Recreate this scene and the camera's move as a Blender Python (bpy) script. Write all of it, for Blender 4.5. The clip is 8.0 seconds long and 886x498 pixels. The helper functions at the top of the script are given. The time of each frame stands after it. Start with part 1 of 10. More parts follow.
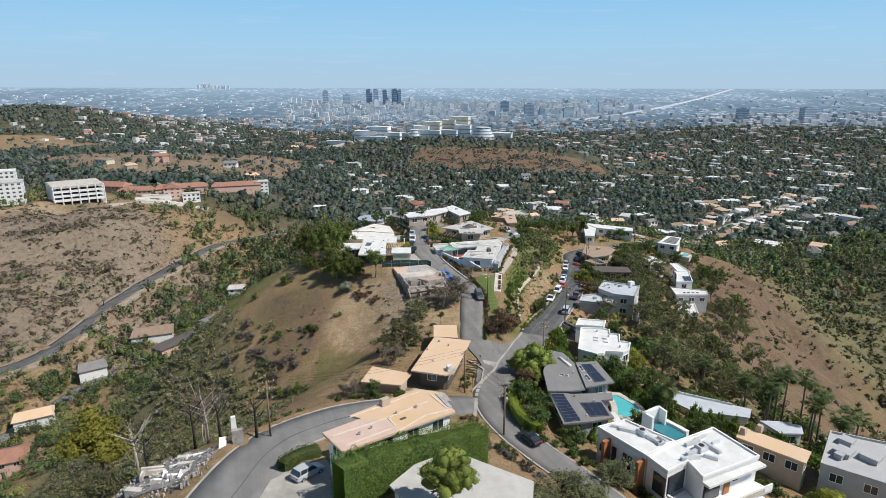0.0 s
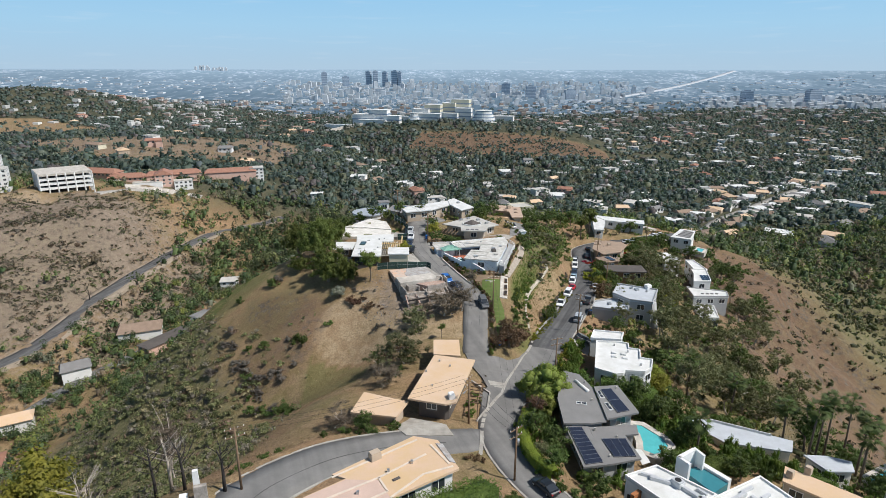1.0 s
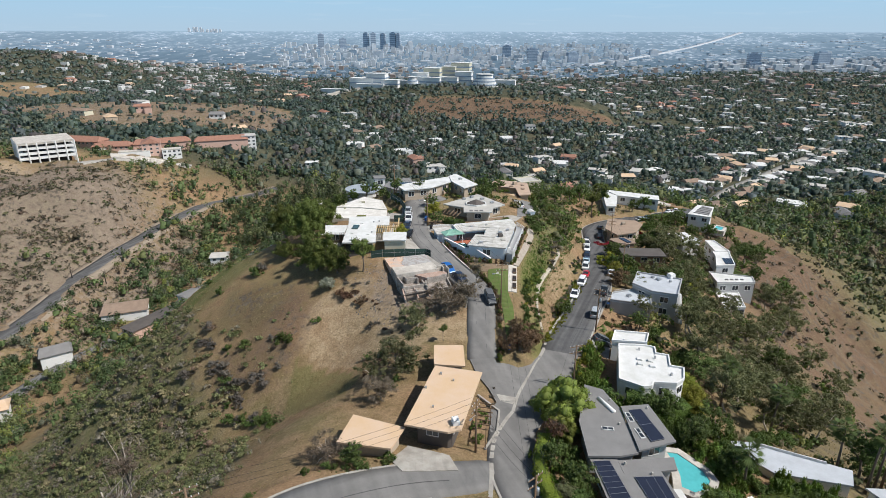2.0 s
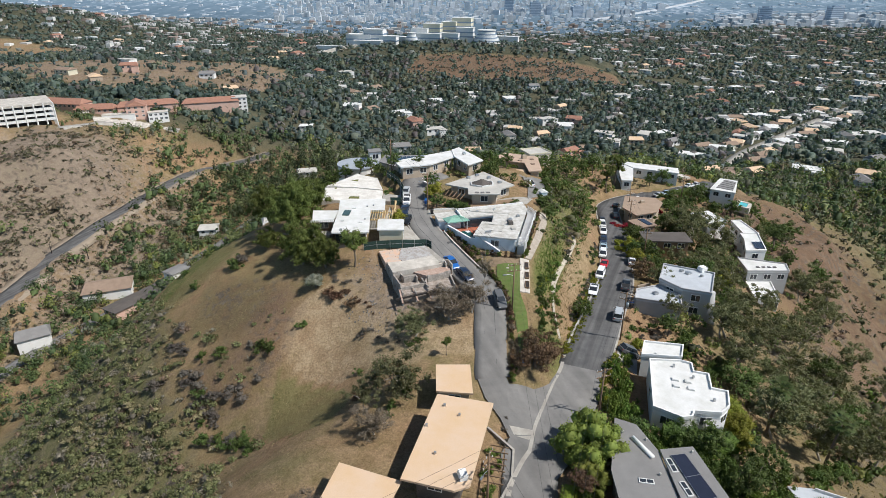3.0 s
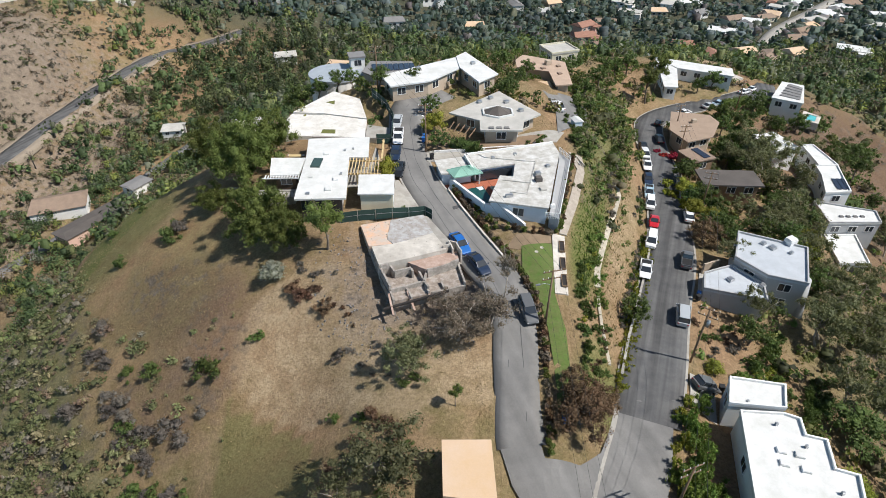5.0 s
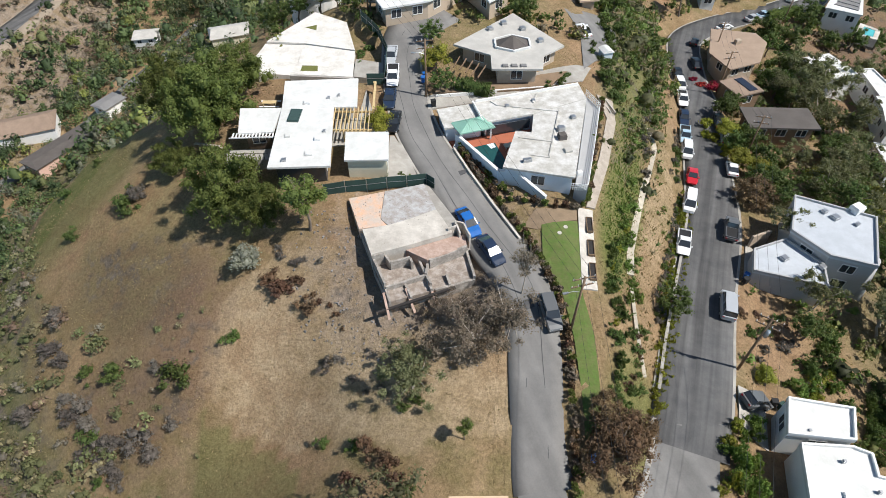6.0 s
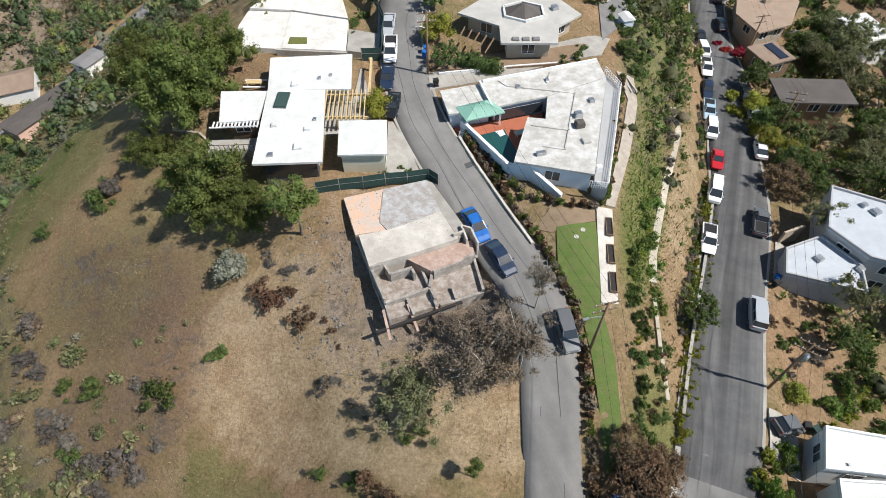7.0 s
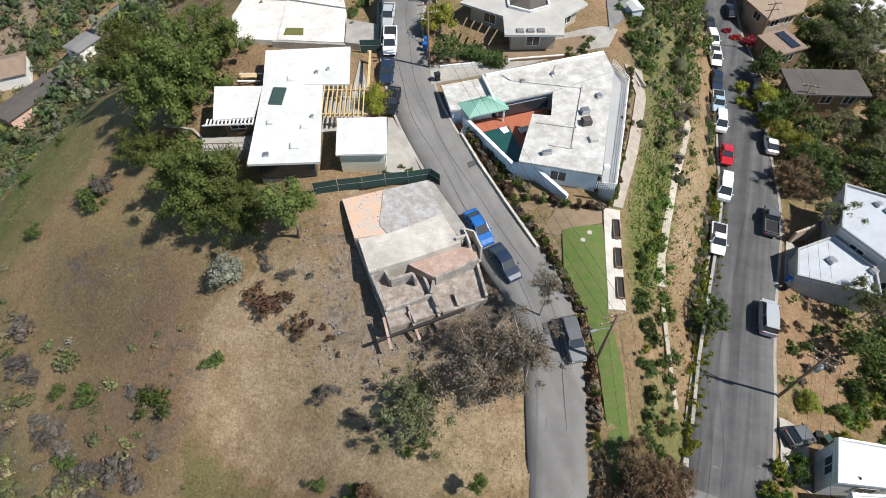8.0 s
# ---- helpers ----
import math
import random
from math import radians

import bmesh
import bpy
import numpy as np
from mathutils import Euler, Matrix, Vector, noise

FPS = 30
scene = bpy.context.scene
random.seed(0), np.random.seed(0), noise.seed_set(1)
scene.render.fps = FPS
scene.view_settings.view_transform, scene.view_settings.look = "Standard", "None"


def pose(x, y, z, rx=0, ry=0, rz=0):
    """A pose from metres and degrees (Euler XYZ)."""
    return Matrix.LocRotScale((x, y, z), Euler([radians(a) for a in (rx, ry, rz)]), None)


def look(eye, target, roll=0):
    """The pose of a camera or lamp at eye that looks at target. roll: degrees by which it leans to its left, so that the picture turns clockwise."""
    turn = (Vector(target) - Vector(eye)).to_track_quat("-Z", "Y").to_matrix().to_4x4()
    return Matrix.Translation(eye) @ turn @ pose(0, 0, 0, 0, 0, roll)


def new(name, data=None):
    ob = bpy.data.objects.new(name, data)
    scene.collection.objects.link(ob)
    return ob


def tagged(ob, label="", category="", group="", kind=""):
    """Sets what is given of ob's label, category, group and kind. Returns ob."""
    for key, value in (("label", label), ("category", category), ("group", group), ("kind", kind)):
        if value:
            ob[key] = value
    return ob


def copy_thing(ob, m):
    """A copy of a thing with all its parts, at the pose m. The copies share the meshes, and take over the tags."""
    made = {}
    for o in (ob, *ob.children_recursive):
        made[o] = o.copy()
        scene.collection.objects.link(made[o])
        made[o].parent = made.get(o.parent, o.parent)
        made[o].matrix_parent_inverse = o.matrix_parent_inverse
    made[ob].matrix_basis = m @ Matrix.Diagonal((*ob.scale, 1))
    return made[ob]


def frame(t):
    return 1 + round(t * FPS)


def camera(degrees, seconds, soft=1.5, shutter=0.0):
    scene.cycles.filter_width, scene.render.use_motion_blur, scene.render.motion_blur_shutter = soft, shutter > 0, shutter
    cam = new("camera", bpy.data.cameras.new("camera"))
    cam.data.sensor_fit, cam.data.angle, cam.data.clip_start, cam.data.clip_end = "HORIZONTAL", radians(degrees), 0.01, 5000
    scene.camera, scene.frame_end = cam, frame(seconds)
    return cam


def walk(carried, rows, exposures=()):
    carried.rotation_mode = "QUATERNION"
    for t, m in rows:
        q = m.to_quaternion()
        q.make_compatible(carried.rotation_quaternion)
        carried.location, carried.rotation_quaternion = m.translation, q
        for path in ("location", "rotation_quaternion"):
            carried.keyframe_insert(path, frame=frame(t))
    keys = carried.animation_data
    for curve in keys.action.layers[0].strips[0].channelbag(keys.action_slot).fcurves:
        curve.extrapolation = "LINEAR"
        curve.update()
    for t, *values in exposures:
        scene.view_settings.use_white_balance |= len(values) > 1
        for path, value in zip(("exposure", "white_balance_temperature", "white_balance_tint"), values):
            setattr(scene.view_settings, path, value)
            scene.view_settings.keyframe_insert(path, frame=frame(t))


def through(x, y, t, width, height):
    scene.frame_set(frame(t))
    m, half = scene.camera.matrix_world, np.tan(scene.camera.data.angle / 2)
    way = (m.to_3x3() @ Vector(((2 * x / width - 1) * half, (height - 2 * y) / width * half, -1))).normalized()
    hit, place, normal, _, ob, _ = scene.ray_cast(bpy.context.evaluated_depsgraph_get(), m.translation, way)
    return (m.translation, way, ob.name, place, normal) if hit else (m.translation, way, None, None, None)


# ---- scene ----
import itertools

cam = camera(74.3, 8.0, soft=0.6)
PATH = [
    (0, (-5.353, 15.518, 58.876), (-5.35, 17.443, 58.335), 0.1),
    (0.5, (-5.293, 22.527, 59.169), (-5.29, 24.449, 58.618), 0.1),
    (1, (-5.475, 30.52, 59.612), (-5.473, 32.429, 59.015), 0.1),
    (1.5, (-5.73, 38.83, 59.248), (-5.726, 40.721, 58.597), 0.1),
    (3, (-6.405, 65.67, 59.625), (-6.401, 67.488, 58.789), 0.1),
    (3.5, (-6.866, 74.886, 59.587), (-6.856, 76.666, 58.677), 0.2),
    (4, (-7.158, 84.403, 59.597), (-7.144, 86.136, 58.598), 0.2),
    (4.5, (-7.441, 93.967, 59.565), (-7.425, 95.641, 58.472), 0.3),
    (6, (-7.96, 121.262, 58.624), (-7.949, 122.62, 57.156), 0.0),
    (6.5, (-8.352, 129.332, 58.227), (-8.342, 130.573, 56.659), -0.1),
    (7, (-8.52, 130.99, 58.187), (-8.508, 132.206, 56.599), -0.1),
    (7.5, (-8.611, 132.642, 58.116), (-8.599, 133.832, 56.508), -0.1),
    (8, (-8.734, 134.227, 58.042), (-8.722, 135.391, 56.415), -0.1),
]
walk(cam, [(t, look(eye, target, roll)) for t, eye, target, roll in PATH], [(0, 0.0), (1.5, 0.0), (3.0, 0.05), (4.5, 0.12), (6.0, 0.22), (8.0, 0.25)])

# ---- light ----
SUN_EL, SUN_AZ = radians(52), radians(108)      # azimuth clockwise from +y
world = bpy.data.worlds.new("sky")
scene.world = world
world.use_nodes = True
wn = world.node_tree.nodes
wl = world.node_tree.links
sky = wn.new("ShaderNodeTexSky")
sky.sky_type = "NISHITA"
sky.sun_disc = False
sky.sun_elevation, sky.sun_rotation = SUN_EL, SUN_AZ
sky.altitude, sky.air_density, sky.dust_density, sky.ozone_density = 300, 1.0, 0.8, 1.5
wn["Background"].inputs["Strength"].default_value = 0.07
# pale haze towards the horizon, with faint cloud wisps
coord = wn.new("ShaderNodeTexCoord")
axis = wn.new("ShaderNodeSeparateXYZ")
wl.new(coord.outputs["Generated"], axis.inputs[0])
haze = wn.new("ShaderNodeValToRGB")
haze.color_ramp.elements[0].position, haze.color_ramp.elements[0].color = 0.0, (0.43, 0.595, 0.75, 1)
haze.color_ramp.elements[1].position, haze.color_ramp.elements[1].color = 0.16, (0.25, 0.555, 0.87, 1)
mid_haze = haze.color_ramp.elements.new(0.06)
mid_haze.color = (0.375, 0.625, 0.84, 1)
wl.new(axis.outputs["Z"], haze.inputs["Fac"])
wisp_map = wn.new("ShaderNodeMapping")
wisp_map.inputs["Scale"].default_value = (5, 5, 60)
wl.new(coord.outputs["Generated"], wisp_map.inputs["Vector"])
wisp = wn.new("ShaderNodeTexNoise")
wisp.inputs["Scale"].default_value, wisp.inputs["Detail"].default_value = 2.2, 7
wl.new(wisp_map.outputs[0], wisp.inputs["Vector"])
wisp_amount = wn.new("ShaderNodeMapRange")
wisp_amount.inputs["From Min"].default_value, wisp_amount.inputs["From Max"].default_value, wisp_amount.inputs["To Max"].default_value = 0.58, 0.9, 0.24
wl.new(wisp.outputs["Fac"], wisp_amount.inputs["Value"])
cloudy = wn.new("ShaderNodeMix")
cloudy.data_type = "RGBA"
cloudy.inputs[7].default_value = (0.72, 0.80, 0.88, 1)
wl.new(wisp_amount.outputs["Result"], cloudy.inputs[0])
wl.new(haze.outputs["Color"], cloudy.inputs[6])
gain = wn.new("ShaderNodeVectorMath")
gain.operation = "SCALE"
gain.inputs["Scale"].default_value = 1 / 0.07
wl.new(cloudy.outputs[2], gain.inputs[0])
share = wn.new("ShaderNodeMapRange")
share.inputs["From Min"].default_value, share.inputs["From Max"].default_value = 0.14, 0.5
share.inputs["To Min"].default_value, share.inputs["To Max"].default_value = 1.0, 0.0
wl.new(axis.outputs["Z"], share.inputs["Value"])
blend = wn.new("ShaderNodeMix")
blend.data_type = "RGBA"
wl.new(share.outputs["Result"], blend.inputs[0])
wl.new(sky.outputs["Color"], blend.inputs[6])
wl.new(gain.outputs[0], blend.inputs[7])
wl.new(blend.outputs[2], wn["Background"].inputs["Color"])
sun_data = bpy.data.lights.new("sun", "SUN")
sun_data.energy, sun_data.angle, sun_data.color = 4.9, radians(0.55), (1.0, 0.965, 0.915)
sun = new("sun", sun_data)
sun_dir = Vector((math.sin(SUN_AZ) * math.cos(SUN_EL), math.cos(SUN_AZ) * math.cos(SUN_EL), math.sin(SUN_EL)))
sun.matrix_world = look(sun_dir * 900, (0, 0, 0))

# ---- materials ----


def material(name, color, rough=0.8, vary=0.25, scale=1.0, grain=12.0, bump=0.15, metal=0.0, second=None, stain=0.45, island=0.0, spec=0.3):
    """A surface of one colour with stains at scale (metres) and fine grain, in two tones."""
    m = bpy.data.materials.new(name)
    m.use_nodes = True
    n, l = m.node_tree.nodes, m.node_tree.links
    b = n["Principled BSDF"]
    b.inputs["Roughness"].default_value, b.inputs["Metallic"].default_value = rough, metal
    b.inputs["Specular IOR Level"].default_value = spec
    geo = n.new("ShaderNodeNewGeometry")
    big = n.new("ShaderNodeTexNoise")
    big.inputs["Scale"].default_value, big.inputs["Detail"].default_value, big.inputs["Roughness"].default_value = 1.0 / scale, 6, 0.65
    fine = n.new("ShaderNodeTexNoise")
    fine.inputs["Scale"].default_value, fine.inputs["Detail"].default_value = grain, 3
    l.new(geo.outputs["Position"], big.inputs["Vector"])
    l.new(geo.outputs["Position"], fine.inputs["Vector"])
    ramp = n.new("ShaderNodeMapRange")
    ramp.inputs["From Min"].default_value, ramp.inputs["From Max"].default_value = stain - 0.08, stain + 0.22
    l.new(big.outputs["Fac"], ramp.inputs["Value"])
    dark = tuple(c * (1 - vary) for c in color) if second is None else second
    mix = n.new("ShaderNodeMix")
    mix.data_type = "RGBA"
    mix.inputs[6].default_value, mix.inputs[7].default_value = (*dark, 1), (*color, 1)
    l.new(ramp.outputs["Result"], mix.inputs[0])
    hsv = n.new("ShaderNodeHueSaturation")
    l.new(mix.outputs[2], hsv.inputs["Color"])
    val = n.new("ShaderNodeMath")
    val.operation = "MULTIPLY_ADD"
    l.new(fine.outputs["Fac"], val.inputs[0])
    val.inputs[1].default_value, val.inputs[2].default_value = vary * 1.2, 1 - vary * 0.6
    last = val
    if island:
        info = n.new("ShaderNodeObjectInfo")
        add = n.new("ShaderNodeMath")
        add.operation = "ADD"
        l.new(geo.outputs["Random Per Island"], add.inputs[0])
        l.new(info.outputs["Random"], add.inputs[1])
        half = n.new("ShaderNodeMath")
        half.operation = "MULTIPLY_ADD"
        l.new(add.outputs[0], half.inputs[0])
        half.inputs[1].default_value, half.inputs[2].default_value = island, 1 - island
        last = n.new("ShaderNodeMath")
        last.operation = "MULTIPLY"
        l.new(val.outputs[0], last.inputs[0])
        l.new(half.outputs[0], last.inputs[1])
        hue = n.new("ShaderNodeMath")
        hue.operation = "MULTIPLY_ADD"
        l.new(info.outputs["Random"], hue.inputs[0])
        hue.inputs[1].default_value, hue.inputs[2].default_value = 0.035 * min(1, island * 2), 0.5 - 0.0175 * min(1, island * 2)
        l.new(hue.outputs[0], hsv.inputs["Hue"])
    l.new(last.outputs[0], hsv.inputs["Value"])
    l.new(hsv.outputs["Color"], b.inputs["Base Color"])
    if bump:
        bp = n.new("ShaderNodeBump")
        bp.inputs["Strength"].default_value, bp.inputs["Distance"].default_value = bump, 0.05
        l.new(fine.outputs["Fac"], bp.inputs["Height"])
        l.new(bp.outputs["Normal"], b.inputs["Normal"])
    return m


def foliage(name, color, second, through=0.25):
    m = material(name, color, 0.65, 0.35, 3.0, 3.0, 0.0, second=second, island=0.55, spec=0.25)
    b = m.node_tree.nodes["Principled BSDF"]
    b.inputs["Transmission Weight"].default_value = 0.0
    b.inputs["Subsurface Weight"].default_value = 0.0
    n, l = m.node_tree.nodes, m.node_tree.links
    tr = n.new("ShaderNodeBsdfTranslucent")
    tr.inputs["Color"].default_value = (color[0] * 1.3, color[1] * 1.5, color[2] * 0.8, 1)
    mx = n.new("ShaderNodeMixShader")
    mx.inputs[0].default_value = through
    l.new(b.outputs[0], mx.inputs[1])
    l.new(tr.outputs[0], mx.inputs[2])
    l.new(mx.outputs[0], n["Material Output"].inputs["Surface"])
    return m


ASPHALT = material("asphalt", (0.22, 0.214, 0.205), 0.92, 0.2, 4, 7, 0.1, second=(0.17, 0.166, 0.16))
ASPHALT_DARK = material("dark_asphalt", (0.088, 0.088, 0.09), 0.9, 0.25, 3, 9, 0.1, second=(0.132, 0.13, 0.128))


def wheel_tracks(mat, heading, width, amount):
    """Long worn streaks along a street that runs at the heading, in degrees from y."""
    n, l = mat.node_tree.nodes, mat.node_tree.links
    turned = n.new("ShaderNodeVectorRotate")
    turned.rotation_type = "Z_AXIS"
    turned.inputs["Angle"].default_value = math.radians(heading)
    l.new(n.new("ShaderNodeNewGeometry").outputs["Position"], turned.inputs["Vector"])
    stretch = n.new("ShaderNodeMapping")
    stretch.inputs["Scale"].default_value = (1 / width, 0.02, 0.02)
    l.new(turned.outputs[0], stretch.inputs["Vector"])
    streak = n.new("ShaderNodeTexNoise")
    streak.inputs["Scale"].default_value, streak.inputs["Detail"].default_value = 1.0, 3
    l.new(stretch.outputs[0], streak.inputs["Vector"])
    level = n.new("ShaderNodeMapRange")
    level.inputs["From Min"].default_value, level.inputs["From Max"].default_value = 0.36, 0.64
    level.inputs["To Min"].default_value, level.inputs["To Max"].default_value = 1 - amount, 1 + amount * 0.6
    l.new(streak.outputs["Fac"], level.inputs["Value"])
    base = n["Principled BSDF"].inputs["Base Color"]
    worn = n.new("ShaderNodeVectorMath")
    worn.operation = "SCALE"
    l.new(base.links[0].from_socket, worn.inputs[0])
    l.new(level.outputs["Result"], worn.inputs["Scale"])
    l.new(worn.outputs[0], base)


wheel_tracks(ASPHALT_DARK, 23, 1.1, 0.34)
wheel_tracks(ASPHALT, -20, 1.5, 0.12)
TAR = material("tar", (0.10, 0.10, 0.102), 0.9, 0.2, 1.5, 8, 0.05)
CONCRETE = material("concrete", (0.42, 0.40, 0.36), 0.9, 0.2, 2.2, 10, 0.1, second=(0.3, 0.28, 0.25))
SLAB = material("old_slab", (0.63, 0.59, 0.53), 0.9, 0.22, 2.2, 5, 0.15, second=(0.42, 0.385, 0.34), stain=0.47)
LOT_SLAB = material("weathered_lot_slab", (0.76, 0.735, 0.69), 0.9, 0.18, 2.0, 4, 0.12, second=(0.58, 0.55, 0.50), stain=0.44)
WHITE_ROOF = material("white_roof", (0.70, 0.70, 0.69), 0.7, 0.1, 2.4, 4, 0.06, second=(0.57, 0.57, 0.54), stain=0.42)
WORN_ROOF = material("worn_white_roof", (0.64, 0.63, 0.605), 0.75, 0.2, 1.2, 3.5, 0.1, second=(0.42, 0.40, 0.36), stain=0.46)
COOL_ROOF = material("pale_blue_grey_roof", (0.50, 0.53, 0.565), 0.75, 0.12, 2.0, 5, 0.06, second=(0.43, 0.455, 0.485))
GREY_ROOF = material("grey_roof", (0.23, 0.225, 0.22), 0.9, 0.16, 3, 10, 0.2)
PALE_ROOF = material("pale_gravel_roof", (0.52, 0.5, 0.46), 0.9, 0.2, 2.6, 12, 0.2)
TAN_ROOF = material("tan_roof", (0.60, 0.42, 0.26), 0.9, 0.12, 4, 9, 0.1, second=(0.62, 0.46, 0.33))
PINK_ROOF = material("pink_tan_roof", (0.60, 0.43, 0.31), 0.9, 0.12, 3, 9, 0.1, second=(0.58, 0.41, 0.24))
CLAY_ROOF = material("pale_clay_roof", (0.50, 0.37, 0.28), 0.9, 0.16, 2.2, 6, 0.12, second=(0.42, 0.31, 0.235))
SHINGLE_ROOF = material("broad_shingle_roof", (0.37, 0.275, 0.205), 0.9, 0.18, 2.2, 6, 0.15, second=(0.31, 0.23, 0.17))
BROWN_ROOF = material("brown_roof", (0.30, 0.22, 0.165), 0.9, 0.2, 2.5, 14, 0.2)
DARK_ROOF = material("dark_roof", (0.12, 0.105, 0.095), 0.85, 0.2, 2.5, 10, 0.2)
TERRACOTTA = material("terracotta", (0.36, 0.19, 0.135), 0.85, 0.22, 1.6, 8, 0.2)
GREEN_ROOF = material("green_metal_roof", (0.27, 0.5, 0.40), 0.45, 0.1, 2.4, 6, 0.05)
WHITE_WALL = material("white_wall", (0.78, 0.775, 0.755), 0.85, 0.09, 2.2, 8, 0.06)
CREAM_WALL = material("cream_wall", (0.66, 0.62, 0.48), 0.85, 0.1, 2.2, 8, 0.06)
BEIGE_WALL = material("beige_wall", (0.48, 0.39, 0.30), 0.85, 0.12, 2.2, 8, 0.06)
GREY_WALL = material("grey_wall", (0.42, 0.42, 0.42), 0.85, 0.1, 2.2, 8, 0.06)
BLUE_WALL = material("pale_blue_wall", (0.66, 0.72, 0.78), 0.85, 0.08, 2.2, 8, 0.06)
PINK_WALL = material("pink_wall", (0.66, 0.44, 0.36), 0.85, 0.1, 2.2, 8, 0.06)
WOOD = material("weathered_wood", (0.24, 0.16, 0.10), 0.8, 0.25, 0.6, 12, 0.2)
LUMBER = material("fresh_lumber", (0.62, 0.47, 0.25), 0.8, 0.15, 0.6, 12, 0.2)
ORANGE_WOOD = material("orange_wood", (0.42, 0.17, 0.07), 0.6, 0.2, 0.8, 10, 0.1)
BARK = material("bark", (0.20, 0.16, 0.125), 0.9, 0.3, 0.5, 14, 0.4)
PALE_BARK = material("pale_bark", (0.5, 0.44, 0.37), 0.85, 0.3, 0.6, 10, 0.3)
CHAR = material("charred_wood", (0.045, 0.04, 0.038), 0.9, 0.3, 0.5, 10, 0.3)
METAL = material("grey_metal", (0.5, 0.51, 0.52), 0.4, 0.1, 1.0, 8, 0.02, metal=0.8)
BLACK = material("black_rubber", (0.025, 0.025, 0.026), 0.75, 0.1, 0.4, 10, 0.0)
GLASS = material("window_glass", (0.035, 0.042, 0.05), 0.08, 0.1, 3.0, 1, 0.0, spec=0.8)
SOLAR = material("solar_cell", (0.025, 0.03, 0.05), 0.22, 0.15, 1.5, 3, 0.0, spec=0.6)
FENCE_GREEN = material("green_fence_cloth", (0.035, 0.07, 0.06), 0.8, 0.2, 1.2, 10, 0.1)
LAWN = material("lawn_grass", (0.088, 0.148, 0.03), 0.95, 0.5, 0.8, 5, 0.5, second=(0.125, 0.142, 0.05), stain=0.45)
RED_DECK = material("red_deck", (0.42, 0.14, 0.08), 0.8, 0.12, 1.5, 8, 0.1)
STONE = material("pale_stone", (0.5, 0.44, 0.36), 0.9, 0.25, 0.8, 8, 0.3, island=0.3)
RUBBLE = material("rubble", (0.36, 0.34, 0.32), 0.95, 0.3, 0.8, 8, 0.3, second=(0.1, 0.095, 0.09), island=0.4)
RED_CLAY = material("red_clay_floor", (0.66, 0.41, 0.27), 0.9, 0.28, 1.1, 5, 0.2, second=(0.52, 0.44, 0.38), stain=0.46)
BLUE_SLAB = material("grey_blue_slab", (0.48, 0.485, 0.49), 0.9, 0.35, 0.9, 4, 0.2, second=(0.33, 0.30, 0.275), stain=0.48)
GREY_BLOCK = material("sooty_block_wall", (0.46, 0.425, 0.385), 0.95, 0.35, 0.7, 5, 0.3, second=(0.26, 0.235, 0.21), stain=0.5)
DUSTY_FLOOR = material("dusty_floor", (0.46, 0.42, 0.385), 0.95, 0.4, 0.8, 4, 0.3, second=(0.25, 0.205, 0.17), stain=0.5)
RUST_BROWN = material("brown_slab", (0.50, 0.38, 0.32), 0.9, 0.3, 0.7, 5, 0.2, second=(0.36, 0.25, 0.20), stain=0.5)
DARK_POOL = material("dark_pool_water", (0.02, 0.085, 0.085), 0.05, 0.1, 2.0, 1.5, 0.05, spec=0.5)
POOL = material("turquoise_pool_water", (0.10, 0.48, 0.50), 0.05, 0.12, 1.5, 1.5, 0.05, spec=0.5)
# tower glass and stone lightened with pale blue distance haze
HAZED_GLASS = material("hazed_tower_glass", (0.27, 0.34, 0.42), 0.25, 0.15, 20, 0.2, 0.0, spec=0.6)
HAZED_STONE = material("hazed_tower_stone", (0.6, 0.62, 0.64), 0.8, 0.15, 20, 0.2, 0.0)

OAK = foliage("oak_leaves", (0.130, 0.152, 0.038), (0.082, 0.105, 0.027))
EUCALYPTUS = foliage("eucalyptus_leaves", (0.17, 0.17, 0.085), (0.115, 0.118, 0.06), 0.28)
DRY_LEAF = foliage("dry_leaves", (0.20, 0.155, 0.115), (0.14, 0.115, 0.09), 0.2)
HEDGE = foliage("hedge_leaves", (0.135, 0.185, 0.036), (0.08, 0.13, 0.028))
ROUND_LEAF = foliage("round_tree_leaves", (0.216, 0.243, 0.049), (0.135, 0.169, 0.038))
LIME_HEDGE = foliage("lime_hedge_leaves", (0.23, 0.26, 0.036), (0.14, 0.18, 0.03))
GREEN_BUSH = foliage("green_bush_leaves", (0.098, 0.135, 0.036), (0.068, 0.098, 0.028))
GREY_BUSH = foliage("grey_bush_leaves", (0.155, 0.135, 0.118), (0.115, 0.10, 0.088))
RED_BUSH = foliage("russet_leaves", (0.15, 0.085, 0.05), (0.10, 0.065, 0.04), 0.15)
YELLOW_LEAF = foliage("yellow_green_leaves", (0.26, 0.25, 0.035), (0.17, 0.18, 0.03))
SILVER_LEAF = foliage("silver_leaves", (0.36, 0.37, 0.31), (0.24, 0.25, 0.20))
RED_FLOWER = foliage("crimson_flowers", (0.35, 0.02, 0.04), (0.2, 0.02, 0.03))
PALM_LEAF = foliage("palm_leaves", (0.09, 0.12, 0.035), (0.06, 0.085, 0.025))
# leaves of the far plain, with pale blue haze painted into them
HAZED_LEAF = foliage("hazed_plain_leaves", (0.17, 0.22, 0.25), (0.14, 0.18, 0.21), 0.2)


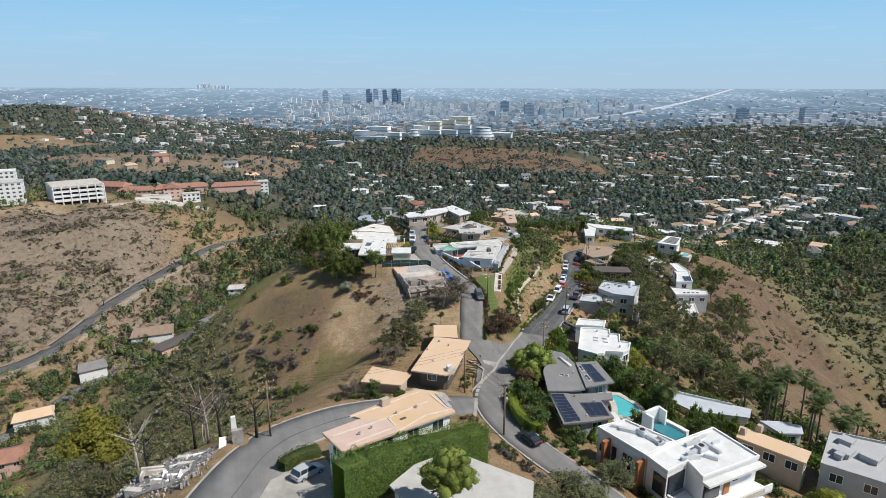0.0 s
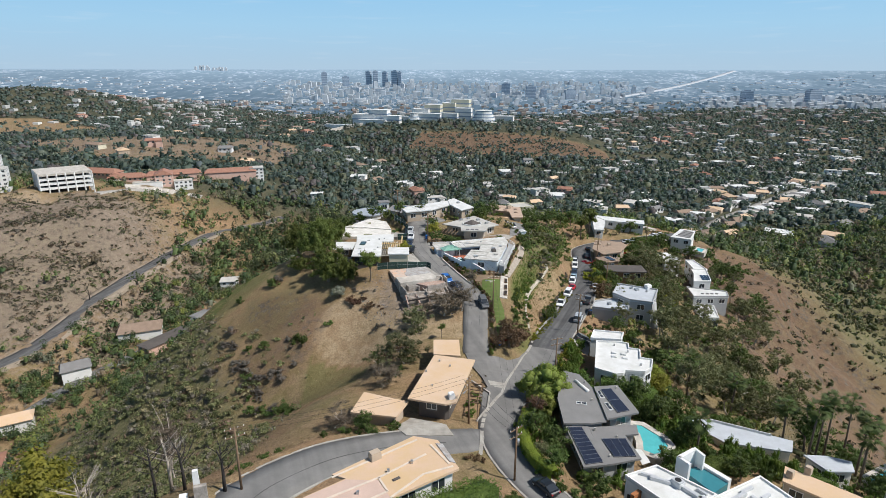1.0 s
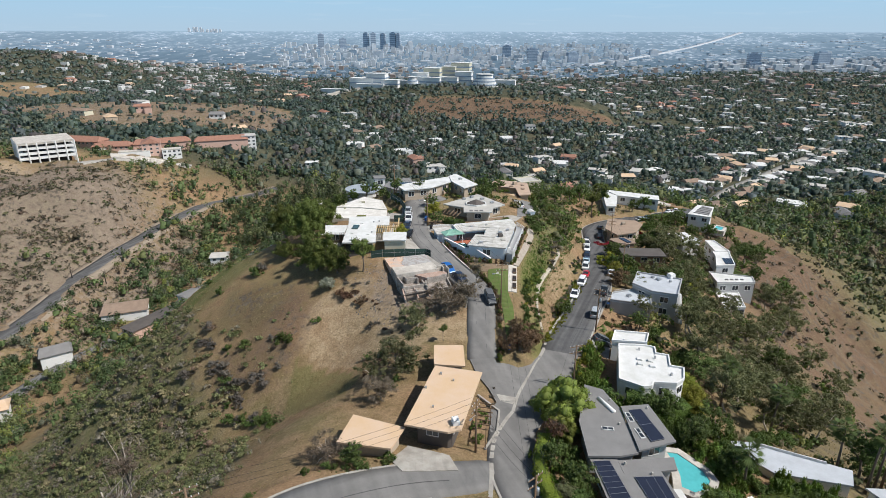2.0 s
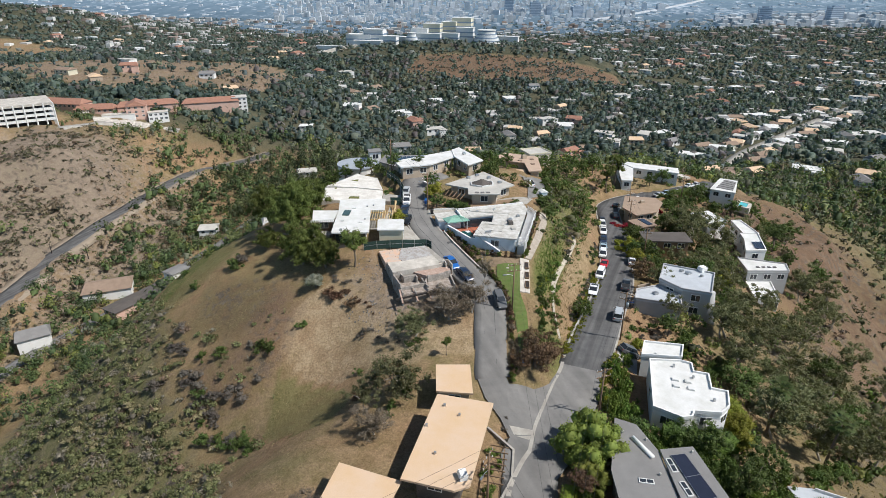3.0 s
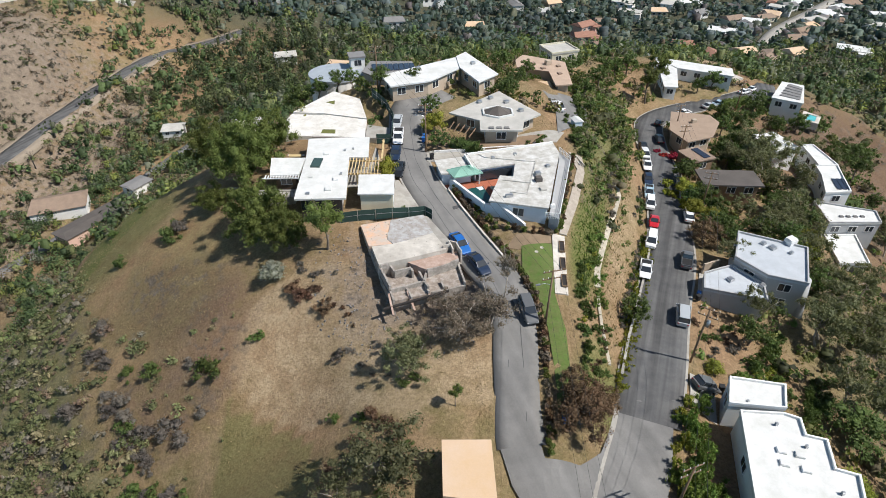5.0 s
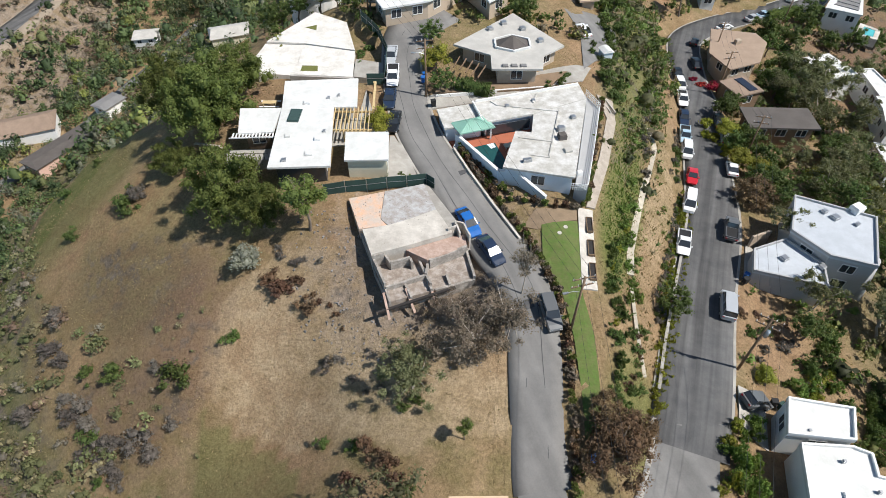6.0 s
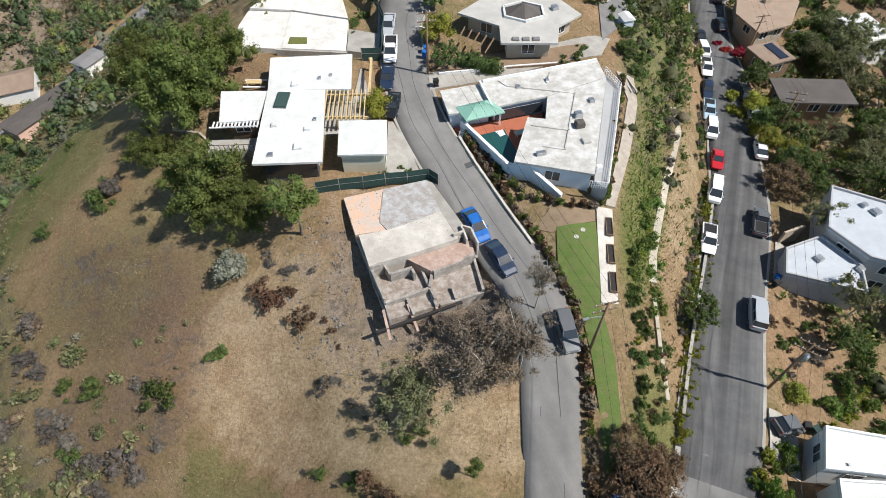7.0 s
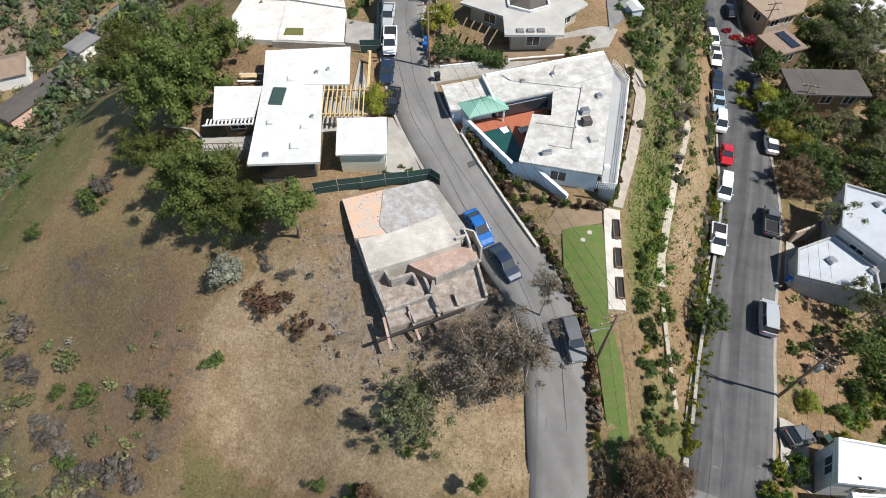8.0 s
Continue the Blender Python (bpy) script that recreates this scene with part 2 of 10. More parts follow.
def tinted(name, through=0.25):
    """Leaves whose colour differs from plant to plant."""
    m = foliage(name, (0.1, 0.1, 0.1), (0.1, 0.1, 0.1), through)
    n, l = m.node_tree.nodes, m.node_tree.links
    att = n.new("ShaderNodeAttribute")
    att.attribute_name = "tint"
    hsv = next(k for k in n if k.type == "HUE_SAT")
    # strong mottling of the colour imitates shaded gaps between leaves
    gap_mottle = next(k for k in n if k.type == "MATH" and k.operation == "MULTIPLY_ADD")
    gap_mottle.inputs[1].default_value, gap_mottle.inputs[2].default_value = 1.6, 0.2
    l.new(att.outputs["Color"], hsv.inputs["Color"])
    tr = next(k for k in n if k.type == "BSDF_TRANSLUCENT")
    warm = n.new("ShaderNodeMix")
    warm.data_type, warm.blend_type = "RGBA", "MULTIPLY"
    warm.inputs[0].default_value, warm.inputs[7].default_value = 1.0, (1.3, 1.5, 0.8, 1)
    l.new(att.outputs["Color"], warm.inputs[6])
    l.new(warm.outputs[2], tr.inputs["Color"])
    return m


MIXED_LEAF = tinted("mixed_leaves")
# leaf colours and how common each is
WOODS = [((0.055, 0.078, 0.034), 4), ((0.090, 0.118, 0.045), 4), ((0.135, 0.145, 0.06), 2.4), ((0.165, 0.175, 0.05), 0.8), ((0.155, 0.115, 0.08), 0.9), ((0.125, 0.13, 0.09), 1.8)]
# basin leaves: blue raised to stand in for distance haze
HAZED_BASIN = [((0.060, 0.088, 0.078), 4), ((0.092, 0.124, 0.100), 4), ((0.126, 0.148, 0.116), 2.2), ((0.155, 0.168, 0.110), 0.7), ((0.145, 0.128, 0.128), 0.8), ((0.121, 0.148, 0.152), 1.6)]
FLANK = [((0.148, 0.156, 0.072), 5.0), ((0.112, 0.125, 0.055), 2.8), ((0.185, 0.165, 0.13), 2.6), ((0.23, 0.20, 0.115), 1.6), ((0.18, 0.125, 0.09), 0.7)]
BANK = [((0.11, 0.155, 0.04), 3.4), ((0.075, 0.105, 0.03), 3), ((0.16, 0.165, 0.055), 2), ((0.18, 0.15, 0.095), 1.8)]
# far woods: paler, bluish tones that imitate the haze before them
HAZED_FAR_WOODS = [((0.073, 0.102, 0.088), 4), ((0.102, 0.133, 0.112), 4), ((0.136, 0.148, 0.134), 2), ((0.165, 0.143, 0.134), 0.8)]
DRY = [((0.125, 0.105, 0.085), 3), ((0.165, 0.135, 0.105), 2.4), ((0.105, 0.10, 0.055), 2), ((0.14, 0.095, 0.07), 1.2), ((0.07, 0.065, 0.042), 1.6)]
RAVINE = [((0.075, 0.085, 0.036), 3), ((0.105, 0.11, 0.048), 3), ((0.14, 0.12, 0.07), 1.5), ((0.055, 0.062, 0.03), 2)]


def paint(name, color):
    return material(name, color, 0.28, 0.03, 1.5, 4, 0.0, spec=0.6)


PAINT = {k: paint("car_paint_" + k, v) for k, v in {
    "white": (0.78, 0.78, 0.78), "black": (0.015, 0.017, 0.02), "silver": (0.42, 0.44, 0.46), "blue": (0.02, 0.13, 0.42),
    "red": (0.5, 0.02, 0.03), "grey": (0.12, 0.125, 0.13), "pale_blue": (0.38, 0.52, 0.62), "navy": (0.02, 0.035, 0.07)}.items()}

# ---- building blocks ----
from mathutils import geometry


class Shape:
    """Vertices and faces of one mesh, gathered piece by piece."""

    def __init__(self):
        self.v, self.f = [], []

    def add(self, verts, faces):
        k = len(self.v)
        self.v += [tuple(p) for p in verts]
        self.f += [tuple(i + k for i in f) for f in faces]
        return self

    def prism(self, poly, z0, z1, top=None):
        """An upright block over a plan polygon; z0, z1 numbers or one for each corner; top: a second polygon for its upper edge."""
        n = len(poly)
        area = sum(poly[i][0] * poly[(i + 1) % n][1] - poly[(i + 1) % n][0] * poly[i][1] for i in range(n))
        if area < 0:
            poly = poly[::-1]
            top = top[::-1] if top else None
            z0 = z0[::-1] if isinstance(z0, (list, tuple)) else z0
            z1 = z1[::-1] if isinstance(z1, (list, tuple)) else z1
        top = top or poly
        a = z0 if isinstance(z0, (list, tuple)) else [z0] * n
        b = z1 if isinstance(z1, (list, tuple)) else [z1] * n
        v = [(x, y, z) for (x, y), z in zip(poly, a)] + [(x, y, z) for (x, y), z in zip(top, b)]
        f = [(i, (i + 1) % n, n + (i + 1) % n, n + i) for i in range(n)]
        return self.add(v, f + [tuple(range(n))[::-1], tuple(range(n, 2 * n))])

    def box(self, x0, x1, y0, y1, z0, z1):
        return self.prism([(x0, y0), (x1, y0), (x1, y1), (x0, y1)], z0, z1)

    def beam(self, a, b, w, h):
        """A straight bar from a to b, w wide and h high."""
        a, b = Vector(a), Vector(b)
        d = (b - a).normalized()
        s = d.cross(Vector((0, 0, 1)))
        s = s.normalized() if s.length > 1e-4 else Vector((1, 0, 0))
        u = s.cross(d)
        c = [s * i * w / 2 + u * j * h / 2 for i, j in ((-1, -1), (1, -1), (1, 1), (-1, 1))]
        return self.add([a + p for p in c] + [b + p for p in c], [(0, 1, 2, 3), (7, 6, 5, 4), (0, 4, 5, 1), (1, 5, 6, 2), (2, 6, 7, 3), (3, 7, 4, 0)])

    def tube(self, points, radii, n=7):
        """A round tapering limb along points."""
        rings = []
        for i, p in enumerate(points):
            a, b = Vector(points[max(i - 1, 0)]), Vector(points[min(i + 1, len(points) - 1)])
            d = (b - a).normalized()
            s = d.orthogonal().normalized()
            u = d.cross(s)
            rings.append([Vector(p) + (s * math.cos(6.2832 * k / n) + u * math.sin(6.2832 * k / n)) * radii[i] for k in range(n)])
        f = [(i * n + k, i * n + (k + 1) % n, (i + 1) * n + (k + 1) % n, (i + 1) * n + k) for i in range(len(points) - 1) for k in range(n)]
        return self.add([p for r in rings for p in r], f + [tuple(range(n))[::-1], tuple(range(len(rings) * n - n, len(rings) * n))])

    def mesh(self, name, mat, smooth=False):
        me = bpy.data.meshes.new(name)
        me.from_pydata(self.v, [], self.f)
        me.materials.append(mat)
        if smooth:
            me.shade_smooth()
        me.update()
        return me


def part(name, shape, mat, parent, label="", smooth=False):
    ob = new(name, shape if isinstance(shape, bpy.types.Mesh) else shape.mesh(name, mat, smooth))
    ob.parent = parent
    if label:
        ob["label"] = label
    return ob


def thing(name, x, y, z, label, category, group="", turn=0.0):
    ob = new(name)
    ob.matrix_basis = pose(x, y, z, 0, 0, turn)
    ob.empty_display_size = 0.5
    return tagged(ob, label, category, group)


def structure(name, shape, mat, label, smooth=False):
    ob = new(name, shape if isinstance(shape, bpy.types.Mesh) else shape.mesh(name, mat, smooth))
    return tagged(ob, label, kind="structure")


def inset(poly, d):
    """The polygon moved inwards by d (outwards if negative)."""
    n = len(poly)
    area = sum(poly[i][0] * poly[(i + 1) % n][1] - poly[(i + 1) % n][0] * poly[i][1] for i in range(n))
    s = 1 if area > 0 else -1
    out = []
    for i in range(n):
        a, b, c = Vector(poly[i - 1]), Vector(poly[i]), Vector(poly[(i + 1) % n])
        e, g = (b - a).normalized(), (c - b).normalized()
        n1, n2 = Vector((-e.y, e.x)) * s, Vector((-g.y, g.x)) * s
        m = n1 + n2
        m = m / max(0.35, m.dot(m) / 2) if m.length > 1e-4 else n1
        out.append(tuple(b + m * d))
    return out


def smooth_line(points, step=1.5):
    """Rows of numbers glided through (Catmull-Rom), about step metres apart."""
    p = [np.array(q, float) for q in points]
    p = [2 * p[0] - p[1]] + p + [2 * p[-1] - p[-2]]
    out = []
    for a, b, c, d in zip(p, p[1:], p[2:], p[3:]):
        k = max(2, int(np.hypot(*(c - b)[:2]) / step))
        for t in np.arange(k) / k:
            out.append(0.5 * (2 * b + (c - a) * t + (2 * a - 5 * b + 4 * c - d) * t * t + (3 * b - a - 3 * c + d) * t ** 3))
    return np.array(out + [p[-2]])


MASKS = []          # plan polygons on which nothing grows


def inside(poly, x, y):
    hit = np.zeros(np.shape(x), bool)
    for (x1, y1), (x2, y2) in zip(poly, poly[1:] + poly[:1]):
        if y1 != y2:
            hit ^= ((y1 > y) != (y2 > y)) & (x < (x2 - x1) * (y - y1) / (y2 - y1) + x1)
    return hit


def ribbon_edges(rows, grow=0.0):
    d = np.gradient(rows[:, :2], axis=0)
    d /= np.linalg.norm(d, axis=1)[:, None]
    side = np.column_stack([-d[:, 1], d[:, 0]]) * (rows[:, 2:3] / 2 + grow)
    return rows[:, :2] + side, rows[:, :2] - side


def mask_ribbon(rows, grow=0.6):
    for i in range(0, len(rows) - 1, 6):
        l, r = ribbon_edges(rows, grow)
        l, r = l[i:i + 8], r[i:i + 8]
        MASKS.append([tuple(p) for p in l] + [tuple(p) for p in r[::-1]])


def ribbon(rows, lift=0.10, across=5, skirt=0.5, sag=0.0):
    """A paved strip that follows the ground, with edges that go down into it."""
    l, r = ribbon_edges(rows)
    u = np.linspace(0, 1, across)
    x = l[:, 0:1] * (1 - u) + r[:, 0:1] * u
    y = l[:, 1:2] * (1 - u) + r[:, 1:2] * u
    z = height(x, y)
    mid = z.mean(axis=1, keepdims=True)
    z = 0.35 * z + 0.65 * mid + lift
    x, y = np.hstack([x[:, :1], x, x[:, -1:]]), np.hstack([y[:, :1], y, y[:, -1:]])
    z = np.hstack([z[:, :1] - skirt, z, z[:, -1:] - skirt])
    n, m = x.shape
    s = Shape()
    s.add(zip(x.ravel(), y.ravel(), z.ravel()), [(i * m + k, i * m + k + 1, (i + 1) * m + k + 1, (i + 1) * m + k) for i in range(n - 1) for k in range(m - 1)])
    return s


# ---- lie of the land ----
# crests, slopes and valley floors of the hills: name, then x, y, z along the line
LINES = {
    "near_rise": [(-34, 86, 8.5), (-20, 84, 8.5), (-4, 82, 8), (4, 60, 9), (-30, 50, 12), (20, 40, 12)],
    "court": [(-31, 92, 7.6), (-25, 100, 5.4), (-15, 108, 3.6), (-4, 112, 2.4), (3, 114, 1.9)],
    "near_street": [(14, 88, 4.0), (9, 97, 3.2), (6, 105, 2.6), (3.5, 114, 1.9), (6, 124, 1.0), (10, 133, 0.4), (13, 140, 0.1)],
    "upper_street": [(8, 140, 0.5), (3, 148, 2.4), (2, 155, 3.9), (0.5, 163, 4.9), (-3, 171, 5.8), (-6, 180, 6.9), (-9, 190, 7.9), (-13, 205, 8.7), (-16, 218, 10.0), (-8, 224, 10)],
    "lower_street": [(18, 146, 0.0), (22, 154, -0.5), (25, 162, -1.6), (28, 172, -2.3), (31, 182, -3.0), (35, 195, -4.2), (39, 210, -6.2), (44, 232, -8), (49, 252, -9.2), (60, 266, -9.6), (76, 274, -10)],
    "lawn": [(9, 150, 3.2), (9, 158, 4.6), (9, 166, 5.6), (9, 175, 6.4), (14.5, 186, 7.6), (17, 196, 7.6), (18, 207, 8), (4, 190, 7.6), (6, 206, 8.8)],
    "bank": [(14, 156, 2.6), (14, 164, 3.6), (17, 175, 3.2), (20, 187, 4.2), (23.5, 193, 3.6), (19, 165, 0.2), (22.8, 186, 1.0), (27, 205, 2.0), (33, 225, 1.0), (38, 245, -2)],
    "yards": [(-20, 160, 2.2), (-15, 172, 6.2), (-16, 184, 8.2), (-26, 190, 8.2), (-32, 208, 8.8), (-26, 228, 9), (2, 226, 10), (22, 240, 5.4), (10, 245, 6), (28, 272, -2), (-2, 260, 0)],
    "junction_yard": [(-14, 126, 1.6), (-6, 132, 1.6), (-8, 142, 2.4), (-6, 152, 3.2), (-26, 118, 1.6), (-28, 130, -1.6)],
    "ruin_side": [(-21.5, 175, 7.1), (-20.4, 170, 5.9), (-19.0, 165.5, 4.4), (-17.2, 161.5, 3.3)],
    "knoll": [(-25, 153, -4.2), (-27, 157, -2.6), (-33, 161, -1.4), (-38, 172, 2.0), (-42, 184, 4.4), (-50, 184, 2.2), (-54, 181, 0.6), (-46, 198, 4.6), (-44, 212, 5)],
    "knoll_west": [(-40, 158, -3.6), (-50, 162, -5.6), (-53, 169, -4), (-62, 181, -3.6), (-67, 200, -4.6), (-77, 196, -11.4), (-76, 188, -12), (-79, 170, -15.6), (-58, 216, -4), (-66, 232, -16)],
    "west_flank": [(-37, 151, -8.8), (-47, 145, -16), (-57, 153, -13.4), (-60, 147, -19), (-36, 136, -9), (-42, 118, -6), (-52, 100, -2), (-48, 90, 4), (-80, 110, -26), (-96, 150, -36), (-100, 190, -38), (-92, 226, -38)],
    "west_low": [(-120, 130, -56), (-124, 180, -60), (-120, 230, -58), (-100, 270, -52), (-78, 262, -36), (-130, 80, -54), (-90, 60, -20)],
    "west_valley": [(-160, 160, -74), (-152, 220, -72), (-146, 262, -70), (-142, 300, -70), (-134, 350, -68), (-120, 410, -62), (-92, 470, -58), (-180, 100, -76), (-60, 540, -66)],
    "valley_road": [(-232, 226, -65), (-206, 246, -64), (-191, 266, -63), (-187, 300, -61.5), (-186, 335, -60.5), (-184, 370, -57.5), (-181, 400, -55.5), (-175, 432, -56.5), (-171, 455, -58), (-150, 478, -60)],
    "mesa": [(-205, 300, -52), (-225, 330, -40), (-212, 383, -24.5), (-276, 380, -23), (-340, 360, -22), (-250, 420, -24.5), (-300, 450, -25), (-212, 425, -30), (-260, 500, -30), (-190, 520, -37), (-280, 545, -34), (-172, 560, -38), (-270, 620, -34), (-380, 520, -26)],
    "far_west": [(-180, 700, -38), (-330, 760, -30), (-240, 860, -44), (-420, 900, -40), (-130, 640, -52), (-40, 700, -74)],
    "north_slope": [(-20, 300, -12), (-30, 350, -34), (20, 320, -14), (40, 380, -40), (60, 300, -12), (102, 322, -17), (20, 460, -72), (-20, 400, -54), (110, 380, -42), (80, 460, -70)],
    "east_yards": [(36, 134, -4.0), (40, 148, -4.4), (46, 160, -6), (46, 182, -4.6), (56, 176, -8), (50, 205, -7.5), (62, 232, -9.5), (88, 280, -11), (30, 120, -0.6), (24, 112, 0.2), (22, 96, -0.2), (34, 88, -1.5)],
    "east_spur": [(73, 176, -13.5), (76, 196, -15), (86, 210, -17), (96, 240, -17), (107, 262, -16), (105, 226, -18), (117, 264, -21.5), (135, 262, -31), (158, 290, -35), (146, 242, -43), (190, 332, -50), (206, 430, -61), (170, 380, -48)],
    "east_low": [(60, 140, -13), (66, 118, -9.5), (90, 150, -26), (110, 180, -36), (80, 90, -14), (110, 120, -36), (140, 200, -50), (60, 60, -8), (52, 92, -4), (150, 140, -54)],
    "east_ravine": [(190, 220, -64), (215, 280, -66), (244, 340, -66), (262, 420, -68), (280, 520, -74), (200, 120, -66), (340, 200, -46), (330, 320, -48), (350, 440, -60), (420, 300, -32), (326, 640, -86), (440, 560, -72)],
    "basin": [(140, 560, -84), (180, 760, -88), (420, 800, -92), (60, 800, -84), (-60, 860, -80), (600, 700, -92), (300, 1000, -94), (600, 1000, -98)],
    "museum_hill": [(-160, 1130, -44), (-40, 1060, -36), (60, 1040, -40), (140, 1040, -44), (230, 1060, -52), (-60, 1180, -42), (80, 1200, -44), (-330, 1080, -66), (330, 1140, -80)],
}
NODES = np.array([p for line in LINES.values() for p in line], float)


def spread(a, b):
    return np.sqrt((a[:, None, 0] - b[None, :, 0]) ** 2 + (a[:, None, 1] - b[None, :, 1]) ** 2 + 36.0)


COEF = np.linalg.solve(np.block([[spread(NODES, NODES) - 0.4 * np.eye(len(NODES)), np.ones((len(NODES), 1))], [np.ones((1, len(NODES))), np.zeros((1, 1))]]), np.append(NODES[:, 2], 0))


def hills(x, y):
    """Height of the land before any street was cut into it."""
    p = np.column_stack([np.ravel(x), np.ravel(y)]).astype(float)
    z = np.concatenate([spread(q, NODES) @ COEF[:-1] + COEF[-1] for q in np.array_split(p, max(1, len(p) // 4000))])
    d = np.hypot(p[:, 0], p[:, 1] - 20)
    far = np.clip((d - 1230) / 600, 0, 1)
    far = far * far * (3 - 2 * far)
    plain = -100 + 131 * np.clip((d - 1700) / 3150, 0, 1) ** 1.35
    side = np.clip((np.abs(p[:, 0]) - 480) / 520, 0, 1) * np.where(p[:, 0] < 0, 1.72, 0.55) * np.clip((2600 - d) / 900, 0, 1)
    plain = plain + side * (62 + 16 * np.sin(p[:, 0] / 170) * np.sin(p[:, 1] / 210 + 1))
    z = z * (1 - far) + plain * far
    return z.reshape(np.shape(x))



# ---- streets ----
UPPER = smooth_line([(22, 66, 5), (19, 80, 5), (14.5, 88, 5), (10.4, 94.5, 5), (7, 101, 5.5), (4.6, 108, 6), (4, 115, 6.8), (5.0, 122, 7.2), (5.6, 130, 7.8), (3.8, 136, 7), (2.0, 142, 6.2), (1.8, 147, 5.4), (2.2, 154, 5.8), (2.4, 159.5, 5.8), (1.8, 164.5, 6.2), (-0.6, 170, 6.8), (-4, 175.8, 6.4), (-7.2, 182.2, 6.2), (-11, 191, 6.2), (-13, 200, 6.2), (-14, 210.7, 6.4), (-12, 219, 9), (-6, 224, 6)])
LOWER = smooth_line([(17.4, 146.6, 8.2), (18.9, 150.4, 8.3), (22.3, 158.5, 8.3), (27.5, 171, 8.2), (33, 183.3, 8), (37.5, 198, 7.6), (41.5, 212, 7.2), (45, 230, 7), (47.5, 244, 7), (52.5, 254, 7.5), (62, 261, 7), (78, 268, 7), (92, 277, 8), (101, 290, 6)])
COURT = smooth_line([(1.5, 111.5, 5.5), (-5, 110, 6.5), (-14, 107.6, 6.8), (-22, 103, 8), (-27, 97, 8.6), (-30, 90, 9), (-31.5, 80, 10), (-33, 66, 9), (-34, 50, 8)])
CANYON = smooth_line([(-262, 214, 8), (-232, 226, 8), (-206, 246, 8), (-192, 265, 8), (-189, 295, 8), (-190, 315, 8), (-187, 350, 8), (-180, 392, 8), (-175, 425, 8), (-171, 448, 8), (-156, 470, 8), (-134, 492, 8)], 4)
LANE = smooth_line([(-178, 205, 5), (-169, 235, 5), (-158, 262, 5), (-149, 279, 5), (-143, 290, 5), (-137, 307, 5), (-131, 324, 5), (-121, 346, 5), (-112, 372, 5)], 3)
BASIN_ROAD = smooth_line([(226, 527, 8), (258, 571, 8.5), (313, 631, 9), (387, 706, 10), (463, 782, 11), (554, 871, 12)], 10)
HALL_DRIVE = smooth_line([(-198, 490, 9), (-212, 486, 11), (-238, 474, 10), (-246, 452, 8), (-250, 436, 7)], 4)

# streets are cut into the hills: level across, with banks that ease back to the slope
def even(z):
    return np.convolve(np.pad(z, 2, mode="edge"), np.ones(5) / 5, mode="valid")


JUNCTION = [(3.9, 142.6), (4.2, 140.6), (8.1, 140.2), (10.9, 142.0), (13.4, 146.4), (14.6, 149.6), (22.4, 149.6), (20.8, 146.8), (18.2, 139.0), (15.8, 134.2), (14.9, 131.2), (13.0, 127.6), (10.6, 124.6), (8.4, 121.4), (1.6, 121.4), (1.6, 126.0), (3.2, 129.4), (2.2, 133.4), (0.2, 137.4), (-0.8, 142.4)]
UPPER_SOUTH, UPPER_NORTH = UPPER[UPPER[:, 1] < 122.6], UPPER[UPPER[:, 1] > 141.0]
CUT = np.vstack([np.column_stack([line[:, :3], even(hills(line[:, 0], line[:, 1])), np.full(len(line), bank)]) for line, bank in ((UPPER_SOUTH, 4.5), (UPPER_NORTH, 4.5), (LOWER, 3.2), (COURT, 4.5), (LANE, 6), (CANYON, 9), (HALL_DRIVE, 9))])


def height(x, y):
    """Height of the ground, in metres, at arrays of x and y."""
    x, y = np.asarray(x, float), np.asarray(y, float)
    z = hills(x, y)
    fx, fy, fz = x.ravel(), y.ravel(), z.ravel().copy()
    near = np.nonzero((fx > -290) & (fx < 130) & (fy > 40) & (fy < 530))[0]
    for k in np.array_split(near, max(1, len(near) // 4000)):
        if len(k):
            d = np.hypot(fx[k, None] - CUT[None, :, 0], fy[k, None] - CUT[None, :, 1]) - CUT[None, :, 2] / 2
            i = d.argmin(axis=1)
            b = np.clip((d[np.arange(len(k)), i] - 0.3) / CUT[i, 4], 0, 1)
            b = b * b * (3 - 2 * b)
            fz[k] = CUT[i, 3] * (1 - b) + fz[k] * b
    return fz.reshape(x.shape)


def ground(x, y):
    return float(height(np.array([x]), np.array([y]))[0])


for line, grow in ((UPPER, 0.9), (LOWER, 0.9), (COURT, 0.9), (CANYON, 1.5), (LANE, 1), (BASIN_ROAD, 2), (HALL_DRIVE, 1)):
    mask_ribbon(line, grow)


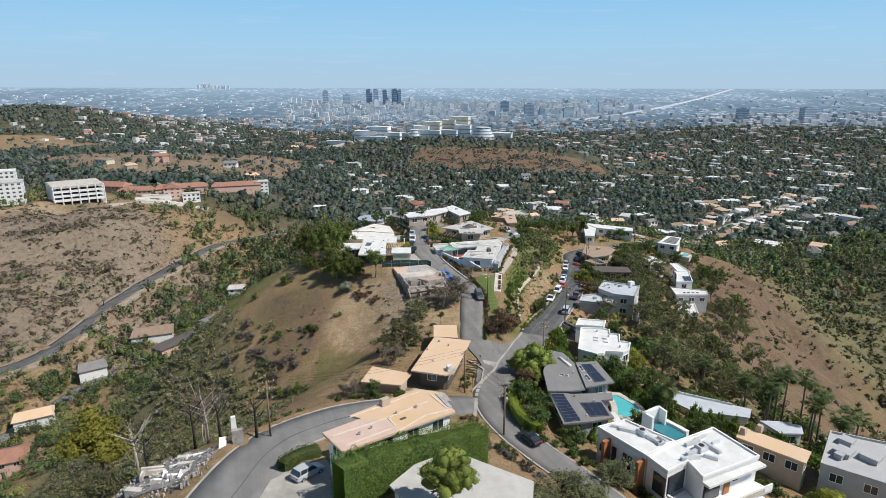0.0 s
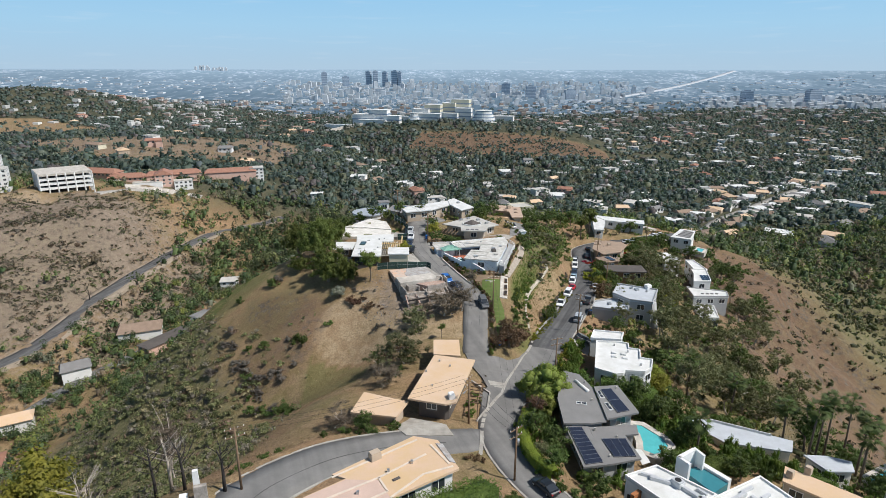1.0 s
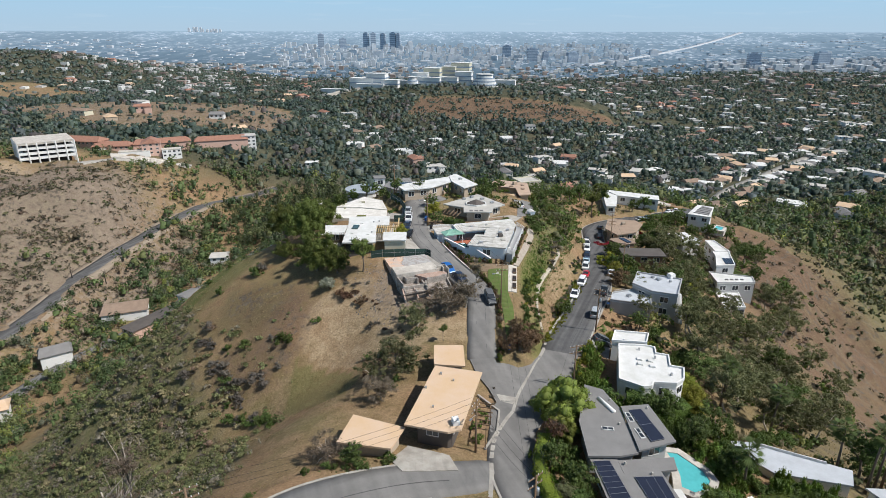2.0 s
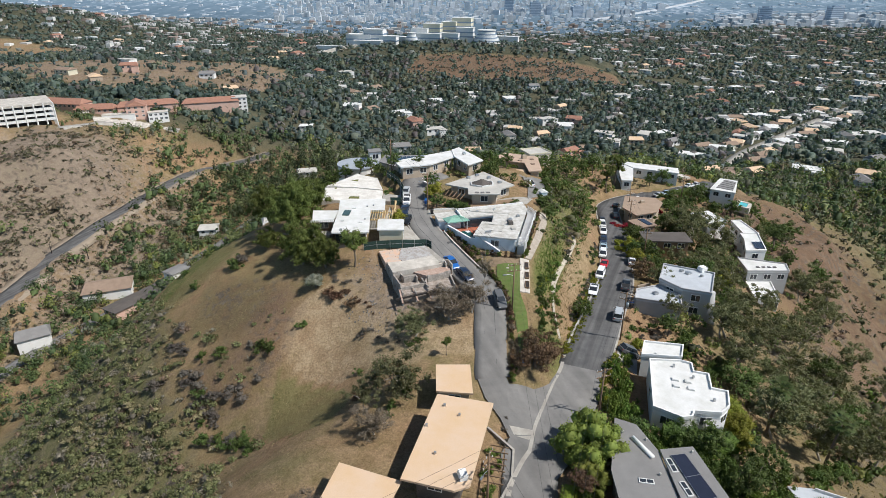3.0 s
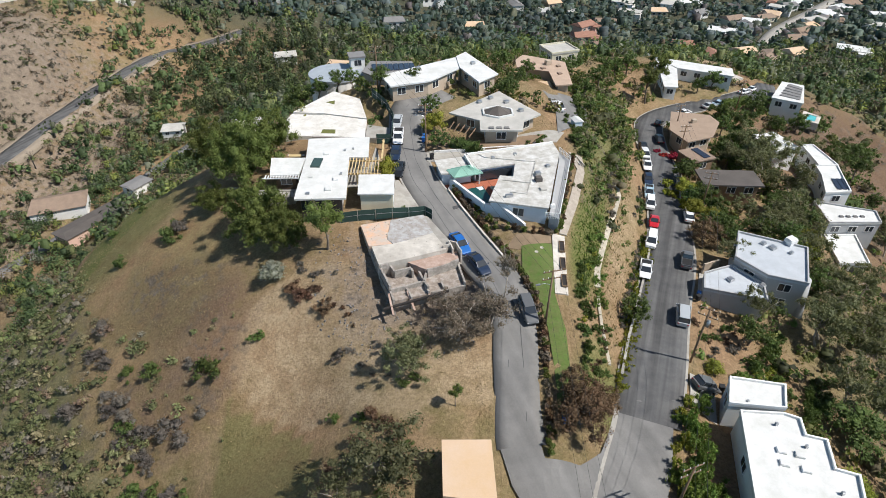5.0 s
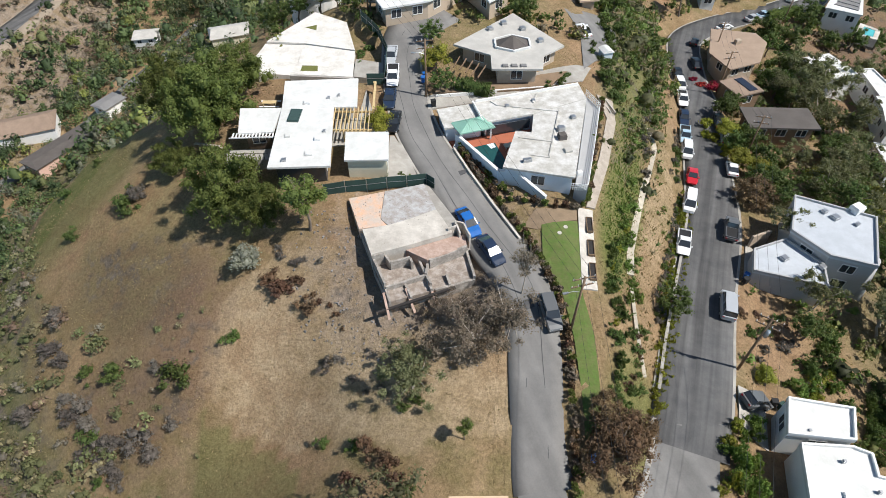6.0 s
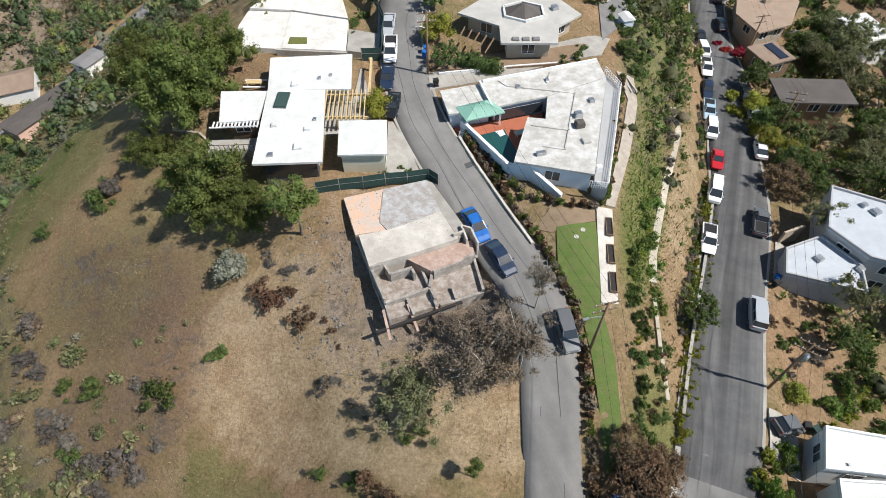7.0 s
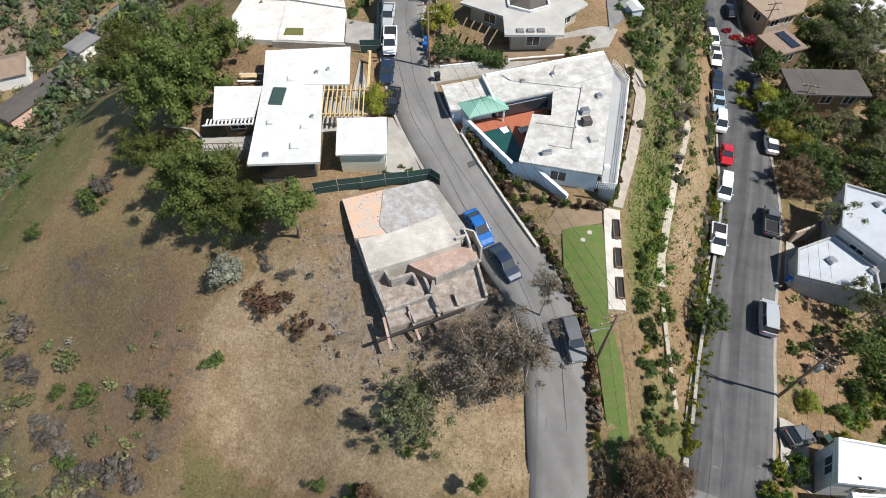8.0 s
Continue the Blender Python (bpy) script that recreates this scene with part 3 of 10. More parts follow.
def paving(poly, lift, step=0.9):
    """A thin paved sheet over a plan polygon that follows the ground, with a skirt down into it."""
    edge = []
    for a, b in zip(poly, poly[1:] + poly[:1]):
        a, b = Vector(a), Vector(b)
        n = max(1, int((b - a).length / step))
        edge += [a.lerp(b, k / n) for k in range(n)]
    xs, ys = [p.x for p in edge], [p.y for p in edge]
    gx_, gy_ = np.meshgrid(np.arange(min(xs), max(xs), step), np.arange(min(ys), max(ys), step))
    ok = inside(inset(poly, 0.45), gx_, gy_)
    pts = edge + [Vector((float(a), float(b))) for a, b in zip(gx_[ok], gy_[ok])]
    v, _, f, *_ = geometry.delaunay_2d_cdt(pts, [(i, (i + 1) % len(edge)) for i in range(len(edge))], [], 1, 1e-4)
    z = height(np.array([p.x for p in v]), np.array([p.y for p in v])) + lift
    s = Shape().add([(p.x, p.y, h) for p, h in zip(v, z)], f)
    n = len(edge)
    low = [(p.x, p.y, ground(p.x, p.y) - 0.6) for p in edge]
    s.add([(p.x, p.y, q[2] + 0.6 + lift) for p, q in zip(edge, low)] + low, [(i, (i + 1) % n, n + (i + 1) % n, n + i) for i in range(n)])
    return s


structure("road_upper", ribbon(UPPER_NORTH), ASPHALT, "worn grey asphalt street along the crest of the hill", True)
structure("road_near", ribbon(UPPER_SOUTH), ASPHALT, "worn grey asphalt street rising past the near houses", True)
MASKS.append(inset(JUNCTION, -0.4))
structure("road_junction", paving(JUNCTION, 0.106), ASPHALT, "grey asphalt where the streets meet")
structure("road_lower", ribbon(LOWER, 0.118), ASPHALT_DARK, "patched dark asphalt street lined with parked cars", True)
structure("road_court", ribbon(COURT, 0.06), ASPHALT, "wide grey asphalt side street above the slope", True)
structure("road_shoulder", ribbon(np.column_stack([CANYON[:, :2], CANYON[:, 2] + 6.5]), 0.16, 7, 2.0), material("dusty_shoulder", (0.31, 0.255, 0.195), 0.95, 0.2, 3, 5, 0.2), "pale dusty shoulder of the canyon road", True)
structure("road_canyon", ribbon(CANYON, 0.25, 5, 2.0), ASPHALT_DARK, "winding canyon road cut into the dry hillside", True)
structure("road_lane", ribbon(LANE, 0.3, 5, 2.0), ASPHALT, "narrow lane on the canyon floor", True)
structure("road_basin", ribbon(BASIN_ROAD, 0.6, 3, 2.0), CONCRETE, "pale straight street between far houses", True)
structure("road_hall_drive", ribbon(HALL_DRIVE, 0.3, 5, 2.0), CONCRETE, "pale concrete drive in front of the hall", True)


def edge_line(line, i0, i1, side, off, w, h, lift=0.1):
    """A kerb or gutter strip beside a street."""
    rows = line[i0:i1]
    l, r = ribbon_edges(rows, off)
    mid = l if side > 0 else r
    return ribbon(np.column_stack([mid, np.full(len(mid), w)]), lift + h, 3, 0.6)


# ---- ground ----


def steps(lo, fine0, fine1, hi, fine, growth):
    a = [fine0]
    d = fine
    while a[-1] > lo:
        d *= growth
        a.append(a[-1] - d)
    b = [fine1]
    d = fine
    while b[-1] < hi:
        d *= growth
        b.append(b[-1] + d)
    return np.array(a[::-1] + list(np.arange(fine0 + fine, fine1 - fine / 2, fine)) + b)


def smear(x, y, cx, cy, rx, ry, turn=0.0):
    """1 inside an ellipse of the plan, fading out past its edge."""
    c, s = math.cos(radians(turn)), math.sin(radians(turn))
    u, v = ((x - cx) * c + (y - cy) * s) / rx, (-(x - cx) * s + (y - cy) * c) / ry
    return np.clip(1.6 - np.hypot(u, v) * 1.0, 0, 1) ** 1.2


PALE_KNOLL = [(-34.3, 167.6), (-28.4, 170.8), (-21, 171.5), (-16, 164.2), (-6, 157), (-0.7, 152.6), (-1.1, 147.6), (-12, 146), (-25, 149.1), (-29.9, 151.7), (-35.9, 155.4), (-37.8, 159.2)]
GREEN_KNOLL = [(-36.4, 154.8), (-30, 151.2), (-24, 148.2), (-21, 142), (-24, 136), (-32, 137), (-38, 143)]
WEST_RIDGE = [(-560, 800), (-500, 870), (-393, 912), (-250, 905), (-170, 780), (-175, 650), (-330, 628), (-470, 690)]
PASTURE = [(-1000, 1010), (-820, 1230), (-640, 1130), (-560, 960), (-640, 880)]
MUSEUM_SLOPE = [(-60, 940), (-40, 1010), (120, 1015), (250, 1020), (300, 975), (180, 925), (60, 915)]


def plot(x, y, poly):
    """1 inside a plan polygon, 0 outside."""
    return inside(poly, x, y).astype(float)


def cover(x, y):
    """What grows where: green grass, chaparral, pale dry soil, wood (each 0 to 1)."""
    green = np.maximum.reduce([0.56 * plot(x, y, GREEN_KNOLL), 0.95 * smear(x, y, -70, 192, 4.5, 22, -25), 0.6 * smear(x, y, -64, 190, 9, 16, -20), 1.2 * smear(x, y, 16.9, 179, 2.7, 13, -18), 0.55 * smear(x, y, 24, 205, 5, 20, -20), 0.7 * smear(x, y, 13, 150, 4, 8, 0)])
    green = np.maximum(green, 0.42 * smear(x, y, -50, 176, 14, 18))
    rim = np.interp(y, [84, 100, 112, 130, 140, 148, 155, 162, 170, 180, 192, 220, 260, 300], [-56, -40, -34, -35, -43, -48, -55, -58, -60, -67, -76, -84, -84, -70])
    west = np.clip((rim - x) / 12 + 0.15, 0, 1) * np.clip((150 + x) / 20, 0, 1) * np.clip((310 - y) / 30, 0, 1)
    scrub = np.maximum.reduce([west, 0.35 * smear(x, y, -222, 320, 44, 70), 0.5 * smear(x, y, 66, 160, 24, 45), 0.35 * smear(x, y, 120, 200, 30, 50), 0.5 * smear(x, y, 70, 130, 30, 30), smear(x, y, 250, 340, 75, 150, -20), 0.7 * smear(x, y, 190, 215, 30, 60), 0.9 * smear(x, y, 28, 220, 6, 35, -16)])
    pale = np.maximum.reduce([smear(x, y, -280, 404, 60, 18), 0.62 * plot(x, y, PALE_KNOLL), 0.7 * smear(x, y, -12, 160, 14, 11), 0.4 * smear(x, y, -226, 330, 60, 90), smear(x, y, -60, 86, 14, 10, 20), 0.6 * smear(x, y, 95, 318, 26, 14), 0.45 * smear(x, y, 23, 182, 3, 20, -20)])
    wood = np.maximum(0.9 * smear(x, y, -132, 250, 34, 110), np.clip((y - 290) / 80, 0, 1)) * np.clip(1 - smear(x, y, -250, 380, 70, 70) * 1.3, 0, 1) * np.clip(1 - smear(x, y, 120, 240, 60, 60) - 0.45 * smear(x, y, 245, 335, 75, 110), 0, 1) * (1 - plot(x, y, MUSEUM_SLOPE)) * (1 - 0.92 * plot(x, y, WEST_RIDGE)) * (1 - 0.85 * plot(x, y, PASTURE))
    return green, scrub, pale, wood


gx = steps(-3600, -110, 120, 3600, 1.6, 1.045)
gy = steps(-260, 60, 270, 4880, 1.6, 1.034)
X, Y = np.meshgrid(gx, gy)
Z = height(X, Y)
under = np.zeros(X.shape, bool)
near_patch = (X > -280) & (X < 400) & (Y > 20) & (Y < 820)
for line in (UPPER, LOWER, COURT, CANYON, LANE, BASIN_ROAD, HALL_DRIVE):
    for i in range(0, len(line), 8):
        seg = line[max(0, i - 1):i + 9]
        rr_ = np.nonzero((np.abs(gx - seg[:, 0].mean()) < 45))[0]
        cc_ = np.nonzero((np.abs(gy - seg[:, 1].mean()) < 45))[0]
        if len(rr_) and len(cc_):
            sub = np.ix_(cc_, rr_)
            d = np.hypot(X[sub][..., None] - seg[:, 0], Y[sub][..., None] - seg[:, 1]) - seg[:, 2] / 2
            under[sub] |= d.min(axis=-1) < 0.0
# levelled ground under courts, slabs and foundations
LEVELLED = [([(-6.6, 189.6), (-1.8, 190.8), (5.4, 192.4), (4.7, 188.5), (2.6, 188.7), (0.4, 180.8), (-0.6, 180.8)], 6.6), ([(-20, 177.4), (-9.6, 180.3), (-5.4, 171.4), (-16, 167)], 6.8), ([(-16.4, 167.8), (-4.4, 170.2), (-3.4, 165), (-13.9, 160.9)], 4.6), ([(-39, 205.4), (-36, 215.4), (-30.5, 227), (-23.6, 223), (-16.4, 211), (-16.2, 203)], 8.4), ([(28, 119.6), (33, 120.6), (32, 112.8), (28, 113.6)], -0.8), ([(9.4, 176.2), (14, 198), (-4, 195), (-8.6, 194), (0, 180)], 7.2)]
LEVELLED.append((inset(JUNCTION, 0.5), 99))
for poly, level in LEVELLED:
    spot = inside(inset(poly, -0.5), X, Y)
    Z[spot] = np.minimum(Z[spot], level)
    under |= spot
rough = np.array([noise.fractal((a * 0.05, b * 0.05, 0.0), 1.0, 2.0, 5) for a, b in zip(X.ravel(), Y.ravel())]).reshape(X.shape)
open_land = np.clip((np.hypot(X - 10, (Y - 160) * 0.5) - 22) / 60, 0, 1)
streets = np.vstack([CANYON, LANE, HALL_DRIVE])[:, :2]
gully = np.zeros(X.shape)
wild = (((X < -140) & (X > -420) & (Y > 180) & (Y < 640)) | ((X > 84) & (X < 420) & (Y > 110) & (Y < 520)))
cut_off = np.hypot(X[wild][:, None] - streets[None, :, 0], Y[wild][:, None] - streets[None, :, 1]).min(axis=1)
gully[wild] = np.array([abs(noise.fractal((a * 0.017, b * 0.017, 7.0), 0.9, 2.1, 4)) for a, b in zip(X[wild], Y[wild])]) * np.clip((cut_off - 9) / 22, 0, 1)
gully *= np.where(X < 0, 8.0, 9.0) * np.where(X < 0, np.clip((-140 - X) / 30, 0, 1), np.clip((X - 84) / 30, 0, 1))
for poly in ([(-303, 452), (-277, 472), (-257, 447), (-283, 428)], [(-330, 470), (-300, 540), (-160, 570), (-150, 520), (-240, 470)]):
    gully[inside(inset(poly, -12), X, Y)] = 0
Z = Z - gully + np.where(under, 0, rough * (0.10 + 1.3 * open_land + 2.2 * np.clip((-150 - X) / 40, 0, 1)) * np.clip((2050 - Y) / 250, 0, 1)) - np.where(under, np.where(np.abs(X) > 120, 1.0, 0.22), 0)


def surface(x, y):
    """Height of the finished ground sheet, with its roughness."""
    x, y = np.asarray(x, float), np.asarray(y, float)
    i, j = np.clip(np.searchsorted(gx, x) - 1, 0, len(gx) - 2), np.clip(np.searchsorted(gy, y) - 1, 0, len(gy) - 2)
    u, v = (x - gx[i]) / (gx[i + 1] - gx[i]), (y - gy[j]) / (gy[j + 1] - gy[j])
    return (Z[j, i] * (1 - u) + Z[j, i + 1] * u) * (1 - v) + (Z[j + 1, i] * (1 - u) + Z[j + 1, i + 1] * u) * v


def soil(x, y):
    return float(surface(np.array([x]), np.array([y]))[0])


n, m = X.shape
me = bpy.data.meshes.new("ground")
idx = np.arange(n * m).reshape(n, m)
far_row = int(np.searchsorted(gy, 1950))
quads = np.stack([idx[:-1, :-1], idx[:-1, 1:], idx[1:, 1:], idx[1:, :-1]], -1)
plain_quads = quads[far_row:].reshape(-1, 4)
quads = quads[:far_row].reshape(-1, 4)
me.from_pydata(np.column_stack([X.ravel(), Y.ravel(), Z.ravel()]).tolist(), [], quads.tolist())
layer = me.color_attributes.new("cover", "FLOAT_COLOR", "POINT")
grown = list(cover(X, Y))
grown[3] = grown[3] * (1 - 0.8 * np.clip((-60 - X) / 50, 0, 1) * np.clip((530 - Y) / 70, 0, 1))      # bare soil shows between the canyon's trees
layer.data.foreach_set("color", np.column_stack([c.ravel() for c in grown]).astype(np.float32).ravel())
dust = np.maximum.reduce([0.9 * smear(X, Y, -235, 335, 66, 100), 0.7 * smear(X, Y, -166, 330, 14, 90), 0.55 * plot(X, Y, WEST_RIDGE), 0.3 * plot(X, Y, PASTURE), 0.8 * smear(X, Y, -9, 168, 14, 11)])
rust = np.maximum.reduce([0.85 * smear(X, Y, 124, 240, 46, 66, -20), 0.7 * smear(X, Y, 100, 160, 50, 50), 0.85 * plot(X, Y, MUSEUM_SLOPE), 0.45 * plot(X, Y, WEST_RIDGE), 0.75 * smear(X, Y, -47, 170, 13, 8, -20), 0.6 * smear(X, Y, -40, 162, 6, 10), 0.55 * smear(X, Y, -48, 156, 10, 8)])
layer = me.color_attributes.new("dust", "FLOAT_COLOR", "POINT")
layer.data.foreach_set("color", np.column_stack([dust.ravel(), rust.ravel(), 0 * dust.ravel(), 0 * dust.ravel() + 1]).astype(np.float32).ravel())
me.shade_smooth()


def ground_material():
    m = bpy.data.materials.new("dry_hillside")
    m.use_nodes = True
    n, l = m.node_tree.nodes, m.node_tree.links
    b = n["Principled BSDF"]
    b.inputs["Roughness"].default_value = 0.95
    b.inputs["Specular IOR Level"].default_value = 0.1
    att = n.new("ShaderNodeAttribute")
    att.attribute_name = "cover"
    sep = n.new("ShaderNodeSeparateColor")
    l.new(att.outputs["Color"], sep.inputs[0])
    geo = n.new("ShaderNodeNewGeometry")

    def noise_tex(scale, detail=6, rough=0.65):
        t = n.new("ShaderNodeTexNoise")
        t.inputs["Scale"].default_value, t.inputs["Detail"].default_value, t.inputs["Roughness"].default_value = scale, detail, rough
        l.new(geo.outputs["Position"], t.inputs["Vector"])
        return t

    big, mid, fine = noise_tex(0.045), noise_tex(0.35, 8, 0.72), noise_tex(2.6, 8, 0.8)

    def ramp(src, lo, hi):
        r = n.new("ShaderNodeMapRange")
        r.inputs["From Min"].default_value, r.inputs["From Max"].default_value = lo, hi
        l.new(src, r.inputs["Value"])
        return r.outputs["Result"]

    def mix(fac, a, c):
        x = n.new("ShaderNodeMix")
        x.data_type = "RGBA"
        l.new(fac, x.inputs[0])
        for k, v in ((6, a), (7, c)):
            if isinstance(v, tuple):
                x.inputs[k].default_value = (*v, 1)
            else:
                l.new(v, x.inputs[k])
        return x.outputs[2]

    def soft(fac, src, gain=0.9):
        """A cover's edge, frayed by noise."""
        a = n.new("ShaderNodeMath")
        a.operation = "MULTIPLY_ADD"
        l.new(src, a.inputs[0])
        a.inputs[1].default_value, a.inputs[2].default_value = gain, -gain / 2
        c = n.new("ShaderNodeMath")
        c.operation = "ADD"
        l.new(a.outputs[0], c.inputs[0])
        l.new(fac, c.inputs[1])
        return ramp(c.outputs[0], 0.3, 0.75)

    earth = mix(ramp(mid.outputs["Fac"], 0.35, 0.68), (0.225, 0.142, 0.082), (0.32, 0.215, 0.128))
    earth = mix(ramp(big.outputs["Fac"], 0.38, 0.62), earth, mix(ramp(mid.outputs["Fac"], 0.4, 0.7), (0.175, 0.145, 0.068), (0.30, 0.22, 0.132)))
    earth = mix(soft(sep.outputs[2], mid.outputs["Fac"]), earth, mix(ramp(mid.outputs["Fac"], 0.3, 0.7), (0.29, 0.215, 0.132), (0.39, 0.30, 0.192)))
    dusty = n.new("ShaderNodeAttribute")
    dusty.attribute_name = "dust"
    sep_dust = n.new("ShaderNodeSeparateColor")
    l.new(dusty.outputs["Color"], sep_dust.inputs[0])
    earth = mix(soft(sep_dust.outputs[1], mid.outputs["Fac"], 1.2), earth, mix(ramp(mid.outputs["Fac"], 0.3, 0.7), (0.12, 0.078, 0.052), (0.19, 0.127, 0.083)))
    earth = mix(soft(sep_dust.outputs[0], mid.outputs["Fac"], 1.7), earth, mix(ramp(mid.outputs["Fac"], 0.3, 0.7), (0.165, 0.128, 0.097), (0.275, 0.22, 0.168)))
    earth = mix(soft(sep.outputs[1], mid.outputs["Fac"]), earth, mix(ramp(mid.outputs["Fac"], 0.4, 0.65), (0.125, 0.122, 0.055), (0.185, 0.16, 0.09)))
    earth = mix(soft(sep.outputs[0], mid.outputs["Fac"], 0.7), earth, mix(ramp(mid.outputs["Fac"], 0.35, 0.65), (0.108, 0.124, 0.038), (0.172, 0.16, 0.066)))
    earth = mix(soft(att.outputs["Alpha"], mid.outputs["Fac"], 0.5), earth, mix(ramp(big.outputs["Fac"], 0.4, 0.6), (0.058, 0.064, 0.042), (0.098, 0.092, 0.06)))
    # low dry brush in the rough places, a metre or two across
    tuft, thin = noise_tex(0.5, 5, 0.6), noise_tex(0.11, 4, 0.6)
    wild = n.new("ShaderNodeMath")
    wild.operation = "MAXIMUM"
    l.new(sep_dust.outputs[0], wild.inputs[0])
    l.new(sep.outputs[1], wild.inputs[1])
    wilder = n.new("ShaderNodeMath")
    wilder.operation = "MAXIMUM"
    l.new(wild.outputs[0], wilder.inputs[0])
    l.new(sep_dust.outputs[1], wilder.inputs[1])
    brush = n.new("ShaderNodeMath")
    brush.operation = "MULTIPLY"
    l.new(ramp(wilder.outputs[0], 0.25, 0.7), brush.inputs[0])
    l.new(ramp(tuft.outputs["Fac"], 0.50, 0.60), brush.inputs[1])
    thick = n.new("ShaderNodeMath")
    thick.operation = "MULTIPLY"
    l.new(brush.outputs[0], thick.inputs[0])
    l.new(ramp(thin.outputs["Fac"], 0.40, 0.58), thick.inputs[1])
    earth = mix(thick.outputs[0], earth, mix(ramp(mid.outputs["Fac"], 0.4, 0.6), (0.095, 0.08, 0.06), (0.145, 0.12, 0.098)))
    v = n.new("ShaderNodeHueSaturation")
    l.new(earth, v.inputs["Color"])
    v2 = n.new("ShaderNodeMath")
    v2.operation = "MULTIPLY_ADD"
    l.new(fine.outputs["Fac"], v2.inputs[0])
    v2.inputs[1].default_value, v2.inputs[2].default_value = 2.3, -0.15
    l.new(v2.outputs[0], v.inputs["Value"])
    l.new(v.outputs[0], b.inputs["Base Color"])
    bp = n.new("ShaderNodeBump")
    bp.inputs["Strength"].default_value, bp.inputs["Distance"].default_value = 0.6, 0.35
    l.new(mid.outputs["Fac"], bp.inputs["Height"])
    bq = n.new("ShaderNodeBump")
    bq.inputs["Strength"].default_value, bq.inputs["Distance"].default_value = 0.8, 0.2
    l.new(fine.outputs["Fac"], bq.inputs["Height"])
    l.new(bp.outputs[0], bq.inputs["Normal"])
    l.new(bq.outputs[0], b.inputs["Normal"])
    return m


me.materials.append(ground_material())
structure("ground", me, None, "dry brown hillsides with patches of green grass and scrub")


def backdrop_material():
    """The far plain, its haze painted in as blue tones and glow: built-up quarters, belts of trees and countless roofs.
    """
    m = bpy.data.materials.new("haze_glow_plain")
    m.use_nodes = True
    n, l = m.node_tree.nodes, m.node_tree.links
    b = n["Principled BSDF"]
    b.inputs["Roughness"].default_value, b.inputs["Specular IOR Level"].default_value = 1.0, 0.0
    geo = n.new("ShaderNodeNewGeometry")

    def stretched(depth):
        k = n.new("ShaderNodeMapping")
        k.inputs["Scale"].default_value = (1.0, depth, 0.0)
        l.new(geo.outputs["Position"], k.inputs["Vector"])
        return k.outputs[0]

    def noisy(scale, depth, lo, hi):
        t = n.new("ShaderNodeTexNoise")
        t.inputs["Scale"].default_value, t.inputs["Detail"].default_value, t.inputs["Roughness"].default_value = scale, 6, 0.65
        l.new(stretched(depth), t.inputs["Vector"])
        r = n.new("ShaderNodeMapRange")
        r.inputs["From Min"].default_value, r.inputs["From Max"].default_value = lo, hi
        l.new(t.outputs["Fac"], r.inputs["Value"])
        return r.outputs["Result"]

    def mixed(fac, a, c):
        x = n.new("ShaderNodeMix")
        x.data_type = "RGBA"
        l.new(fac, x.inputs[0])
        for k, v in ((6, a), (7, c)):
            if isinstance(v, tuple):
                x.inputs[k].default_value = (*v, 1)
            else:
                l.new(v, x.inputs[k])
        return x.outputs[2]

    def roofs(scale, depth, share):
        v = n.new("ShaderNodeTexVoronoi")
        v.inputs["Scale"].default_value = scale
        l.new(stretched(depth), v.inputs["Vector"])
        c = n.new("ShaderNodeSeparateColor")
        l.new(v.outputs["Color"], c.inputs[0])
        r = n.new("ShaderNodeMapRange")
        r.inputs["From Min"].default_value, r.inputs["From Max"].default_value = 1 - share, 1.0
        l.new(c.outputs[0], r.inputs["Value"])
        return r.outputs["Result"]

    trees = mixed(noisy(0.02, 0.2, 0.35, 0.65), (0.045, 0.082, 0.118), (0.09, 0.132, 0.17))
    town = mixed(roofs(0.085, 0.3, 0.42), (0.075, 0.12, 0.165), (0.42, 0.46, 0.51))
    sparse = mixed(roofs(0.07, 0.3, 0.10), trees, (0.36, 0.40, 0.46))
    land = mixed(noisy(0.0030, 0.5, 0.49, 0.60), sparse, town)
    l.new(land, b.inputs["Base Color"])
    sep = n.new("ShaderNodeSeparateXYZ")
    l.new(geo.outputs["Position"], sep.inputs[0])
    # blue emission imitates haze, stronger towards the horizon
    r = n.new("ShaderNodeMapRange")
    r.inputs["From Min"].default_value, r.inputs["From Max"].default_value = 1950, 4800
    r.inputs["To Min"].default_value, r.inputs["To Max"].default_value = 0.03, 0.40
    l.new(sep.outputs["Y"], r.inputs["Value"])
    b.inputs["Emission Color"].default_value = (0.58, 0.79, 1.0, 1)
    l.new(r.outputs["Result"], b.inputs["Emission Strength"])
    return m


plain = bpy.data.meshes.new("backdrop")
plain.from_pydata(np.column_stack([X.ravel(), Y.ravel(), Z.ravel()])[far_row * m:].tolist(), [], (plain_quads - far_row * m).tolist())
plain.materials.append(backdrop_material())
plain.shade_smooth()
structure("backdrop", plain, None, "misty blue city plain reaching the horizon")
# freeway concrete in a bluish grey that stands in for haze
FREEWAY = smooth_line([(560, 2440, 22), (640, 2530, 30), (780, 2680, 22), (1016, 2950, 18), (1411, 3450, 20), (2056, 4350, 26)], 60)
structure("road_freeway", ribbon(FREEWAY, 5, 3, 30), material("hazed_concrete", (0.44, 0.47, 0.51), 0.9, 0.15, 30, 0.2, 0.0), "broad pale freeway running out across the far plain", True)

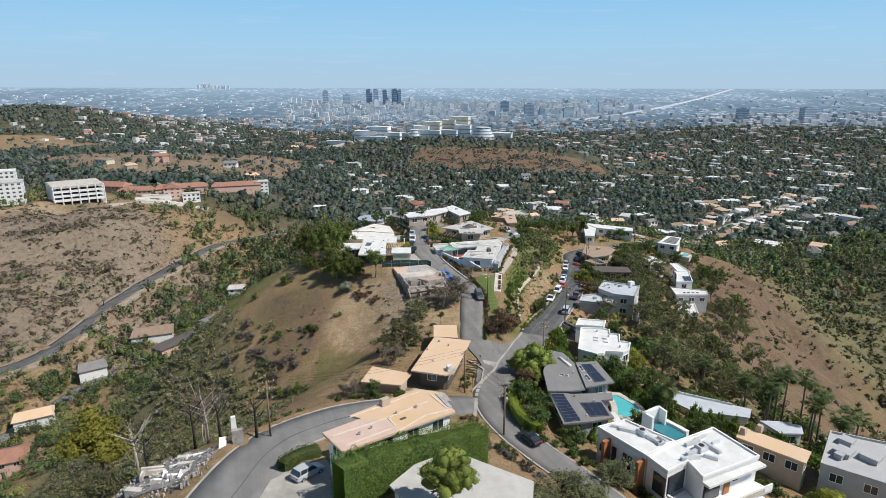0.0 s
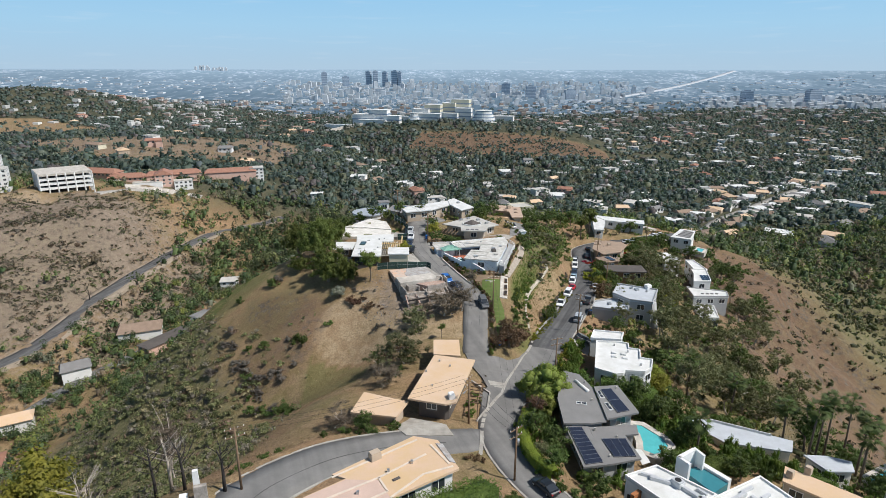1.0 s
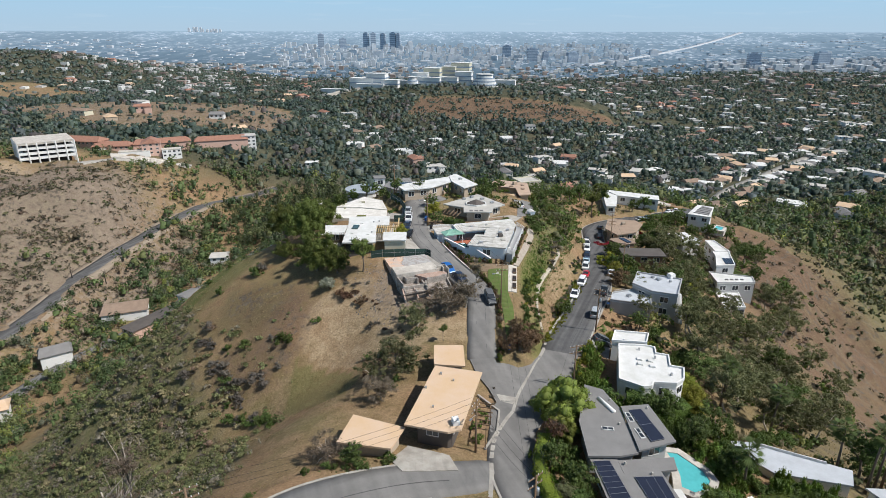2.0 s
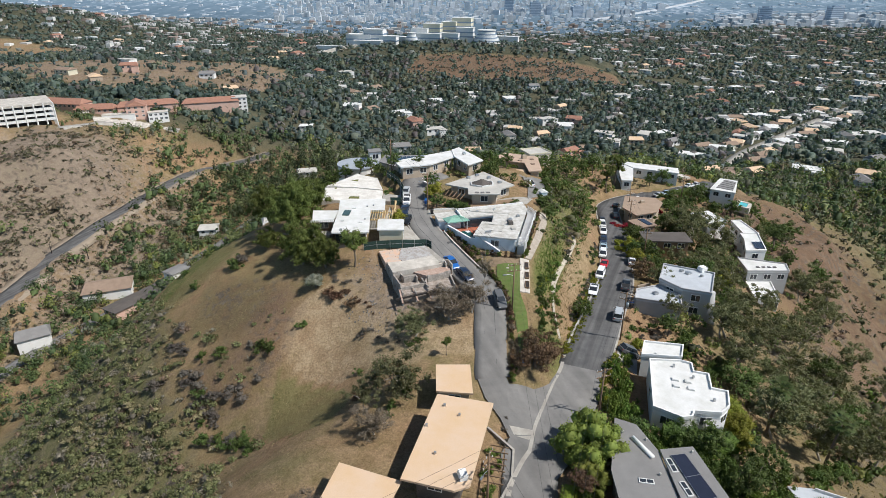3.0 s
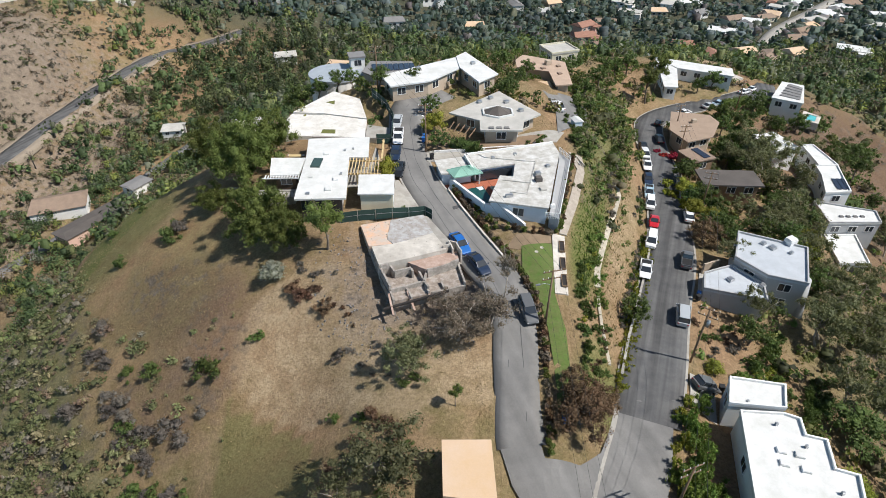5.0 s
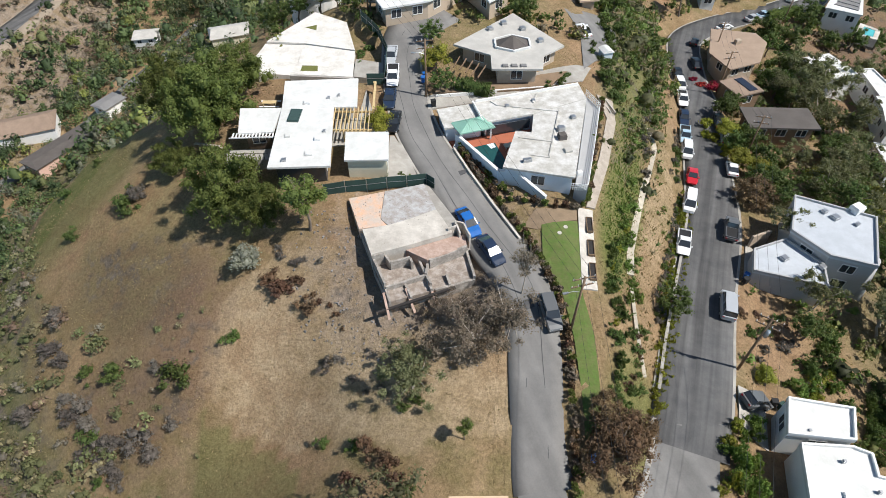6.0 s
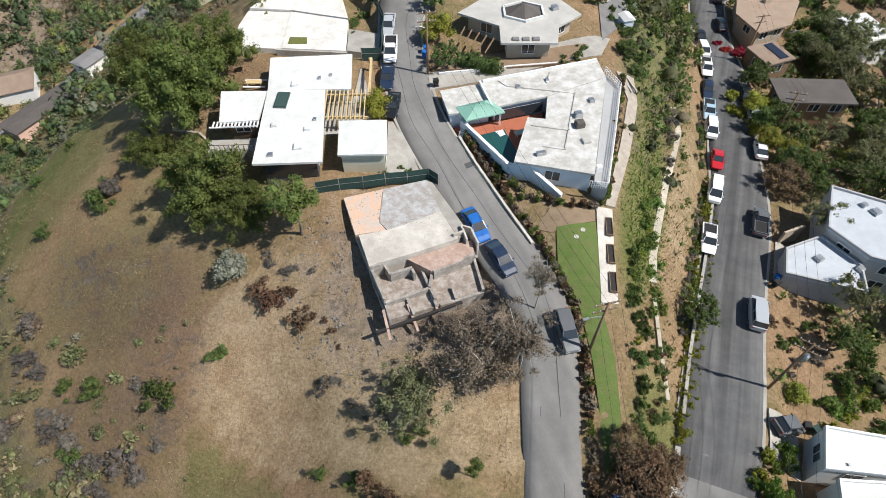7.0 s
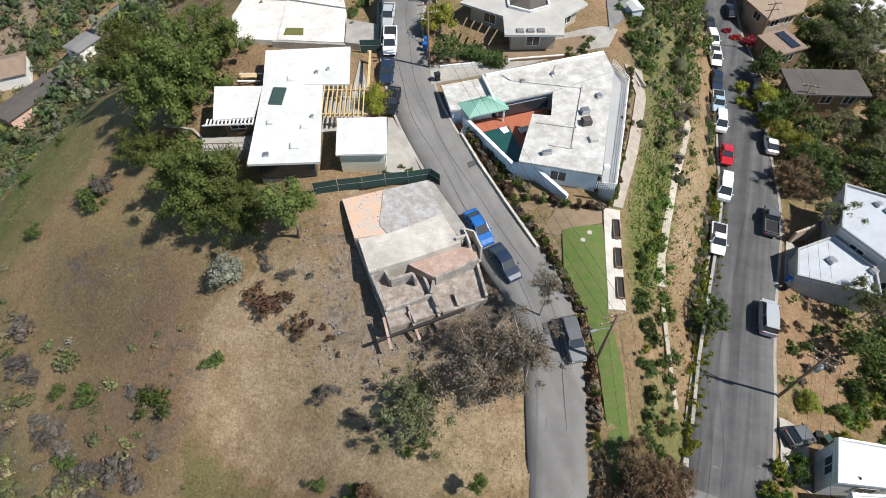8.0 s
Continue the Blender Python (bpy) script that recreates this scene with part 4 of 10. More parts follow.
# ---- houses ----


def wall_windows(owner, a, b, zb, zt, spacing=3.2, w=1.7, h=1.35, mat=WHITE_WALL, door=False):
    """A row of framed windows on the wall from a to b (outside on the right hand)."""
    a, b = Vector(a), Vector(b)
    run = (b - a).length
    if run < 2.4 or zt - zb < 2.2:
        return
    d = (b - a) / run
    out = Vector((d.y, -d.x))
    storeys = max(1, int((zt - zb + 0.4) / 3.0))
    count = max(1, int(run / spacing))
    for s in range(storeys):
        sill = zt - (s + 1) * 2.9 + 0.95
        for k in range(count):
            c = a + d * run * (k + 0.5) / count
            ww = min(w, run / count - 0.5)
            frame_ = Shape()
            p = [c + d * q + out * r for q in (-ww / 2 - 0.08, ww / 2 + 0.08) for r in (-0.1, 0.07)]
            outer = [tuple(p[0]), tuple(p[1]), tuple(p[3]), tuple(p[2])]
            for z0, z1 in ((sill - 0.1, sill), (sill + h, sill + h + 0.1)):
                frame_.prism(outer, z0, z1)
            for q in (-ww / 2 - 0.04, 0, ww / 2 + 0.04):
                e = c + d * q
                frame_.prism([tuple(e + d * i * 0.04 + out * r) for i, r in ((-1, -0.1), (1, -0.1), (1, 0.06), (-1, 0.06))], sill, sill + h)
            win = part("window", frame_, mat, owner)
            pane = Shape().prism([tuple(c + d * i * ww / 2 + out * r) for i, r in ((-1, -0.1), (1, -0.1), (1, 0.03), (-1, 0.03))], sill, sill + h)
            part("pane", pane, GLASS, win)


def block(owner, poly, top, base=None, wall=WHITE_WALL, roof=WHITE_ROOF, over=0.5, thick=0.3, parapet=0.0, windows=True, spacing=3.2, wall_name="wall", roof_label="", drop=None):
    """Walls under a flat roof over a plan polygon; the roof's edge is that polygon. drop: heights taken off the roof's corners, for a slope."""
    MASKS.append(inset(poly, -0.5))
    n = len(poly)
    if sum(poly[i][0] * poly[(i + 1) % n][1] - poly[(i + 1) % n][0] * poly[i][1] for i in range(n)) < 0:
        poly = poly[::-1]
        drop = drop[::-1] if drop else None
    low = min(ground(x, y) for x, y in poly) - 1.0 if base is None else base
    drop = list(drop) if drop else [0.0] * n
    inner = inset(poly, over)
    part(wall_name, Shape().prism(inner, low, [top - thick - k + 0.02 for k in drop]), wall, owner)
    slab = Shape().prism(poly, [top - thick - k for k in drop], [top - k for k in drop])
    r = part("roof", slab, roof, owner, roof_label)
    if parapet:
        ins = inset(poly, 0.22)
        ring = [(*p, top - k + e) for e in (-0.02, parapet) for q in (poly, ins) for p, k in zip(q, drop)]
        rim = Shape().add(ring, [f for i in range(n) for j in [(i + 1) % n] for f in ((i, j, 2 * n + j, 2 * n + i), (n + j, n + i, 3 * n + i, 3 * n + j), (2 * n + i, 2 * n + j, 3 * n + j, 3 * n + i), (n + i, n + j, j, i))])
        part("parapet", rim, wall, r)
    if windows:
        for i in range(n):
            a, b = inner[i], inner[(i + 1) % n]
            g = max(ground(*a), ground(*b), low)
            wall_windows(owner, a, b, g, top - thick - max(drop), spacing)
    return r


def roof_box(owner, x, y, z, sx, sy, sz, mat=METAL, name="roof_vent", turn=0.0):
    c, s = math.cos(radians(turn)), math.sin(radians(turn))
    q = [(x + i * sx / 2 * c - j * sy / 2 * s, y + i * sx / 2 * s + j * sy / 2 * c) for i, j in ((-1, -1), (1, -1), (1, 1), (-1, 1))]
    s2 = Shape().prism(q, z - 0.05, z + sz * 0.8)
    s2.prism(inset(q, 0.06 * min(sx, sy)), z + sz * 0.78, z + sz)
    return part(name, s2, mat, owner)


def rect(cx, cy, w, d, turn=0.0):
    c, s = math.cos(radians(turn)), math.sin(radians(turn))
    return [(cx + i * w / 2 * c - j * d / 2 * s, cy + i * w / 2 * s + j * d / 2 * c) for i, j in ((-1, -1), (1, -1), (1, 1), (-1, 1))]


def house(name, x, y, label, category="house", group=""):
    """A house's Empty stands at the world's origin height of its ground; parts are laid in world places."""
    ob = new(name)
    ob.matrix_basis = pose(0, 0, 0)
    return tagged(ob, label, category, group)


# white flat-roofed house on the knoll
ha = house("flat_roof_house", -26, 190, "white flat-roofed house with three joined wings beside the crest street")
block(ha, [(-31.2, 200.1), (-20.2, 200.8), (-19.7, 193.2), (-30.4, 193.1)], 11.0, roof=WHITE_ROOF, over=0.7)
block(ha, [(-36.4, 193.05), (-30.45, 193.09), (-30.6, 187.4), (-35.3, 187.0)], 10.9, roof=WHITE_ROOF, over=0.8, wall=WOOD)
block(ha, [(-30.4, 193.06), (-23.0, 193.1), (-21.9, 179.9), (-29.9, 179.6)], 11.02, roof=WHITE_ROOF, over=0.8, wall=DARK_ROOF)
gar = house("garage", -17.5, 184, "small cream garage with a flat white roof beside the street", "garage")
block(gar, [(-20.6, 186.8), (-14.8, 186.9), (-14.5, 180.9), (-20.2, 180.8)], 11.2, wall=CREAM_WALL, over=0.35, thick=0.25, windows=False)
# pool house
hp = house("pool_house", 5, 190, "white angular house wrapped round a red-decked pool court")
block(hp, [(-8.3, 194.4), (-3.0, 195.8), (-1.6, 190.5), (-7.2, 189.7)], 9.7, roof=WORN_ROOF, over=0.3, wall=BLUE_WALL, spacing=7.5)
block(hp, [(-2.95, 195.8), (13.5, 200.5), (14.0, 196.6), (5.6, 192.7), (-1.55, 190.6)], 10.0, roof=WORN_ROOF, over=0.3, wall=BLUE_WALL, spacing=7.5)
block(hp, [(5.65, 192.6), (14.0, 196.5), (9.4, 178.5), (0.3, 180.7), (2.7, 188.6), (4.9, 188.2)], 10.02, roof=WORN_ROOF, over=0.3, wall=BLUE_WALL, spacing=7.5)
# hexagonal-roofed house
hh = house("hexagon_house", 4, 208, "pale grey house with a low many-sided gravel roof")
HEX = [(0.1, 201.6), (7.9, 201.5), (8.6, 205.6), (12.2, 208.6), (5.0, 220), (-5.6, 209.2), (0.2, 205.8)]
block(hh, HEX, 12.0, roof=PALE_ROOF, over=1.0, wall=BEIGE_WALL)
# long white house
hw = house("angled_white_house", -4, 230, "long low house with a white angled flat roof")
block(hw, [(-17.4, 218.5), (-19.9, 224.6), (-3.6, 236.0), (-3.0, 229.0), (-9.4, 221.5)], 13.6, roof=WHITE_ROOF, over=0.6, wall=BEIGE_WALL)
block(hw, [(-3.55, 236.0), (-1.3, 239), (5.2, 225.1), (0.8, 220.4), (-2.95, 229.0)], 13.8, roof=WHITE_ROOF, over=0.6, wall=BEIGE_WALL)
ht = house("terracotta_roof_house", 18, 242, "house with a pale terracotta roof at the end of a court")
block(ht, [(11.9, 249.7), (14.2, 253.5), (24.2, 248.2), (23.4, 233.6), (19.4, 232.8), (19.2, 241.6), (11.7, 244.5)], 8.2, roof=CLAY_ROOF, over=0.8, wall=BEIGE_WALL)
hb = house("beige_block_house", 30, 276, "small beige cube house below the crest")
block(hb, rect(28, 276, 9, 8, 20), 2.5, roof=PALE_ROOF, over=0.2, wall=CREAM_WALL, parapet=0.4)
# tan-roofed houses at the junction
h1 = house("tan_roof_house", -5, 124, "long low house with a flat tan gravel roof at the junction")
# dark brown wall colour imitates the shade under the deep eave
block(h1, [(-7.0, 132.6), (0.8, 130.6), (-3.1, 115.9), (-5.0, 115.2), (-11.3, 117.0)], 6.2, roof=TAN_ROOF, over=1.5, wall=DARK_ROOF)
block(h1, [(-19.1, 120.5), (-11.2, 117.5), (-12.9, 112.9), (-20.6, 114.3)], 5.3, roof=TAN_ROOF, over=0.7, wall=BEIGE_WALL)
block(h1, [(-7.3, 140.4), (-2.0, 140.4), (-1.9, 133.4), (-7.2, 134.0)], 5.6, roof=TAN_ROOF, over=0.5, wall=BEIGE_WALL)
h2 = house("pink_roof_house", -12, 86, "wide house with a pinkish tan rolled roof behind a tall hedge")
block(h2, [(-20.9, 82.1), (-17.6, 78.0), (-3.5, 87.3), (-6.0, 92.6), (-9.1, 93.4), (-18.0, 86.2), (-16.3, 85.5)], 15.4, roof=PINK_ROOF, over=0.6)
part("roof_felt", Shape().prism([(-20.8, 82.1), (-17.6, 78.1), (-11.0, 82.4), (-12.6, 85.2), (-16.2, 85.3)], 15.38, 15.43), material("pink_felt", (0.60, 0.44, 0.365), 0.9, 0.12, 2.0, 9, 0.1), h2, "pinkish rolled roofing felt")
h3 = house("grey_flat_roof_house", 0, 80, "low house with a flat pale grey roof under a round tree")
block(h3, [(-11.6, 74.9), (-8.8, 78.8), (-4.1, 81.8), (5.7, 75.6), (5.0, 71.5), (-9.0, 71.5)], 13.0, roof=PALE_ROOF, over=0.5)
hs = house("solar_roof_house", 20, 115, "grey-roofed house with dark solar panels and a turquoise pool")
block(hs, [(17.6, 129.6), (20.2, 128.2), (21.6, 123.2), (21.3, 113.0), (18.6, 112.4), (14.2, 112.4), (14.6, 120.0)], 4.5, roof=GREY_ROOF, over=0.6, wall=GREY_WALL)
block(hs, [(21.7, 123.2), (26.1, 123.7), (27.2, 115.0), (21.4, 113.1)], 4.85, roof=GREY_ROOF, over=0.9, wall=GREY_WALL)
block(hs, [(18.3, 112.3), (26.2, 112.9), (25.8, 110.5), (23.5, 110.2), (18.4, 109.6)], 3.85, roof=GREY_ROOF, over=0.7, wall=GREY_WALL)
block(hs, [(14.5, 112.3), (18.2, 112.3), (18.3, 109.5), (23.4, 110.1), (24.2, 104.2), (19.4, 102.9), (15.1, 102.2)], 4.0, roof=GREY_ROOF, over=0.7, wall=GREY_WALL)
part("terrace_awning", Shape().prism([(24.4, 108.4), (25.6, 108.2), (26.0, 105.2), (24.6, 104.6)], 2.5, 2.6), WHITE_ROOF, hs, "white awning over the terrace")
hq = house("white_roof_villa", 32, 142, "white villa with a bright stepped flat roof below the street")
block(hq, [(27.1, 147.4), (28.8, 151.5), (35.3, 150.2), (33.7, 146.6)], 2.4, parapet=0.35, over=0.12, spacing=7.5)
block(hq, [(24.9, 134.6), (28.2, 146.6), (33.3, 146.2), (34.9, 145.4), (34.4, 143.2), (36.5, 142.5), (35.5, 138.9), (37.7, 138.1), (36.4, 134.7), (34.5, 133.1), (30.7, 133.5), (30.0, 132.4), (28.4, 132.1)], 2.1, parapet=0.35, over=0.12, spacing=7.5)
hg = house("grey_stucco_house", 44, 178, "pale grey stucco house with a white flat roof and parapets")
block(hg, [(43.8, 184.5), (53.5, 179.8), (49.0, 170.6), (43.6, 172.6), (40.4, 177.4)], 1.2, roof=COOL_ROOF, wall=GREY_WALL, parapet=0.35, over=0.12, spacing=7.5)
block(hg, [(35.1, 175.4), (40.3, 177.3), (43.5, 172.5), (42.4, 168.6), (33.6, 171.5)], -0.4, roof=COOL_ROOF, wall=GREY_WALL, parapet=0.35, over=0.12, spacing=7.5)
hm = house("terraced_white_house", 80, 212, "terraced white modern house stepping down the spur")
block(hm, [(84.2, 226.8), (85.3, 237.9), (88.4, 237.9), (89, 227)], -9.6, parapet=0.3, over=0.12)
block(hm, [(78.4, 213.5), (81.6, 221.4), (82.5, 226), (88, 226), (86.3, 220.4), (84.5, 214)], -9.0, parapet=0.3, over=0.12)
block(hm, [(74.7, 204.0), (75.8, 212.5), (87.3, 208.4), (85.9, 204.0)], -10.5, parapet=0.3, over=0.12, wall=GREY_WALL)
block(hm, [(72.7, 194.1), (74.7, 203.9), (81.5, 203.9), (78.8, 194.0)], -13.5, parapet=0.3, over=0.12)
hz = house("striped_roof_house", 98, 270, "white house with striped skylights in its flat roof")
block(hz, [(90.1, 265.9), (99.2, 278.5), (104.4, 275.1), (97.4, 261.5)], -8.5, over=0.3)
hn = house("brown_roof_house", 56, 238, "house with a broad brown shingle roof above the street")
block(hn, [(53.5, 246.8), (62.8, 244.6), (63.7, 240.2), (59.1, 232.1), (51.9, 229.3), (49.7, 236.1)], -4.4, roof=SHINGLE_ROOF, over=0.8, wall=BEIGE_WALL)
hd = house("dark_roof_house", 54, 210, "dark shingled house half hidden by trees")
block(hd, rect(54, 210.5, 12.5, 6.5, -3), -3.2, roof=DARK_ROOF, over=0.8, wall=WOOD)
hf = house("long_white_house", 72, 278, "long white flat-roofed house where the street ends")
block(hf, [(63, 291.5), (83.7, 281), (81.7, 274.5), (66.8, 281.5)], -5.4, over=0.4)
block(hf, [(58.2, 267), (62.9, 291.4), (66.7, 281.4), (62.1, 266.4)], -5.6, over=0.4)
hx = house("white_modern_house", 31, 92, "white cubic modern house with a roof pool and orange timber panels")
block(hx, [(19.2, 96.7), (24.2, 98.8), (30.0, 92.9), (24.4, 89.2)], 6.8, parapet=0.3, over=0.12, windows=False)
block(hx, [(24.45, 89.15), (30.05, 92.85), (37.4, 96.6), (40.9, 89.2), (30.6, 84.4), (29.9, 87.9), (26.2, 85.6)], 6.78, parapet=0.3, over=0.12, windows=False)


def on_wall(owner, name, a, b, f0, f1, z0, z1, o0, o1, mat, label=""):
    """A box on the wall from a to b, between two fractions of it and two distances outwards."""
    a, b = Vector(a), Vector(b)
    o = Vector(((b - a).y, -(b - a).x)).normalized()
    q = [tuple(a.lerp(b, u) + o * v) for u, v in ((f0, o0), (f1, o0), (f1, o1), (f0, o1))]
    return part(name, Shape().prism(q, z0, z1), mat, owner, label)


FACE_A, FACE_B, FACE_C = ((19.2, 96.7), (24.4, 89.2)), ((24.4, 89.2), (26.2, 85.6)), ((30.6, 84.4), (40.9, 89.2))
FACE_D = ((26.2, 85.6), (29.9, 87.9))
on_wall(hx, "balcony_slab", *FACE_A, 0.3, 0.93, 2.3, 2.6, -0.1, 1.3, GREY_WALL)
on_wall(hx, "balcony_parapet", *FACE_A, 0.3, 0.93, 2.3, 3.3, 1.3, 1.45, WHITE_WALL)
on_wall(hx, "timber_panel", *FACE_A, 0.24, 0.3, 2.0, 6.2, -0.1, 1.45, ORANGE_WOOD, "orange-brown timber cladding")
on_wall(hx, "timber_panel", *FACE_A, 0.93, 0.985, -1.0, 6.2, -0.1, 1.45, ORANGE_WOOD, "orange-brown timber cladding")
for f0, f1 in ((0.34, 0.42), (0.56, 0.63), (0.66, 0.73), (0.82, 0.87)):
    d_ = on_wall(hx, "glazed_door", *FACE_A, f0, f1, 2.6, 5.2, -0.1, 0.04, CHAR, "black-framed glazed door")
    on_wall(d_, "pane", *FACE_A, f0 + 0.012, f1 - 0.012, 2.75, 5.05, 0.0, 0.055, GLASS)
for face, f0, f1, z0, z1 in ((FACE_A, 0.08, 0.13, 3.2, 4.4), (FACE_A, 0.32, 0.44, 0.2, 1.6), (FACE_B, 0.4, 0.94, 2.4, 5.5), (FACE_D, 0.1, 0.9, 2.8, 5.8), (FACE_C, 0.05, 0.32, 2.7, 5.5), (FACE_C, 0.56, 0.64, 4.3, 5.4), (FACE_C, 0.68, 0.86, 4.6, 5.2), (FACE_C, 0.3, 0.55, -1.4, 1.6), (FACE_C, 0.62, 0.9, -1.4, 1.6)):
    d_ = on_wall(hx, "window", *face, f0, f1, z0, z1, -0.1, 0.05, CHAR, "black-framed window")
    on_wall(d_, "pane", *face, f0 + 0.012, f1 - 0.012, z0 + 0.1, z1 - 0.1, 0.0, 0.065, GLASS)
on_wall(hx, "timber_panel", *FACE_C, 0.4, 0.5, 2.6, 5.4, -0.05, 0.06, ORANGE_WOOD, "orange-brown timber door")
on_wall(hx, "roof_overhang", *FACE_C, 0.0, 1.0, 5.85, 6.2, 0.02, 1.2, WHITE_ROOF)
on_wall(hx, "stone_band", *FACE_C, 0.2, 0.98, 2.62, 3.3, 2.05, 2.25, STONE, "rough stone balcony front")
hy = house("tan_wall_house", 50, 100, "beige house with a flat tan roof")
block(hy, [(44.8, 102.7), (47.1, 106.1), (55.1, 98.5), (52.4, 95.5)], 1.2, roof=TAN_ROOF, wall=BEIGE_WALL, over=0.3)
hv = house("grey_parapet_house", 62, 98, "grey stucco house with stacked flat roofs")
block(hv, [(54.6, 95.4), (61.9, 104.4), (70.6, 100.3), (62, 90)], 1.0, roof=GREY_WALL, wall=GREY_WALL, parapet=0.4, over=0.12)
hu = house("low_shed", 48, 118, "long low building with a flat pale roof", "building")
block(hu, [(40.0, 123.6), (43.1, 123.2), (55.1, 116.9), (53.2, 113.8), (43.2, 116.4), (40.2, 120.6)], -2.0, roof=COOL_ROOF, over=0.3)
on_wall(hu, "roof_rail", (55.1, 116.9), (43.1, 123.2), 0.25, 0.98, -2.0, -1.55, -0.35, -0.2, WHITE_ROOF)
ha = house("white_annexe", 59, 112, "small white building with a flat pale roof", "building")
block(ha, [(55.6, 114.5), (59.4, 114.2), (62.6, 112.7), (61.4, 110.1), (57.2, 110.2)], -3.0, roof=COOL_ROOF, over=0.3)

# ---- plants ----


def mesh_np(name, verts, quads, mat):
    me = bpy.data.meshes.new(name)
    me.vertices.add(len(verts))
    me.vertices.foreach_set("co", np.asarray(verts, np.float32).ravel())
    me.loops.add(quads.size)
    me.loops.foreach_set("vertex_index", quads.astype(np.int32).ravel())
    me.polygons.add(len(quads))
    me.polygons.foreach_set("loop_start", np.arange(0, quads.size, 4, dtype=np.int32))
    me.update(calc_edges=True)
    me.materials.append(mat)
    return me


def leaves(points, outward, size, rng, spread=0.75):
    """A leaf sprig (a bent quad) at each point, facing roughly outward."""
    n = len(points)
    nor = outward + rng.normal(0, spread, (n, 3))
    nor /= np.linalg.norm(nor, axis=1)[:, None] + 1e-9
    a = np.cross(nor, rng.normal(0, 1, (n, 3)))
    a /= np.linalg.norm(a, axis=1)[:, None] + 1e-9
    b = np.cross(nor, a)
    s = np.asarray(size) * rng.uniform(0.6, 1.3, n)
    a, b = a * s[:, None], b * s[:, None] * 0.62
    v = np.stack([points - a, points - b * 0.9 + nor * s[:, None] * 0.15, points + a, points + b * 0.9 + nor * s[:, None] * 0.15], 1)
    return v.reshape(-1, 3), np.arange(4 * n).reshape(n, 4)


RING = np.array([(math.cos(a), math.sin(a)) for a in np.arange(5) * 6.2832 / 5])


def cores(centres, radii, start):
    """Shaded inner masses of leaves: a rough faceted clump at each centre."""
    radii = np.asarray(radii)
    rad = radii if radii.ndim == 2 else np.column_stack([radii, radii, radii])
    lev = [(-0.55, 0.8), (0.3, 0.95), (0.95, 0.2)]
    wob = np.random.default_rng(len(centres)).uniform(0.62, 1.2, (15, len(centres)))
    v = np.stack([centres + np.column_stack([c * w * rad[:, 0], s * w * rad[:, 1], z * rad[:, 2]]) * wob[j][:, None] for j, (z, w, c, s) in enumerate((z, w, c, s) for z, w in lev for c, s in RING)], 1).reshape(-1, 3)
    f = np.array([(5 * k + i, 5 * k + (i + 1) % 5, 5 * k + 5 + (i + 1) % 5, 5 * k + 5 + i) for k in range(2) for i in range(5)])
    q = (np.arange(len(centres))[:, None, None] * 15 + f[None]).reshape(-1, 4) + start
    return v, q


def lumps(centres, rad, start):
    """Cheaper inner masses for far trees: a skewed block with a narrower top."""
    k = len(centres)
    rg = np.random.default_rng(k)
    a = rg.uniform(0, 6.2832, k)
    corner = []
    for z, w in ((-0.6, 0.85), (0.62, 0.72)):
        for q in range(4):
            t, u = a + 1.5708 * q + 0.4 * z, w * rg.uniform(0.75, 1.2, k)
            corner.append(centres + np.column_stack([np.cos(t) * u * rad[:, 0], np.sin(t) * u * rad[:, 1], (z + rg.uniform(-0.2, 0.2, k)) * rad[:, 2]]))
    f = np.array([(0, 1, 5, 4), (1, 2, 6, 5), (2, 3, 7, 6), (3, 0, 4, 7), (4, 5, 6, 7)])
    return np.stack(corner, 1).reshape(-1, 3), (np.arange(k)[:, None, None] * 8 + f[None]).reshape(-1, 4) + start


def crown_points(n, lobes, rng, flat=0.8, lobe=0.42, low=-0.35, reach=(0.25, 0.75)):
    """Points on the lobes of a crown about 1 in radius, with the way outwards."""
    c = rng.normal(0, 1, (lobes, 3))
    c /= np.linalg.norm(c, axis=1)[:, None]
    c *= rng.uniform(*reach, (lobes, 1))
    c[:, 2] = np.maximum(c[:, 2], low) * flat
    r = rng.uniform(0.6, 1.25, lobes) * lobe
    k = rng.integers(0, lobes, n)
    d = rng.normal(0, 1, (n, 3))
    d /= np.linalg.norm(d, axis=1)[:, None]
    d[:, 2] = np.where(d[:, 2] < -0.45, -d[:, 2], d[:, 2])
    p = c[k] + d * (r[k] * rng.uniform(0.5, 1.15, n))[:, None] * np.array([1, 1, 0.85])
    return p, d * 0.8 + np.array([0, 0, 0.35]), c, r


def crown_mesh(name, mat, seed, n, lobes, size, flat=0.8, lobe=0.42, spread=0.7, core=0.68, reach=(0.25, 0.75)):
    rng = np.random.default_rng(seed)
    p, d, c, r = crown_points(n, lobes, rng, flat, lobe, -0.35, reach)
    v, q = leaves(p, d, np.full(n, size), rng, spread)
    if not core:
        return mesh_np(name, v, q, mat), c
    cv, cq = cores(c, r * core, len(v))
    return mesh_np(name, np.vstack([v, cv]), np.vstack([q, cq]), mat), c


